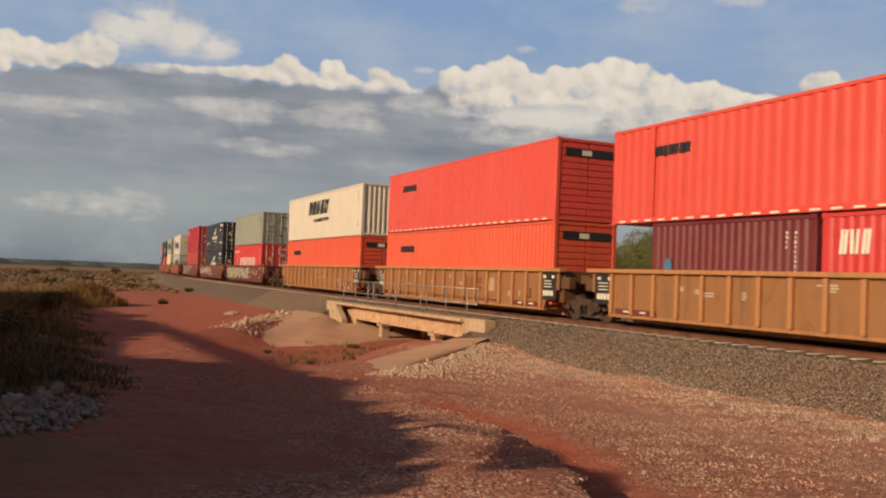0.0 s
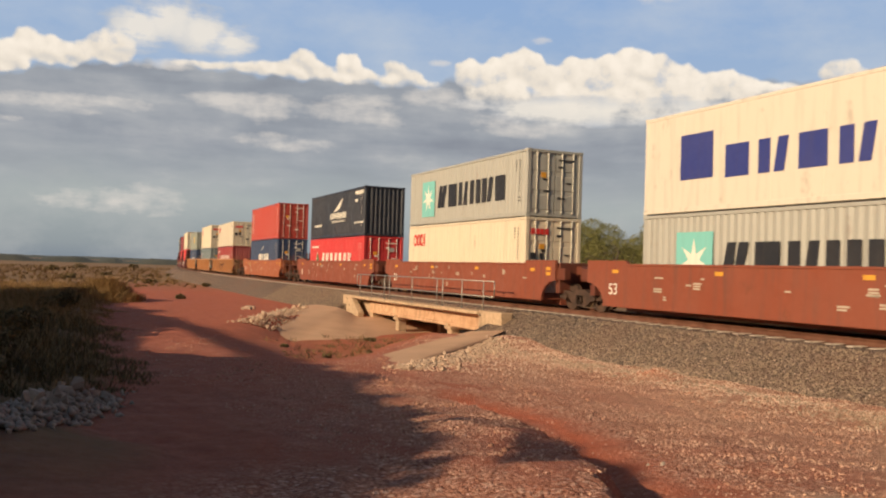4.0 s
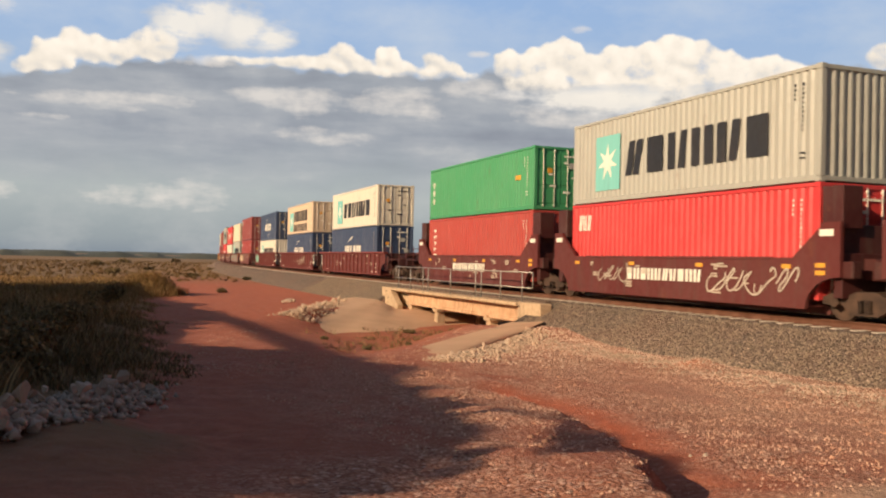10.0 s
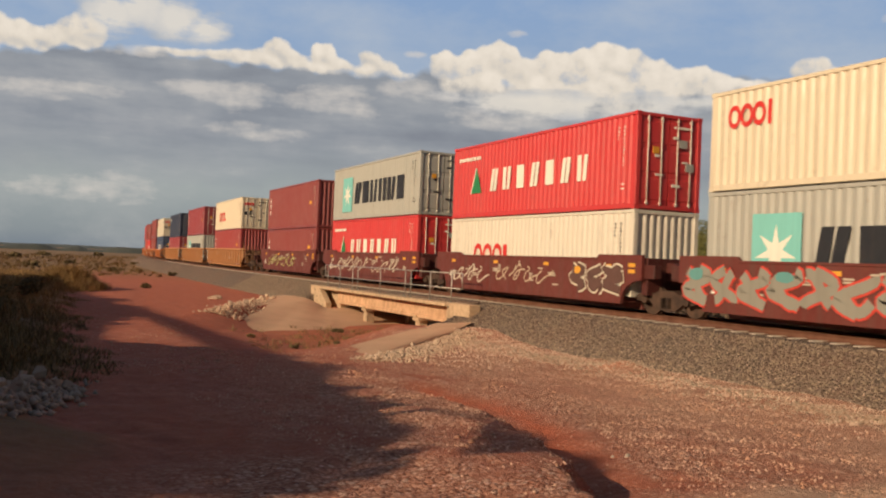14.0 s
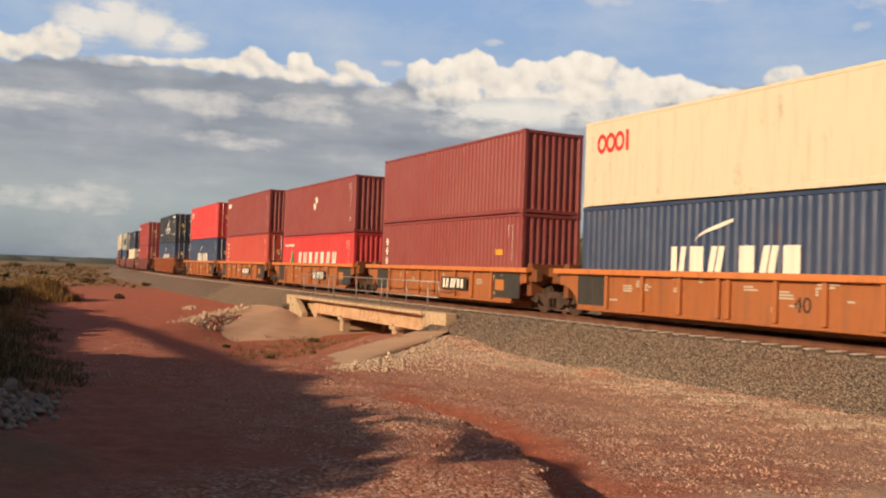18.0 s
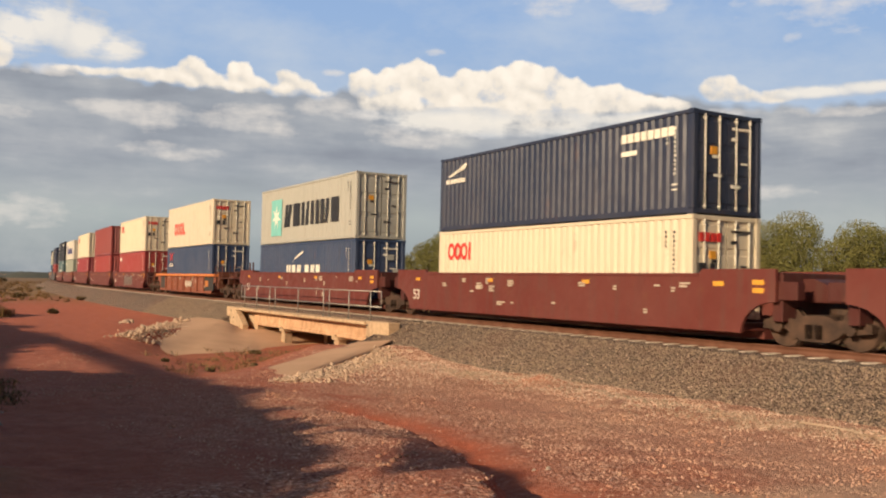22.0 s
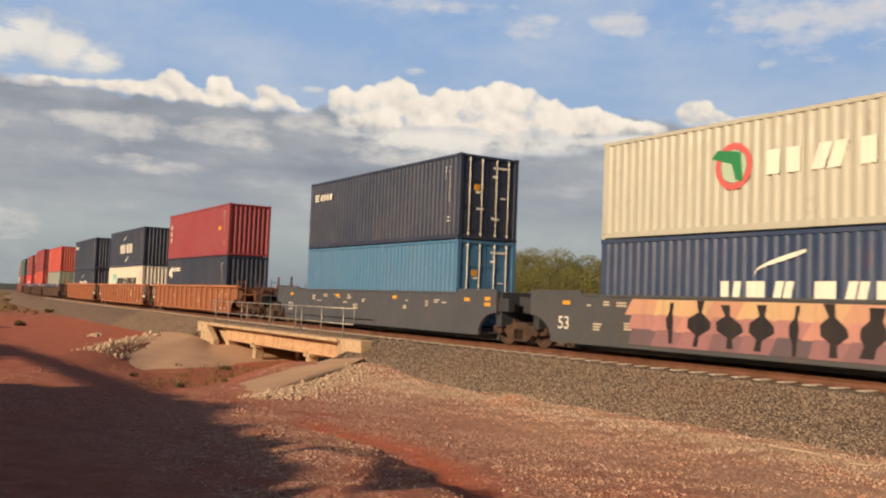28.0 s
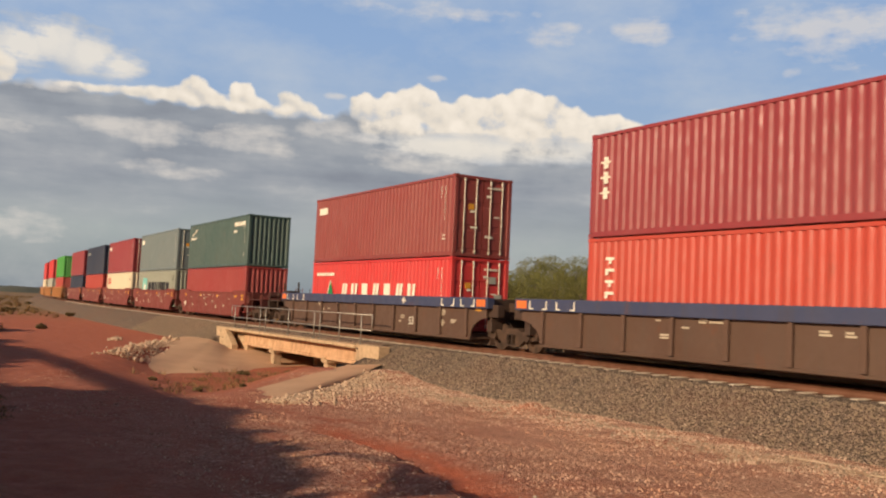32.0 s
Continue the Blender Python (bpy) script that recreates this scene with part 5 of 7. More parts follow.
# c: centre of the stack along the train at the start; then upper and lower box as colour, mark, height, style, end
K, F, P = "rib", "flat", "post"
STACKS = [
    ("rib53", -15.3, [("orange", "orange", "H", P, 1, 16.15)], [("plum", "small_disc", "S", K, 1, 6.06), ("three_blocks", "three_blocks", "S", K, 1, 6.06)]),
    ("rib53", -34.8, [("orange", "orange_box", "H", F, 1, 16.15)], [("orange2", "orange_box", "H", K, 1, 16.15)]),
    ("rib53", -55.1, [("white", "slant_row", "H", P, 0, 16.15)], [("orange2", "orange_box", "H", P, 1, 16.15)]),
    ("smooth53", -78.4, ("sage", "squares", "S", K, 1), ("hred", "wedge_row", "H", K, 1)),
    ("smooth53", -98.0, ("navy", "wing_rows", "H", K, 1), ("navy", "wing_rows", "S", K, 1)),
    ("smooth53", -117.4, ("crimson", "three_blocks", "H", K, 1), ("brick", "plain", "H", K, 1)),
    ("smooth53", -141.2, ("white", "blue_row", "H", F, 1), ("mgrey", "star_row", "S", K, 1)),
    ("smooth53", -160.8, ("mgrey", "star_row", "S", K, 1), ("cream", "hoops", "H", K, 1)),
    ("smooth53", -180.2, ("navy", "wing_rows", "H", K, 0), ("hred", "wedge_row", "S", K, 1)),
    ("smooth53", -203.1, ("six_stack", "six_stack", "H", K, 1), ("blade", "blade", "H", K, 1)),
    ("rib53", -226.8, ("cream", "hoops", "S", F, 1), ("deepred", "wedge_row", "S", K, 0)),
    ("rib53", -246.3, ("cream", "hoops", "H", K, 1), ("slate", "squares", "S", K, 1)),
    ("rib53", -266.3, ("sage", "two_panels", "S", K, 1), ("blade", "blade", "S", K, 1)),
    ("highend40", -287.7, ("cream", "hoops", "H", K, 0), ("three_blocks", "badge", "H", K, 1)),
    ("highend40", -303.5, ("three_stack", "three_stack", "S", K, 1), ("three_blocks", "three_blocks", "H", K, 1)),
    ("highend40", -319.0, ("navy", "wing_rows", "H", K, 0), ("brick", "plain", "H", K, 1)),
    ("highend40", -334.2, ("mgrey", "star_row", "H", K, 0), ("three_blocks", "three_blocks", "H", K, 1)),
    ("highend40", -349.6, ("green", "three_stack", "S", K, 1), ("brick", "six_stack", "H", K, 1)),
    ("rib53", -371.6, ("white", "star_row", "S", K, 1), ("blade", "blade", "H", K, 1)),
    ("rib53", -391.2, ("buff", "star_rows", "S", K, 1), ("blade", "blade", "H", K, 1)),
    ("rib53", -410.7, ("blade", "blade_pair", "H", K, 1), ("white", "star_row", "S", K, 0)),
    ("smooth40", -432.2, ("maroon", "badge", "H", K, 1), ("deepred", "badge", "H", K, 1)),
    ("smooth40", -447.8, ("cream", "hoops", "S", K, 1), ("mgrey", "star_row", "H", K, 1)),
    ("smooth40", -463.1, ("hred", "wedge_row", "H", K, 1), ("white", "hoops_mid", "S", K, 0)),
    ("smooth40", -478.8, ("mgrey", "star_row", "H", K, 1), ("hred", "wedge_row", "H", K, 1)),
    ("smooth40", -494.1, ("maroon", "three_stack", "H", K, 0), ("maroon", "three_stack", "S", K, 0)),
    ("rib53", -515.7, ("cream", "hoops_mid", "S", K, 1), ("deepred", "three_stack", "H", K, 0)),
    ("rib53", -534.9, ("three_stack", "three_stack", "H", K, 1), ("mgrey", "star_row", "S", K, 0)),
    ("rib53", -554.4, ("dkblue", "line", "H", K, 0), ("three_stack", "three_blocks", "S", K, 1)),
    ("flange40", -576.0, ("cream", "hoops", "S", F, 1), ("blade", "blade", "H", K, 1)),
    ("flange40", -591.7, ("maroon", "plain", "H", K, 0), ("maroon", "three_stack", "H", K, 0)),
    ("flange40", -607.5, ("maroon", "dots", "H", K, 0), ("hred", "wedge_row", "S", K, 0)),
    ("flange40", -623.2, ("maroon", "badge", "H", K, 0), ("bright", "six_stack", "H", K, 1)),
    ("flange40", -638.9, ("three_blocks", "three_blocks", "H", K, 1), ("blade", "blade", "H", K, 1)),
    ("rib48", -660.5, ("navy", "wing_rows", "H", K, 1), ("blade", "blade", "H", K, 1)),
    ("smooth53", -684.0, ("deepred", "badge", "H", K, 1), ("deepred", "badge", "H", K, 1)),
    ("smooth53", -703.2, ("dkblue", "wing", "S", K, 1), ("cream", "hoops", "S", K, 1)),
    ("smooth53", -722.5, ("mgrey", "star_row", "H", K, 1), ("blade", "blade", "S", K, 1)),
    ("flange48", -744.1, ("cream", "hoops_mid", "H", F, 1), ("blade", "cross", "H", K, 1)),
    ("smooth48", -764.9, ("cream", "hoops", "H", K, 1), ("deepred", "badge", "H", K, 1)),
    ("smooth48", -782.6, ("maroon", "plain", "H", K, 0), ("deepred", "six_stack", "H", K, 0)),
    ("smooth48", -800.3, ("cream", "hoops", "H", K, 0), ("three_stack", "badge", "H", K, 0)),
    ("smooth48", -818.2, ("white", "blue_row", "S", F, 1), ("sage", "badge", "H", K, 1)),
    ("smooth48", -835.6, ("navy", "wing", "H", K, 1), ("teal", "wing_rows", "H", K, 1)),
    ("smooth53", -857.6, ("dkblue", "line", "H", K, 1), ("deepred", "badge", "S", K, 1)),
    ("smooth53", -877.3, ("disc_row", "disc_row", "S", K, 0), ("blade", "blade", "S", K, 1)),
    ("smooth53", -896.5, ("dkblue", "line", "H", K, 1), ("ltblue", "plain", "H", K, 1)),
    ("rib53", -919.8, ("three_stack", "three_stack", "H", K, 0), ("dkblue", "spots", "H", K, 0)),
    ("rib53", -939.1, ("dkblue", "blade_pair", "H", K, 0), ("white", "star_row", "S", K, 0)),
    ("rib53", -958.5, ("dkblue", "line", "H", K, 0), ("dkblue", "blade", "S", K, 0)),
    ("dark53", -982.2, ("bright", "six_stack", "H", K, 0), ("sage", "squares", "S", K, 1)),
    ("dark53", -1001.4, ("three_stack", "three_stack", "H", K, 0), ("bright", "six_stack", "H", K, 0)),
    ("dark53", -1020.8, ("maroon", "badge", "H", K, 1), ("hred", "wedge_row", "S", K, 1)),
    ("smooth40", -1042.5, ("dkgreen", "wing", "H", K, 0), ("deepred", "plain", "S", K, 0)),
    ("smooth40", -1057.9, ("slate", "badge", "H", K, 1), ("sage", "star_row", "S", K, 0)),
    ("smooth40", -1073.2, ("three_stack", "badge", "H", K, 1), ("cream", "hoops", "S", K, 0)),
    ("smooth40", -1088.4, ("dkblue", "line", "H", K, 0), ("brick", "plain", "S", K, 0)),
    ("smooth40", -1103.6, ("three_stack", "plain", "H", K, 0), ("dkblue", "plain", "S", K, 0)),
    ("rib53", -1125.8, ("lime", "plain", "H", K, 0), ("brick", "plain", "S", K, 0)),
    ("rib53", -1145.3, ("hred", "plain", "H", K, 0), ("mgrey", "plain", "S", K, 0)),
    ("rib53", -1164.8, ("three_blocks", "plain", "H", K, 0), ("cream", "plain", "S", K, 0)),
]
CAR_COLOURS = {"rib": lin(176, 122, 76), "smooth": lin(103, 43, 35), "highend": lin(94, 36, 32), "flange": lin(164, 96, 50), "dark": lin(90, 66, 54)}
# units whose paint differs from their kind's: index -> colour
CAR_OWN = {18: lin(112, 46, 42), 19: lin(112, 46, 42), 20: lin(112, 46, 42), 6: lin(138, 70, 46), 7: lin(138, 70, 46), 8: lin(138, 70, 46), 9: lin(160, 88, 52),
           34: lin(158, 86, 48), 44: lin(72, 74, 78), 45: lin(72, 74, 78), 46: lin(72, 76, 84), 47: lin(170, 108, 72), 48: lin(170, 108, 72), 49: lin(170, 108, 72), 38: lin(134, 74, 50),
           53: lin(124, 54, 46), 54: lin(124, 54, 46), 55: lin(124, 54, 46), 56: lin(124, 54, 46), 57: lin(124, 54, 46)}
BOX_NAMES = {"orange": "bright red-orange", "orange2": "orange", "white": "off-white", "sage": "grey-green", "hred": "bright red", "navy": "dark navy", "crimson": "crimson", "brick": "brick-red",
             "mgrey": "pale grey", "cream": "cream", "buff": "rust-stained buff", "six_stack": "rust-red", "blade": "blue", "maroon": "maroon", "green": "green", "ltblue": "light blue", "disc_row": "beige", "slate": "slate-grey",
             "three_stack": "dark red", "three_blocks": "bright red", "dkgreen": "dark green", "deepred": "deep red", "dkblue": "dark blue", "plum": "plum", "bright": "orange-red", "lime": "bright green", "teal": "grey-teal"}
FLOOR = 0.47  # the wells' floor over the rail head
MOVERS = []  # (thing, centre along the train, half base, height)


def build_stacks():
    for kind, s, upper, lower in STACKS:
        z = FLOOR
        for tier, row in ((0, lower), (1, upper)):
            row = row if isinstance(row, list) else [row]
            h = 0
            for n, spec in enumerate(row):
                col, mk, hh, style, door = spec[:5]
                L = spec[5] if len(spec) > 5 else 12.192
                H, W = std(hh), 2.59 if L > 15 else 2.438
                what = {"flat": "smooth-sided", "post": "panelled", "rib": "corrugated"}[style]
                size = {16.15: "53-foot", 6.06: "20-foot"}.get(L, "40-foot")
                on = "stacked on another container" if tier else "sunk in a well car"
                ob = container(col, L, H, W, style, door, f"{BOX_NAMES[col]} {what} {size} steel shipping container {on}", rods=col if col.startswith("orange") or n else "w")
                logo(ob, mk, L, H, W, door, col)
                ds = 0 if len(row) == 1 else (3.1 if n else -3.1)
                MOVERS.append((ob, s + ds, L * 0.4, z))
                h = H
            z += h + 0.012


build_stacks()

# ---- the train: well cars ----
SETS = [(0, 2), (3, 5), (6, 8), (9, 9), (10, 12), (13, 17), (18, 20), (21, 25), (26, 28), (29, 33), (34, 34), (35, 37), (38, 38), (39, 43), (44, 46), (47, 49), (50, 52), (53, 57), (58, 60)]
PITCH = {"53": 19.5, "48": 17.75, "40": 15.55}
WELL = {"53": 17.5, "48": 15.9, "40": 13.7}


def arc_cut(x_in, x_out, z0, z1, n=6):
    """Outline of the arched cut over the truck, from the sill up to the end."""
    return [(x_in + (x_out - x_in) * (1 - math.cos(radians(90 * i / n))), z0 + (z1 - z0) * math.sin(radians(90 * i / n))) for i in range(n + 1)]


def side_outline(kind, a, zt):
    cut = arc_cut(a - 0.95, a, 0.26, 0.98)
    left = [(-x, z) for x, z in reversed(cut)]
    if kind == "highend":
        e = a + 0.15
        cut = arc_cut(e - 1.1, e, 0.25, 1.05)
        left = [(-x, z) for x, z in reversed(cut)]
        top = [(e, 2.35), (e - 0.62, 2.35), (e - 0.62, 2.25), (e - 1.55, 1.50)]
        return left + cut + top + [(-x, z) for x, z in reversed(top)]
    if kind == "smooth":
        top = [(a, zt + 0.12), (a - 2.1, zt + 0.12), (a - 2.25, zt)]
        return left + cut + top + [(-x, z) for x, z in reversed(top)]
    return left + cut + [(a, zt), (-a, zt)]


def truck_frame(bm):
    pts = [(-1.32, 0.40), (-1.32, 0.56), (-1.05, 0.66), (-0.5, 0.62), (-0.35, 0.70), (0.35, 0.70), (0.5, 0.62), (1.05, 0.66), (1.32, 0.56), (1.32, 0.40), (1.05, 0.36), (0.78, 0.44), (0.5, 0.24), (0.32, 0.16), (-0.32, 0.16), (-0.5, 0.24), (-0.78, 0.44), (-1.05, 0.36)]
    slab(bm, pts, -0.09, 0.09)
    for sx in (-1, 1):
        rod(bm, (sx * 0.89, -0.17, 0.46), (sx * 0.89, -0.05, 0.46), 0.13, 10)
        for k in (-0.12, 0.12):
            rod(bm, (k, -0.11, 0.24), (k, -0.11, 0.52), 0.075, 8)


def wheelset(bm):
    for y in (-0.78, 0.78):
        sy = 1 if y > 0 else -1
        rod(bm, (0, y - 0.065, 0.457), (0, y + 0.065, 0.457), 0.455, 26)
        rod(bm, (0, y - sy * 0.085, 0.457), (0, y - sy * 0.055, 0.457), 0.482, 26)
        rod(bm, (0, y + sy * 0.066, 0.457), (0, y + sy * 0.072, 0.457), 0.36, 20)
        rod(bm, (0, y + sy * 0.07, 0.457), (0, y + sy * 0.11, 0.457), 0.13, 12)
    rod(bm, (0, -0.95, 0.457), (0, 0.95, 0.457), 0.085, 10)


def bolster(bm):
    box(bm, -0.24, -1.05, 0.42, 0.24, 1.05, 0.72)
    rod(bm, (0, 0, 0.72), (0, 0, 0.86), 0.34, 14)
    bevel(bm, 0.02)


WHEELS = []  # (wheelset, its x on the truck, its place along the train)


def truck(car, x, s):
    t = piece("truck", mesh("truck", bolster, STEEL), car, label="dark rust-coated two-axle truck", at=(x, 0, 0))
    fr = mesh("side_frame", truck_frame, STEEL)
    piece("side_frame", fr, t, at=(0, -1.0, 0))
    piece("side_frame", fr, t, at=(0, 1.0, 0), turn=180)
    ws = mesh("wheelset", wheelset, STEEL)
    for sx in (-1, 1):
        WHEELS.append((piece("wheelset", ws, t, at=(sx * 0.89, 0, 0)), sx * 0.89, s + x + sx * 0.89))


def coupler(bm):
    box(bm, -0.9, -0.12, 0.72, 0.35, 0.12, 0.96)
    box(bm, 0.3, -0.17, 0.70, 0.62, 0.10, 0.98)
    bevel(bm, 0.03)


def ladder(bm):
    for y in (-0.2, 0.2):
        rod(bm, (0, y, 0.55), (0, y, 2.0), 0.018, 6)
    for i in range(5):
        rod(bm, (0, -0.2, 0.65 + 0.3 * i), (0, 0.2, 0.65 + 0.3 * i), 0.014, 6)


def end_frame_mesh(bm, x0, x1, kind):
    """The stub that carries a unit's end over its truck, towards +x."""
    z1 = 1.5
    pts = [(x0, 0.98), (x0, z1), (x0 + 0.35, z1), (x1, 1.28), (x1, 0.98)]
    slab(bm, pts, -0.62, 0.62)
    for y in (-1.36, 1.1):
        box(bm, x0 - 0.1, y, 1.02, x0 + 0.55 * (x1 - x0), y + 0.26, 1.42)
    box(bm, x0 - 0.2, -1.3, 0.55, x0 + 0.06, 1.3, 1.62)
    if kind == "highend":
        for y in (-1.34, 0.72):
            box(bm, x0 - 0.55, y, 2.2, x0 + 0.1, y + 0.62, 3.22)
        box(bm, x0 - 0.45, -1.3, 1.5, x0 - 0.05, 1.3, 2.3)
    bevel(bm, 0.015)


def platform_mesh(bm, x0, x1):
    """Running board, brake gear and posts on the end of a set."""
    box(bm, x0, -1.35, 1.20, x1, 1.35, 1.26)
    box(bm, x1 - 0.18, -1.38, 0.86, x1, 1.38, 1.24)
    for y in (-1.3, 1.3):
        rod(bm, (x1 - 0.1, y, 1.25), (x1 - 0.1, y, 1.95), 0.018, 6)
    rod(bm, (x0 + 0.9, -0.5, 1.5), (x0 + 0.9, 0.1, 1.5), 0.17, 12)
    rod(bm, (x0 + 1.3, 0.2, 1.26), (x0 + 1.3, 0.2, 2.2), 0.05, 8)
    box(bm, x0 + 0.7, 0.35, 1.26, x0 + 1.3, 0.95, 1.75)


def text_mesh(word, size):
    key = ("word", word, size)
    if key not in MESHES:
        cu = bpy.data.curves.new("word", "FONT")
        cu.body, cu.size, cu.extrude = word, size, 0.004
        ob = bpy.data.objects.new("word", cu)
        scene.collection.objects.link(ob)
        me = bpy.data.meshes.new_from_object(ob.evaluated_get(bpy.context.evaluated_depsgraph_get()))
        bpy.data.objects.remove(ob)
        bpy.data.curves.remove(cu)
        me.transform(Matrix.Rotation(radians(90), 4, "X"))
        me.materials.clear()
        me.materials.append(DECAL)
        MESHES[key] = me
    return MESHES[key]


def well_car(i, kind, s, first, last):
    base, size = kind[:-2], kind[-2:]
    p, a = PITCH[size], WELL[size] / 2
    col = CAR_OWN.get(i, CAR_COLOURS[base])
    zt = {"rib": 1.68, "smooth": 1.58, "highend": 1.5, "flange": 1.46, "dark": 1.62}[base]
    look_word = {"rib": "ribbed ochre-brown", "smooth": "smooth-sided rust-brown", "highend": "dark maroon high-ended", "flange": "orange-brown panelled", "dark": "dark brown blue-railed"}[base]
    car = tagged(new("well_car"), f"{look_word} double-stack well car unit on the rails", "railcar", "well cars of the train")
    Mk = lambda k, b: mesh((k, base, size), b, CAR_PAINT)
    yo = -1.46
    sheet = Mk("side_sheet", lambda b: slab(b, side_outline(base, a, zt), yo, yo + (0.05 if base in ("rib", "flange", "dark") else 0.10)))
    # ribbed cars: sheet darkened for grime, ribs and chord lightened to look sunlit
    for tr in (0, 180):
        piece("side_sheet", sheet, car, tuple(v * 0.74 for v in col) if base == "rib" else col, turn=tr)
    if base in ("rib", "flange", "dark"):
        w = 0.16 if base == "flange" else 0.13
        chord = Mk("top_chord", lambda b: (box(b, -a - 0.2, yo - w, zt - (0.10 if base == "rib" else 0.33 if base == "dark" else 0.14), a + 0.2, yo + 0.16, zt + 0.02), bevel(b, 0.015)))
        sill = Mk("bottom_sill", lambda b: (box(b, -a + 0.95, yo - 0.03, 0.25, a - 0.95, yo + 0.14, 0.34), bevel(b, 0.012)))
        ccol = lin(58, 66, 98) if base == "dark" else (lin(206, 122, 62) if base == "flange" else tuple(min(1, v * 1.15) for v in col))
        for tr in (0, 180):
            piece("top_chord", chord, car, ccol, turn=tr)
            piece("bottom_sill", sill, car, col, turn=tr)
        rib = Mk("rib", lambda b: (box(b, -0.065, yo - 0.10, 0.35, 0.065, yo - 0.002, zt - 0.12), bevel(b, 0.012)))
        n = {"rib53": 16, "dark53": 10, "rib48": 14}.get(base + size, 8)
        xs = [-a + 1.1 + (2 * a - 2.2) * k / (n - 1) for k in range(n)]
        if base == "flange":
            xs = [q * a / 6.85 for q in (-4.42, -2.85, -1.36, 0.02, 0.36, 1.83, 3.19, 4.62)]
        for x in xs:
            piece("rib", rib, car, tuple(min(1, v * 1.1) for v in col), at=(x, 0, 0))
    else:
        lip = Mk("top_lip", lambda b: (box(b, -a + 2.2, yo - 0.02, zt - 0.05, a - 2.2, yo + 0.14, zt + 0.02), bevel(b, 0.01)))
        for tr in (0, 180):
            piece("top_lip", lip, car, col, turn=tr)
    # the low middle box is added to block the bright view under the car
    flr = Mk("floor_frame", lambda b: (box(b, -a + 1.0, -1.4, 0.30, a - 1.0, 1.4, 0.36), box(b, -a + 1.0, -0.6, 0.10, a - 1.0, 0.6, 0.298), [box(b, x - 0.2, -1.4, 0.36, x + 0.2, 1.4, 0.465) for x in (-a + 1.3, -3, 0, 3, a - 1.3)]))
    piece("floor_frame", flr, car, col)
    end = Mk("end_frame", lambda b: end_frame_mesh(b, a, p / 2 - 0.12, base))
    ends = mesh(("end_platform", base, size), lambda b: platform_mesh(b, a + 0.25, p / 2 + 1.62), CAR_PAINT)
    cpl = mesh("coupler", coupler, STEEL)
    lad = mesh("ladder", ladder, CAR_PAINT)
    for sx, own in ((1, first), (-1, last)):
        tn = 0 if sx > 0 else 180
        # end gear darkened in its colour, for grime and the shade between cars
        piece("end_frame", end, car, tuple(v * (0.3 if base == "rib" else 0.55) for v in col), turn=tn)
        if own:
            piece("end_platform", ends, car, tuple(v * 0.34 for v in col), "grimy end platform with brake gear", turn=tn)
            piece("coupler", cpl, car, lin(60, 46, 38), "rusty steel coupler", at=(sx * (p / 2 + 1.4), 0, 0), turn=tn)
            for y in (-1.42, 1.42):
                piece("ladder", lad, car, col, at=(sx * (a + 0.6), y, 0))
            truck(car, sx * (p / 2 + 0.15), s)
        elif sx < 0:
            truck(car, -p / 2, s)
    # stencils
    rng = random.Random(i)

    def stencils(b):
        for _ in range(17):
            x, z = rng.uniform(-a + 2.3, a - 1.6), zt - 0.2 - 0.75 * rng.uniform(0, 1) ** 1.6
            w = rng.uniform(0.12, 0.5)
            for k in range(rng.choice((1, 2, 3))):
                box(b, x, yo - 0.012, z - 0.07 * k, x + w * rng.uniform(0.6, 1), yo - 0.004, z - 0.07 * k + 0.045)
    bm = bmesh.new()
    stencils(bm)
    o = part("stencil", bm, DECAL, car, "small pale unreadable stencils")
    tagged(o, "small pale unreadable stencils", kind="stuff")
    o.color = (*lin(190, 176, 156), 1)
    if base in ("smooth", "highend", "dark"):
        strip = mesh("reflector", lambda b: box(b, -0.16, yo - 0.012, -0.055, 0.16, yo - 0.004, 0.055), DECAL)
        for x, z in [(-a + 1.6 + (2 * a - 3.2) * k / 3, zt - 0.22) for k in range(4)] + [(a - 0.46, zt - 0.36), (a - 0.46, zt - 0.18)]:
            piece("reflector", strip, car, C["y"], "yellow reflective strip", at=(x, 0, z))
    if base == "rib" and size == "53":
        pan = Mk("number_panel", lambda b: box(b, a - 1.15, yo - 0.012, 0.62, a - 0.15, yo - 0.004, zt - 0.14))

        def bars(b):
            blocks(b, yo - 0.013, a - 1.0, a - 0.3, 0.76, 0.94, 4, 0.25, 0, False, 5)
            for k in range(3):
                box(b, a - 0.95, yo - 0.02, 1.05 + 0.1 * k, a - 0.45, yo - 0.013, 1.08 + 0.1 * k)
            for x in (a - 1.0, a - 0.45):
                box(b, x, yo - 0.02, 1.36, x + 0.16, yo - 0.013, 1.46)
        for dx, own in ((0, not first), (-2 * a + 1.3, not last)):
            if own:
                piece("number_panel", pan, car, lin(34, 34, 36), "black number panel", at=(dx, 0, 0))
                tagged(piece("number_marking", mesh(("number_bars", base, size), bars, DECAL), car, C["w"], at=(dx, 0, 0)), "white number bars", kind="stuff")
    if base == "flange":
        fit = a / 6.85
        for x0, x1, kind2 in ((4.7, 6.45, "front_panel"), (-5.9, -4.5, "rear_panel")):
            pan = Mk(kind2, lambda b: box(b, x0 * fit, yo - 0.012, 0.42, x1 * fit, yo - 0.004, zt - 0.16))
            piece("end_panel", pan, car, lin(52, 50, 46), "black end panel")
        piece("sticker", mesh(("sticker", size), lambda b: box(b, 4.82 * fit, yo - 0.02, 0.68, 5.42 * fit, yo - 0.013, 1.05), DECAL), car, lin(190, 118, 58), "orange square panel")
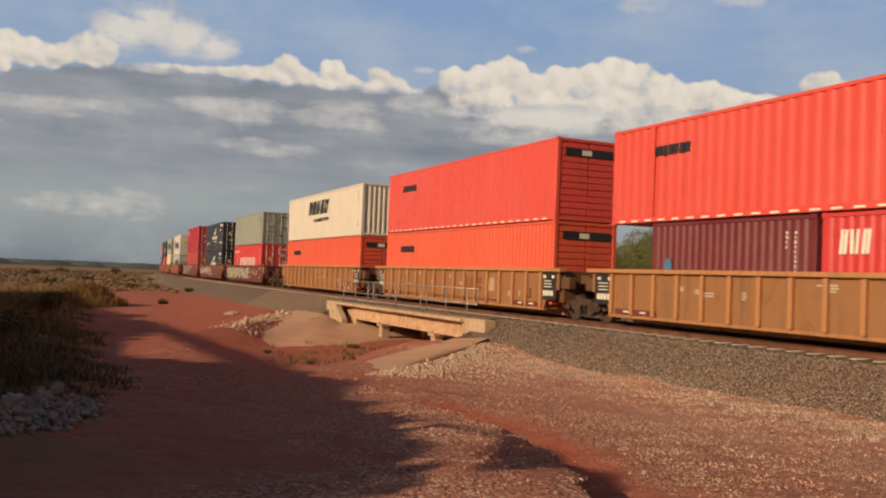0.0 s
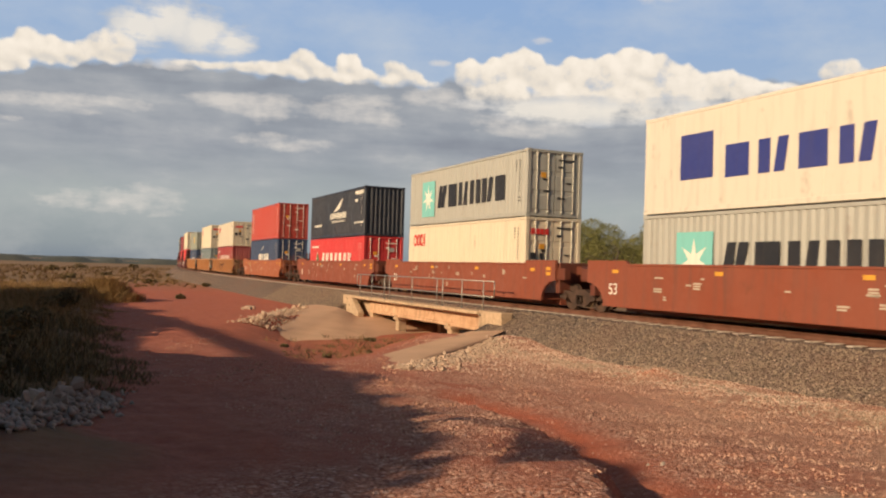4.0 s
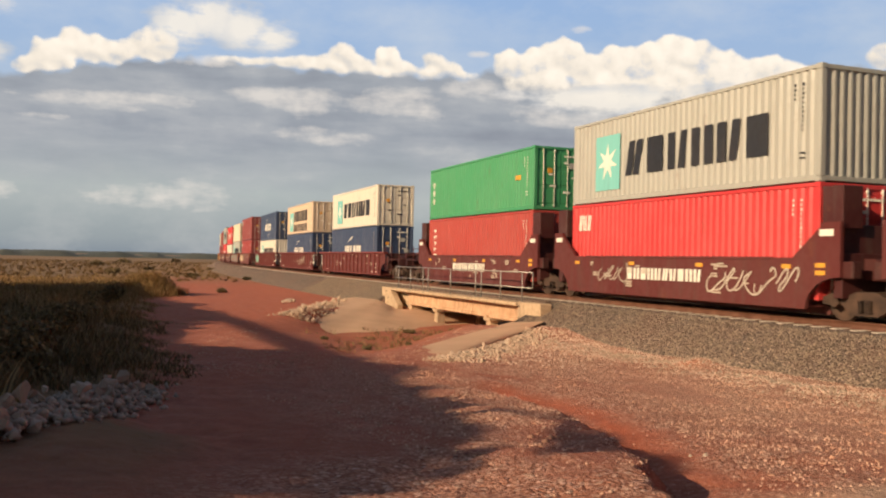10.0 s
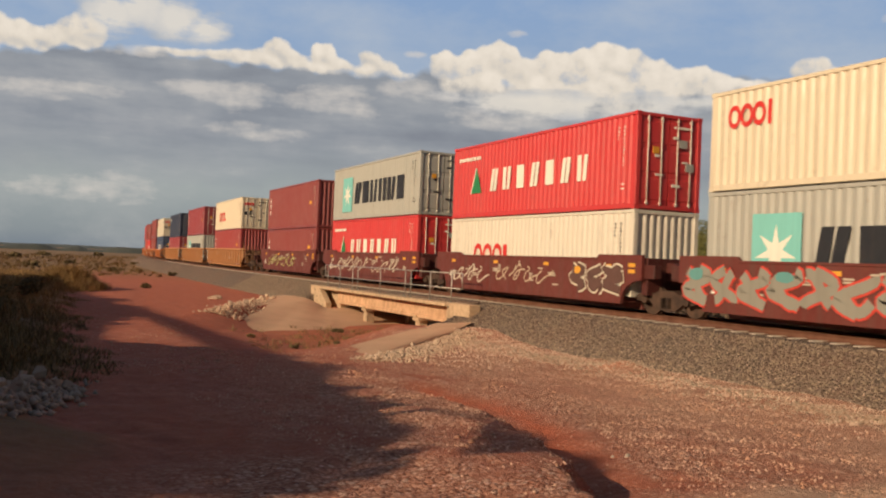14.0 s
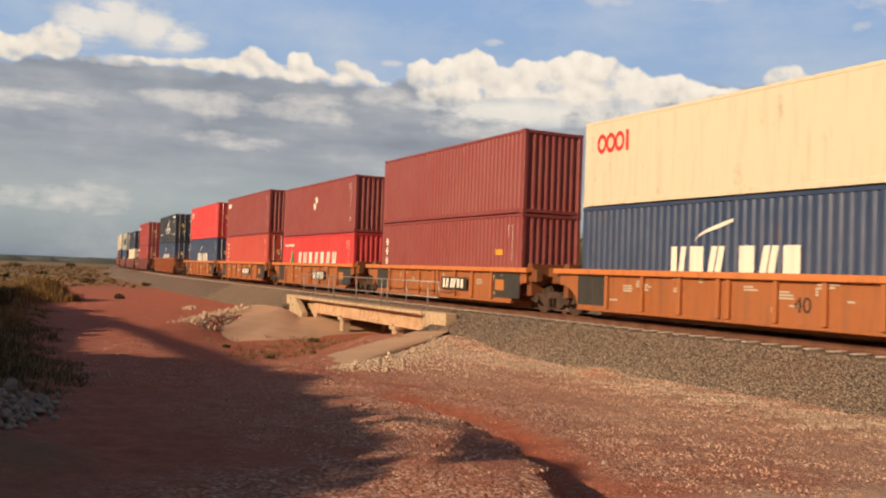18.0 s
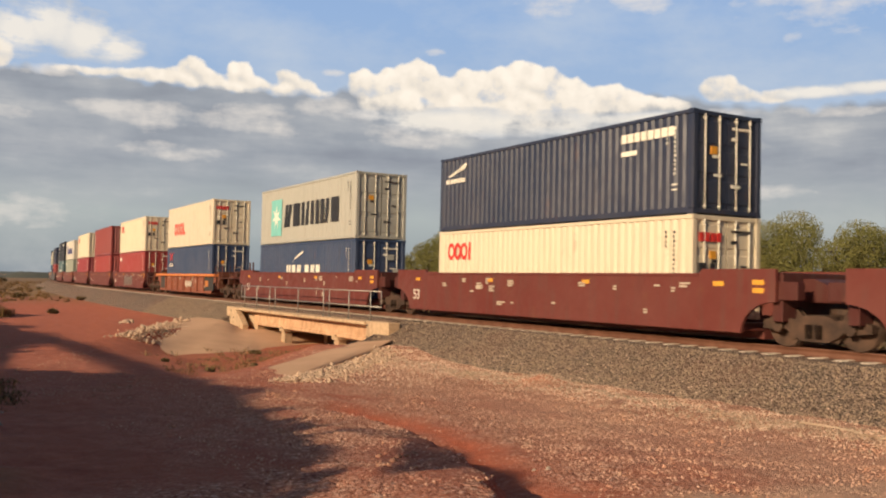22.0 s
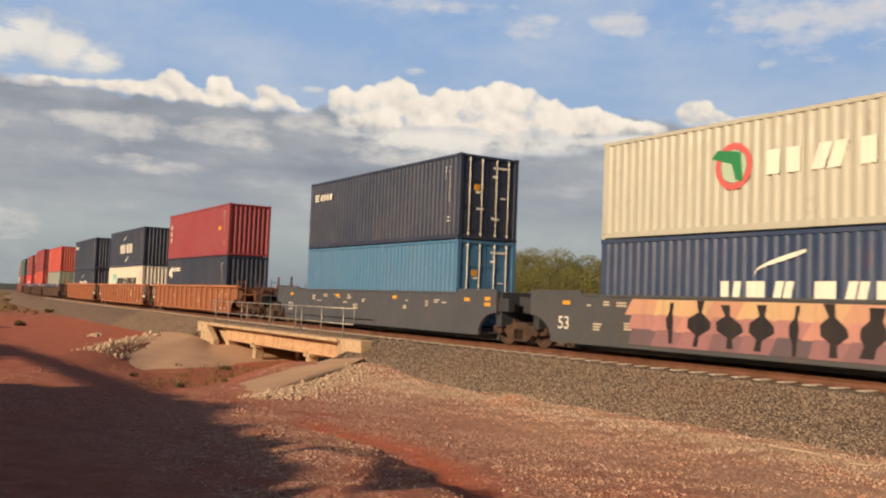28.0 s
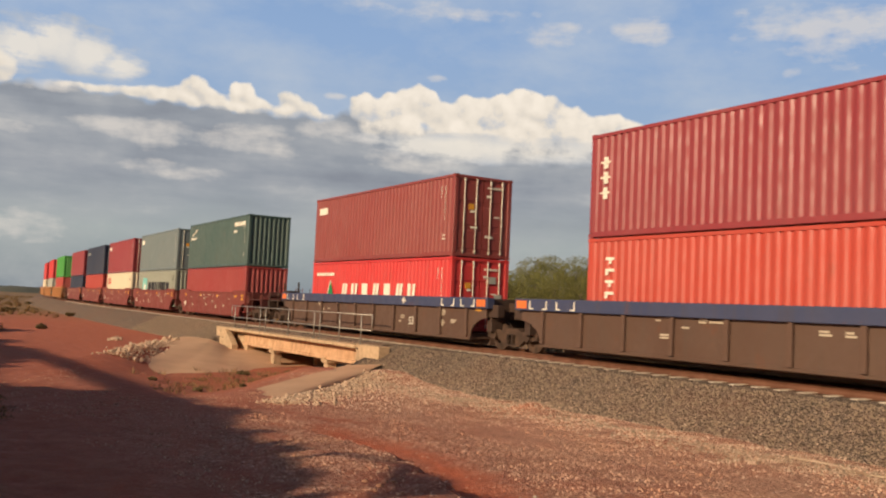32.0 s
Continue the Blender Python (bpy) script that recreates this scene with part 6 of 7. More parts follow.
        if i in (30, 31, 32):
            sign = Mk("name_panel", lambda b: box(b, 0.79, yo - 0.112, 0.60, 2.87, yo - 0.104, 1.07))
            piece("name_panel", sign, car, lin(40, 34, 30), "black name panel")
            mark(car, ("name_bars", size), lambda b: blocks(b, yo - 0.113, 0.95, 2.72, 0.66, 1.01, 3, 0.1, 0, True, 77), "w", "white block shape")
        elif i == 38:
            mark(car, ("name_bars", size), lambda b: blocks(b, yo - 0.104, 0.9, 2.65, 0.63, 1.0, 3, 0.14, 0, True, 77), "white", "worn white block shape")
        else:
            piece("size_number", text_mesh("40", 0.5), car, lin(60, 42, 32), "painted size number", at=(2.3, yo - 0.008, 0.62))
    if base == "rib":
        foot = Mk("foot_band", lambda b: box(b, 0, yo - 0.04, 0.36, 1.95, yo - 0.032, 0.52))
        for x0 in (-a + 1.3, a - 3.05):
            piece("foot_band", foot, car, lin(112, 44, 42), "dark red band along the sill", at=(x0, 0, 0))
        dash = Mk("foot_dash", lambda b: [box(b, x0, yo - 0.048, 0.42, x0 + 0.28, yo - 0.041, 0.47) for x0 in (-a + 1.7, -a + 2.5, a - 2.7, a - 1.9)])
        tagged(piece("foot_dash", dash, car, C["w"]), "pale dashes on the red band", kind="stuff")
        if i in (1, 27, 48):
            mark(car, ("faded_bars", size), lambda b: blocks(b, yo - 0.006, 1.33, 3.1, 0.78, 1.3, 3, 0.16, 0, True, 77), "faded", "faded red-brown block shape")
            mark(car, ("pale_square", size), lambda b: poly(b, [(3.45, 0.8), (4.1, 0.8), (4.1, 1.3), (3.45, 1.3)], yo - 0.006), "worn", "pale worn square")
    if base == "dark":
        for sx in (-1, 1):
            for k, u in enumerate((6.55, 7.8)):
                mark(car, ("bracket", sx, k), lambda b: [box(b, sx * u - 0.42 + p0, yo - 0.14, 1.33 + q0, sx * u - 0.42 + p1, yo - 0.131, 1.33 + q1) for p0, p1, q0, q1 in ((0, 0.05, 0, 0.25), (0.79, 0.84, 0, 0.25), (0.05, 0.2, 0, 0.04), (0.64, 0.79, 0, 0.04))], "w", "white corner marks")
            mark(car, ("end_strip", sx), lambda b: box(b, sx * (a - 0.15) - 0.25, yo - 0.14, 1.35, sx * (a - 0.15) + 0.25, yo - 0.131, 1.58), "amber", "orange reflective panel")
        mark(car, ("top_cross",), lambda b: (box(b, 3.3, yo - 0.14, 1.44, 3.6, yo - 0.131, 1.50), box(b, 3.42, yo - 0.141, 1.34, 3.48, yo - 0.132, 1.60)), "w", "small white cross")
        piece("size_number", text_mesh("53", 0.4), car, C["w"], "painted size number", at=(3.65, yo - 0.008, 0.6))
    word = {"53": "53", "48": "48", "40": "40"}[size]
    if base in ("rib", "smooth"):
        x = a - 2.3 if base == "rib" else -a + 1.25
        piece("size_number", text_mesh(word, 0.5), car, lin(60, 42, 32) if base == "rib" and i not in (18, 19, 20) else C["w"], "painted size number", at=(x, yo - 0.008, 0.64))
    if i in (18, 19, 20):
        piece("unit_letter", text_mesh({18: "A", 19: "C", 20: "B"}[i], 0.45), car, C["w"], "painted unit letter", at=({18: -2.4, 19: 4.4, 20: 0.6}[i], yo - 0.008, 0.74))
    if base == "highend":
        mark(car, ("highend_bars",), lambda b: blocks(b, yo - 0.004, -2.0, 1.9, 0.78, 1.14, 10, 0.16, 0, True, 61), "w", "white block shape")
        plate = mesh("highend_plate", lambda b: box(b, -0.25, yo - 0.012, 2.02, 0.2, yo - 0.004, 2.18), DECAL)
        for sx in (-1, 1):
            piece("plate", plate, car, C["w"], "white plate", at=(sx * (a - 0.25), 0, 0))
    MOVERS.append((car, s, p * 0.42, 0.0))
    return car


CARS = []
for lo, hi in SETS:
    for i in range(lo, hi + 1):
        CARS.append(well_car(i, STACKS[i][0], STACKS[i][1], i == lo, i == hi))

# ---- stones ----
def stone_shape(seed, n=0):
    """A small angular stone about 1 across, as arrays."""
    rng = np.random.RandomState(seed)
    if n == 0:
        v = np.array([(1, 0, 0), (-1, 0, 0), (0, 1, 0), (0, -1, 0), (0, 0, 1), (0, 0, -1)], float)
        f = np.array([(0, 2, 4), (2, 1, 4), (1, 3, 4), (3, 0, 4), (2, 0, 5), (1, 2, 5), (3, 1, 5), (0, 3, 5)])
    else:
        bm = bmesh.new()
        bmesh.ops.create_icosphere(bm, subdivisions=n, radius=1)
        v = np.array([p.co[:] for p in bm.verts])
        bm.faces.ensure_lookup_table()
        f = np.array([[q.index for q in p.verts] for p in bm.faces])
        bm.free()
    v = v * rng.uniform(0.6, 1.2, (len(v), 1)) + rng.uniform(-0.2, 0.2, v.shape)
    return v * 0.5 * np.array([1.0, rng.uniform(0.65, 1), rng.uniform(0.5, 0.8)]), f


def strew(name, label, spots, sizes, material, seed, n=0, sink=0.2):
    """Very many small stones, joined: spots (k, 3), sizes (k,)."""
    rng = np.random.RandomState(seed)
    shapes = [stone_shape(seed + i, n) for i in range(8)]
    V, Fc, base = [], [], 0
    for i, (p, sz) in enumerate(zip(spots, sizes)):
        v, f = shapes[i % 8]
        a = rng.uniform(0, 6.283)
        c, s = math.cos(a), math.sin(a)
        w = v @ np.array([[c, s, 0], [-s, c, 0], [0, 0, 1]]) * sz + p
        w[:, 2] += sz * (0.3 - sink)
        V.append(w)
        Fc.append(f + base)
        base += len(v)
    me = raw(name, np.concatenate(V), np.concatenate(Fc), material)
    return tagged(new(name, me), label, "stones", kind="stuff")


def bank_z(o):
    return np.interp(np.abs(o), [0, 1.6, 1.95, 3.75, 4.6], [-0.183, -0.183, -0.26, -1.16, -1.6])


rng = np.random.RandomState(5)
n = 46000
s = 10 - 75 * rng.uniform(0, 1, n) ** 1.25
o = -rng.uniform(1.7, 4.3, n)
keep = (s > GAP[1] + 0.4) | (s < GAP[0] - 0.4)
s, o = s[keep], o[keep]
xy = np.array([line_frame(a)[:2] for a in s])
strew("ballast", "grey crushed-stone ballast on the embankment's shoulder", np.stack([xy[:, 0], xy[:, 1] + o, bank_z(o)], -1), rng.uniform(0.03, 0.085, len(s)), BALLAST, 11)

n = 120000
x = -3 - 32 * rng.uniform(0, 1, n) ** 1.25
y = rng.uniform(1.2, 13.6, n)
keep = (y > 2.0 + 0.1 * (x + 20)) & (creek(x, y) < 0.2) & (rng.uniform(0, 1, n) < np.clip((x + 24) / 14, 0.05, 1)) & (wavy(x, y, 0.9, 21) + rng.uniform(-0.35, 0.35, n) > -0.14)
u, depth = ditch(x, y)
keep &= (np.abs(u - 0.55) > 0.65) | (depth < 0.06) | (rng.uniform(0, 1, n) < 0.12)
x, y = x[keep], y[keep]
strew("pebbles", "tan pebbles scattered over the red dirt", np.stack([x, y, ground_z(x, y)], -1), 0.012 + 0.036 * rng.uniform(0, 1, len(x)) ** 3.5, PEBBLE, 12)
n = 15000
x = rng.uniform(-28, 2, n)
y = 12.75 + rng.normal(0, 0.8, n) - 0.02 * (x + 10) + 0.6 * wavy(x, x * 0, 0.8, 77)
strew("spilled_ballast", "pale broken stone at the foot of the embankment", np.stack([x, y, np.maximum(ground_z(x, y), bank_z(y - TRACK_Y))], -1), rng.uniform(0.015, 0.06, n), SPALL, 13)

n = 3600
x = rng.uniform(-28, 2, n)
y = 13.2 - np.abs(rng.normal(0, 0.7, n)) + 0.4 * wavy(x, x * 0, 1.3, 78)
strew("stray_ballast", "grey ballast stones that have rolled onto the dirt", np.stack([x, y, np.maximum(ground_z(x, y), bank_z(y - TRACK_Y))], -1), rng.uniform(0.03, 0.08, n), BALLAST, 15)


def rock_mesh(seed, material):
    """A broken rock about 1 across: the hull of a few random points."""
    rng = np.random.RandomState(seed)
    bm = bmesh.new()
    k = rng.uniform(0.32, 0.52, 3)
    for p in rng.uniform(-1, 1, (13, 3)):
        bm.verts.new(p / max(np.abs(p).max(), np.linalg.norm(p) * 0.75) * k)
    bmesh.ops.convex_hull(bm, input=bm.verts[:])
    for v in [v for v in bm.verts if not v.link_faces]:
        bm.verts.remove(v)
    me = bpy.data.meshes.new("limestone_rock")
    bm.to_mesh(me)
    bm.free()
    me.materials.append(material)
    return me


ROCKS = [rock_mesh(40 + k, RIPRAP) for k in range(9)]
DULL = [rock_mesh(60 + k, GREYROCK) for k in range(7)]


def heap(spots, label, group, size0, size1, seed, kinds=ROCKS):
    rng = random.Random(seed)
    for x, y, z in spots:
        s = size0 + (size1 - size0) * rng.uniform(0, 1) ** 1.8
        o = tagged(new("limestone_rock", kinds[rng.randrange(len(kinds))]), label, "rock", group)
        o.matrix_basis = pose(x, y, z + 0.14 * s, rng.uniform(-30, 30), rng.uniform(-30, 30), rng.uniform(0, 360)) @ Matrix.Diagonal((s, s * rng.uniform(0.7, 1.1), s * rng.uniform(0.7, 1.1), 1))


def band(points, n, spread, seed, pile=0.0, across=(1.0, -0.6), one_sided=False):
    """Spots strewn along a line of (x, y), heaped up in its middle."""
    rng = random.Random(seed)
    out = []
    for _ in range(n):
        t = rng.uniform(0, len(points) - 1.001)
        (xa, ya), (xb, yb) = points[int(t)], points[int(t) + 1]
        f = t - int(t)
        g = rng.gauss(0, 1)
        if one_sided:
            g = abs(g) - 0.2
        x, y = xa + (xb - xa) * f + g * spread * across[0] + rng.gauss(0, 0.1), ya + (yb - ya) * f + g * spread * across[1] + rng.gauss(0, 0.1)
        out.append((x, y, float(ground_z(x, y)) + pile * math.exp(-g * g) * rng.uniform(0, 1)))
    return out


RIP_A, RIP_B, HEAP = [(-19.4, 7.3), (-21.6, 9.3), (-23.8, 11.2), (-26.4, 13.2)], [(-36.6, 7.6), (-40.2, 9.1), (-44.0, 10.8), (-48.6, 12.9)], [(-9.0, -1.1), (-10.2, -0.75), (-11.8, -0.2), (-13.4, 0.2), (-14.8, 0.4)]
FROM_A, FROM_B = (0.65, 0.75), (0.43, 0.90)  # across each band
heap(band(RIP_A, 112, 0.42, 1, 0.06, FROM_A, True), "pale broken limestone rock of the riprap beside the bridge", "riprap by the wash", 0.07, 0.19, 2)
heap(band(RIP_B, 64, 0.40, 3, 0.30, FROM_B), "pale broken limestone rock of the riprap across the wash", "riprap across the wash", 0.12, 0.30, 4)
heap(band(HEAP, 120, 0.55, 5, 0.34), "grey-white rock in a heap beside the dirt road", "rock heap by the road", 0.09, 0.27, 6, DULL)
n = 9000
x = -4 - 26 * rng.uniform(0, 1, n) ** 1.2
y = rng.uniform(2.2, 13.2, n)
u, depth = ditch(x, y)
keep = (creek(x, y) < 0.1) & (y > 2.6 + 0.12 * (x + 20)) & ((np.abs(u - 0.55) > 0.6) | (depth < 0.06)) & (wavy(x, y, 2.4, 65) + rng.uniform(-0.25, 0.25, n) > 0.1)
x, y = x[keep], y[keep]
strew("clods", "small stones and clods of red dirt on the ground", np.stack([x, y, ground_z(x, y)], -1), 0.03 + 0.07 * rng.uniform(0, 1, len(x)) ** 2.5, CLOD, 14, 0, 0.3)
heap(band([(-8.7, 6.35), (-8.5, 6.4)], 2, 0.1, 9), "small pale rock on the dirt", "loose rocks", 0.06, 0.10, 6, DULL)
for pts, k, spread, pile, sizes, seed, side, one, label in (
        (RIP_A, 2300, 0.52, 0.04, (0.035, 0.11), 71, FROM_A, True, "small broken limestone between the riprap rocks"),
        (RIP_A, 1400, 2.2, 0.0, (0.025, 0.065), 75, FROM_A, True, "small broken limestone strewn below the riprap"),
        (RIP_B, 1500, 0.42, 0.18, (0.06, 0.16), 72, FROM_B, False, "small broken limestone between the riprap rocks"),
        (HEAP, 1900, 0.60, 0.16, (0.05, 0.19), 73, (1.0, -0.6), False, "small broken stone in the rock heap"),
        ([(-47.5, 9.6), (-51.0, 10.4)], 60, 0.3, 0.0, (0.08, 0.25), 74, (1.0, -0.6), False, "pale rubble on the red dirt")):
    spots = band(pts, k, spread, seed, pile, side, one)
    strew("rubble", label, np.array(spots), np.random.RandomState(seed).uniform(*sizes, k), GREYROCK if pts is HEAP else SPALL if seed == 75 else RIPRAP, seed, 0, 0.1)


# ---- grass ----
def blades(spots, lengths, per, seed, width=0.012, lean=0.35):
    rng = np.random.RandomState(seed)
    k = len(spots) * per
    base = np.repeat(np.asarray(spots), per, 0) + np.concatenate([rng.normal(0, 0.10, (k, 2)), np.zeros((k, 1))], 1)
    ln = np.repeat(lengths, per) * rng.uniform(0.5, 1.1, k)
    a = rng.uniform(0, 6.283, k)
    t = rng.uniform(0.05, lean, k)
    d = np.stack([np.cos(a) * t, np.sin(a) * t, np.ones(k)], -1) * ln[:, None]
    b = a + rng.uniform(0.8, 2.2, k)
    w = np.stack([np.cos(b), np.sin(b), np.zeros(k)], -1) * (width * (0.6 + ln[:, None]))
    mid = base + d * 0.55
    tip = base + d + np.stack([np.cos(a), np.sin(a), -0.4 * np.ones(k)], -1) * (0.18 * ln[:, None])
    v = np.stack([base - w, base + w, mid + w * 0.8, mid - w * 0.8, tip, tip + w * 0.15], 1).reshape(-1, 3)
    i = np.arange(k)[:, None] * 6
    f = np.concatenate([i + np.array([0, 1, 2, 3]), i + np.array([3, 2, 5, 4])])
    return v, f


rng = np.random.RandomState(9)
n = 5200
x = -10.5 - 75 * rng.uniform(0, 1, n) ** 1.5
y = grass_side(x, 0) + 0.35 - rng.uniform(0, 1, n) ** 1.2 * (3.6 + 0.16 * -x) + 0.5 * wavy(x, x * 0.3, 1.6, 88)
keep = ~((x > -14.5) & (y > -0.9))
x, y = x[keep], y[keep]
ln = rng.uniform(0.25, 0.75, len(x)) * np.clip(0.22 + 0.4 * (grass_side(x, y) + 0.2), 0.16, 1) * np.clip(0.6 + 0.6 * (wavy(x, y, 0.35, 4) + 0.4), 0.4, 1.4)
near = x > -34 + rng.uniform(-6, 6, len(x))
for pick, mat, label in ((near, WEED, "dark olive-brown weeds on the shaded verge of the dirt road"), (~near, DRY, "tall dry golden grass on the verge of the dirt road")):
    v, f = blades(np.stack([x, y, ground_z(x, y)], -1)[pick], ln[pick], 12, 2, 0.012, 0.7)
    tagged(new("verge_grass", raw("verge_grass", v, f, mat)), label, "grass", kind="stuff")
n = 8000
x = -58 - 260 * rng.uniform(0, 1, n) ** 1.6
y = rng.uniform(-60, 75, n)
keep = (np.abs(y - track_y(x)) > 5.2) & ((y > track_y(x)) | (y < 3.5) | (x < -85))
x, y = x[keep], y[keep]
v, f = blades(np.stack([x, y, ground_z(x, y)], -1), rng.uniform(0.12, 0.45, len(x)), 9, 3, 0.07, 1.2)
tagged(new("field_grass", raw("field_grass", v, f, STRAW)), "dry golden grass over the flat field", "grass", kind="stuff")
n = 420  # a stand of tall grass that the sun still reaches
x, y = -58.0 + rng.normal(0, 1.6, n), 3.1 + rng.normal(0, 0.8, n)
v, f = blades(np.stack([x, y, ground_z(x, y)], -1), 1.1 * np.exp(-((x + 58) ** 2 / 7 + (y - 3.1) ** 2 / 1.8)) + rng.uniform(0.25, 0.5, n), 26, 4, 0.016, 0.5)
tagged(new("tall_grass", raw("tall_grass", v, f, DRY)), "stand of tall golden dry grass at the road's edge", "grass", kind="stuff")
n = 2600
x, y = rng.uniform(-37, -21, n), rng.uniform(6, 14.5, n)
keep = (creek(x, y) > 0.35) & (wavy(x, y, 1.6, 61) + rng.uniform(-0.35, 0.35, n) > 0.05) & (rng.uniform(0, 1, n) < 0.06 + 0.75 * hump(x, y, -32.4, 11.2, 3.6, 1.6, -0.6))
x, y = x[keep], y[keep]
v, f = blades(np.stack([x, y, ground_z(x, y)], -1), 0.06 + 0.26 * rng.uniform(0, 1, len(x)) ** 2, 10, 5, 0.014, 1.1)
tagged(new("wash_grass", raw("wash_grass", v, f, STRAW)), "brown weeds in the bed of the wash", "grass", kind="stuff")
n = 2600
x = rng.uniform(-24, 3, n)
y = 12.55 + rng.normal(0, 0.55, n) - 0.02 * (x + 10) + 0.4 * wavy(x, x * 0, 0.8, 77)
keep = wavy(x, y, 1.3, 63) + rng.uniform(-0.3, 0.3, n) > 0.0
x, y = x[keep], y[keep]
v, f = blades(np.stack([x, y, np.maximum(ground_z(x, y), bank_z(y - TRACK_Y)) - 0.01], -1), rng.uniform(0.03, 0.14, len(x)), 7, 6, 0.006, 2.6)
tagged(new("foot_grass", raw("foot_grass", v, f, BLEACHED)), "short bleached grass at the foot of the embankment", "grass", kind="stuff")


# ---- bushes and trees ----
def leaf_cloud(centres, radii, count, size, seed):
    """Leaves as small bent quads round several centres."""
    rng = np.random.RandomState(seed)
    k = np.array(radii) ** 2
    pick = rng.choice(len(centres), count, p=k / k.sum())
    d = rng.normal(0, 1, (count, 3))
    d /= np.linalg.norm(d, axis=1)[:, None]
    r = np.array(radii)[pick] * rng.uniform(0.45, 1.08, count) ** 0.6
    p = np.array(centres)[pick] + d * r[:, None] * np.array([1, 1, 0.8])
    u = rng.normal(0, 1, (count, 3))
    u /= np.linalg.norm(u, axis=1)[:, None]
    w = np.cross(u, rng.normal(0, 1, (count, 3)))
    w /= np.linalg.norm(w, axis=1)[:, None]
    s = size * rng.uniform(0.6, 1.3, count)[:, None]
    v = np.stack([p - u * s, p + w * s * 0.6, p + u * s, p - w * s * 0.6], 1).reshape(-1, 3)
    return v, np.arange(count * 4).reshape(-1, 4)


def limb(bm, a, b, r0, r1):
    rod(bm, a, b, r0, 7, r1)


def tree(x, y, h, r, base, count, leaf, seed, label, group, clumps=9, full=False):
    rng = random.Random(seed)
    t = tagged(new("tree"), label, "tree", group)
    t.matrix_basis = pose(x, y, float(ground_z(x, y)) - 0.05)
    bm = bmesh.new()
    top = h * 0.7
    q = 0.035 * h
    knots = [Vector((rng.uniform(-0.04, 0.04) * h * k, rng.uniform(-0.04, 0.04) * h * k, top * k / 3)) for k in range(4)]
    for k in range(3):
        limb(bm, knots[k], knots[k + 1], q * (1 - 0.25 * k), q * (0.75 - 0.25 * k))
    cs, rs = [], []
    for k in range(clumps):
        a, e = rng.uniform(0, 6.283), (k + rng.uniform(0.2, 0.8)) / clumps
        z = base + (h - base) * (0.15 + 0.75 * e)
        if full and k % 2:
            z = h - 0.55 * r
        rr = r * rng.uniform(0.2, 0.9) if full else r * (1.0 - 0.55 * abs(2 * e - 0.8)) * rng.uniform(0.5, 0.95)
        c = Vector((math.cos(a) * rr, math.sin(a) * rr, z))
        limb(bm, knots[1 + k % 3], c, 0.012 * h, 0.003 * h)
        cs.append(c)
        rs.append(r * (rng.uniform(0.5, 0.75) if full else rng.uniform(0.32, 0.55)))
    part("trunk", bm, BARK, t, "grey-brown bark")
    v, f = leaf_cloud([tuple(c) for c in cs], rs, count, leaf, seed)
    o = new("crown", raw("crown", v, f, LEAF))
    o.parent = t
    return t


rng = random.Random(17)
for az, el, dist, thick in [(150.4, 2.5, 104, 1), (149.2, 3.1, 106, 1), (147.9, 3.5, 108, 1), (146.6, 3.0, 112, 1), (145.2, 2.3, 118, 0.6), (143.0, 3.3, 110, 1), (141.6, 3.5, 112, 1), (140.2, 3.3, 108, 1),
                            (138.8, 3.2, 110, 1), (137.4, 2.9, 112, 0.7), (136.0, 3.3, 104, 0.35), (134.6, 3.5, 106, 0.35), (133.2, 3.6, 102, 0.5), (131.8, 3.9, 98, 0.6), (130.2, 4.0, 96, 0.4), (128.6, 4.3, 94, 1),
                            (127.0, 4.2, 92, 1), (125.4, 4.0, 92, 1), (123.8, 3.6, 92, 1), (122.0, 3.0, 96, 0.9), (120.0, 3.2, 94, 1), (118.0, 3.4, 94, 1), (152.2, 1.6, 120, 0.8), (154.5, 1.2, 150, 0.8)]:
    x, y = dist * math.cos(radians(az)), dist * math.sin(radians(az))
    h = dist * math.tan(radians(el)) + EYE - float(ground_z(x, y))
    tree(x, y, h, h * 0.52, h * 0.03, int(19000 * thick) + 1200, 0.082, rng.randrange(9999), "yellow-green broadleaf tree behind the railway" if thick > 0.5 else "half-bare grey-green tree behind the railway", "trees behind the track")
for az in [117.0 + 1.9 * k for k in range(18)]:  # lower growth that closes the row
    dist = 90 + rng.uniform(0, 8)
    x, y = dist * math.cos(radians(az)), dist * math.sin(radians(az))
    h = dist * math.tan(radians(rng.uniform(2.1, 2.9))) + EYE - float(ground_z(x, y))
    tree(x, y, h, h * 0.6, 0.1, 6500, 0.082, rng.randrange(9999), "low yellow-green tree behind the railway", "trees behind the track")
# trees at the camera's back, whose shade lies over the road
TAN = math.tan(radians(SUN_EL))
SX, SY = -to_sun.x / math.hypot(to_sun.x, to_sun.y), -to_sun.y / math.hypot(to_sun.x, to_sun.y)
rng = random.Random(23)
TIPS = [(-9.0, 4.3), (-10.0, 4.8), (-11.0, 5.05), (-12.2, 5.35), (-13.2, 5.6), (-14.0, 5.4), (-16.2, 5.7), (-18.0, 5.9), (-20.0, 5.5), (-22.0, 5.6), (-23.2, 3.2), (-24.4, 2.3), (-28.0, 2.2), (-30.2, 2.8), (-32.0, 3.6), (-34.0, 4.1), (-36.6, 4.3), (-40.0, 4.5), (-49.0, 4.4), (-53.0, 3.4), (-62.0, 3.4), (-68.0, 4.4)]
spots = [(-8.7, 1.5, 1.0), (-7.9, 0.6, 0.95), (-7.2, -0.4, 0.95), (-6.6, -1.4, 0.95)]
x = -10.15
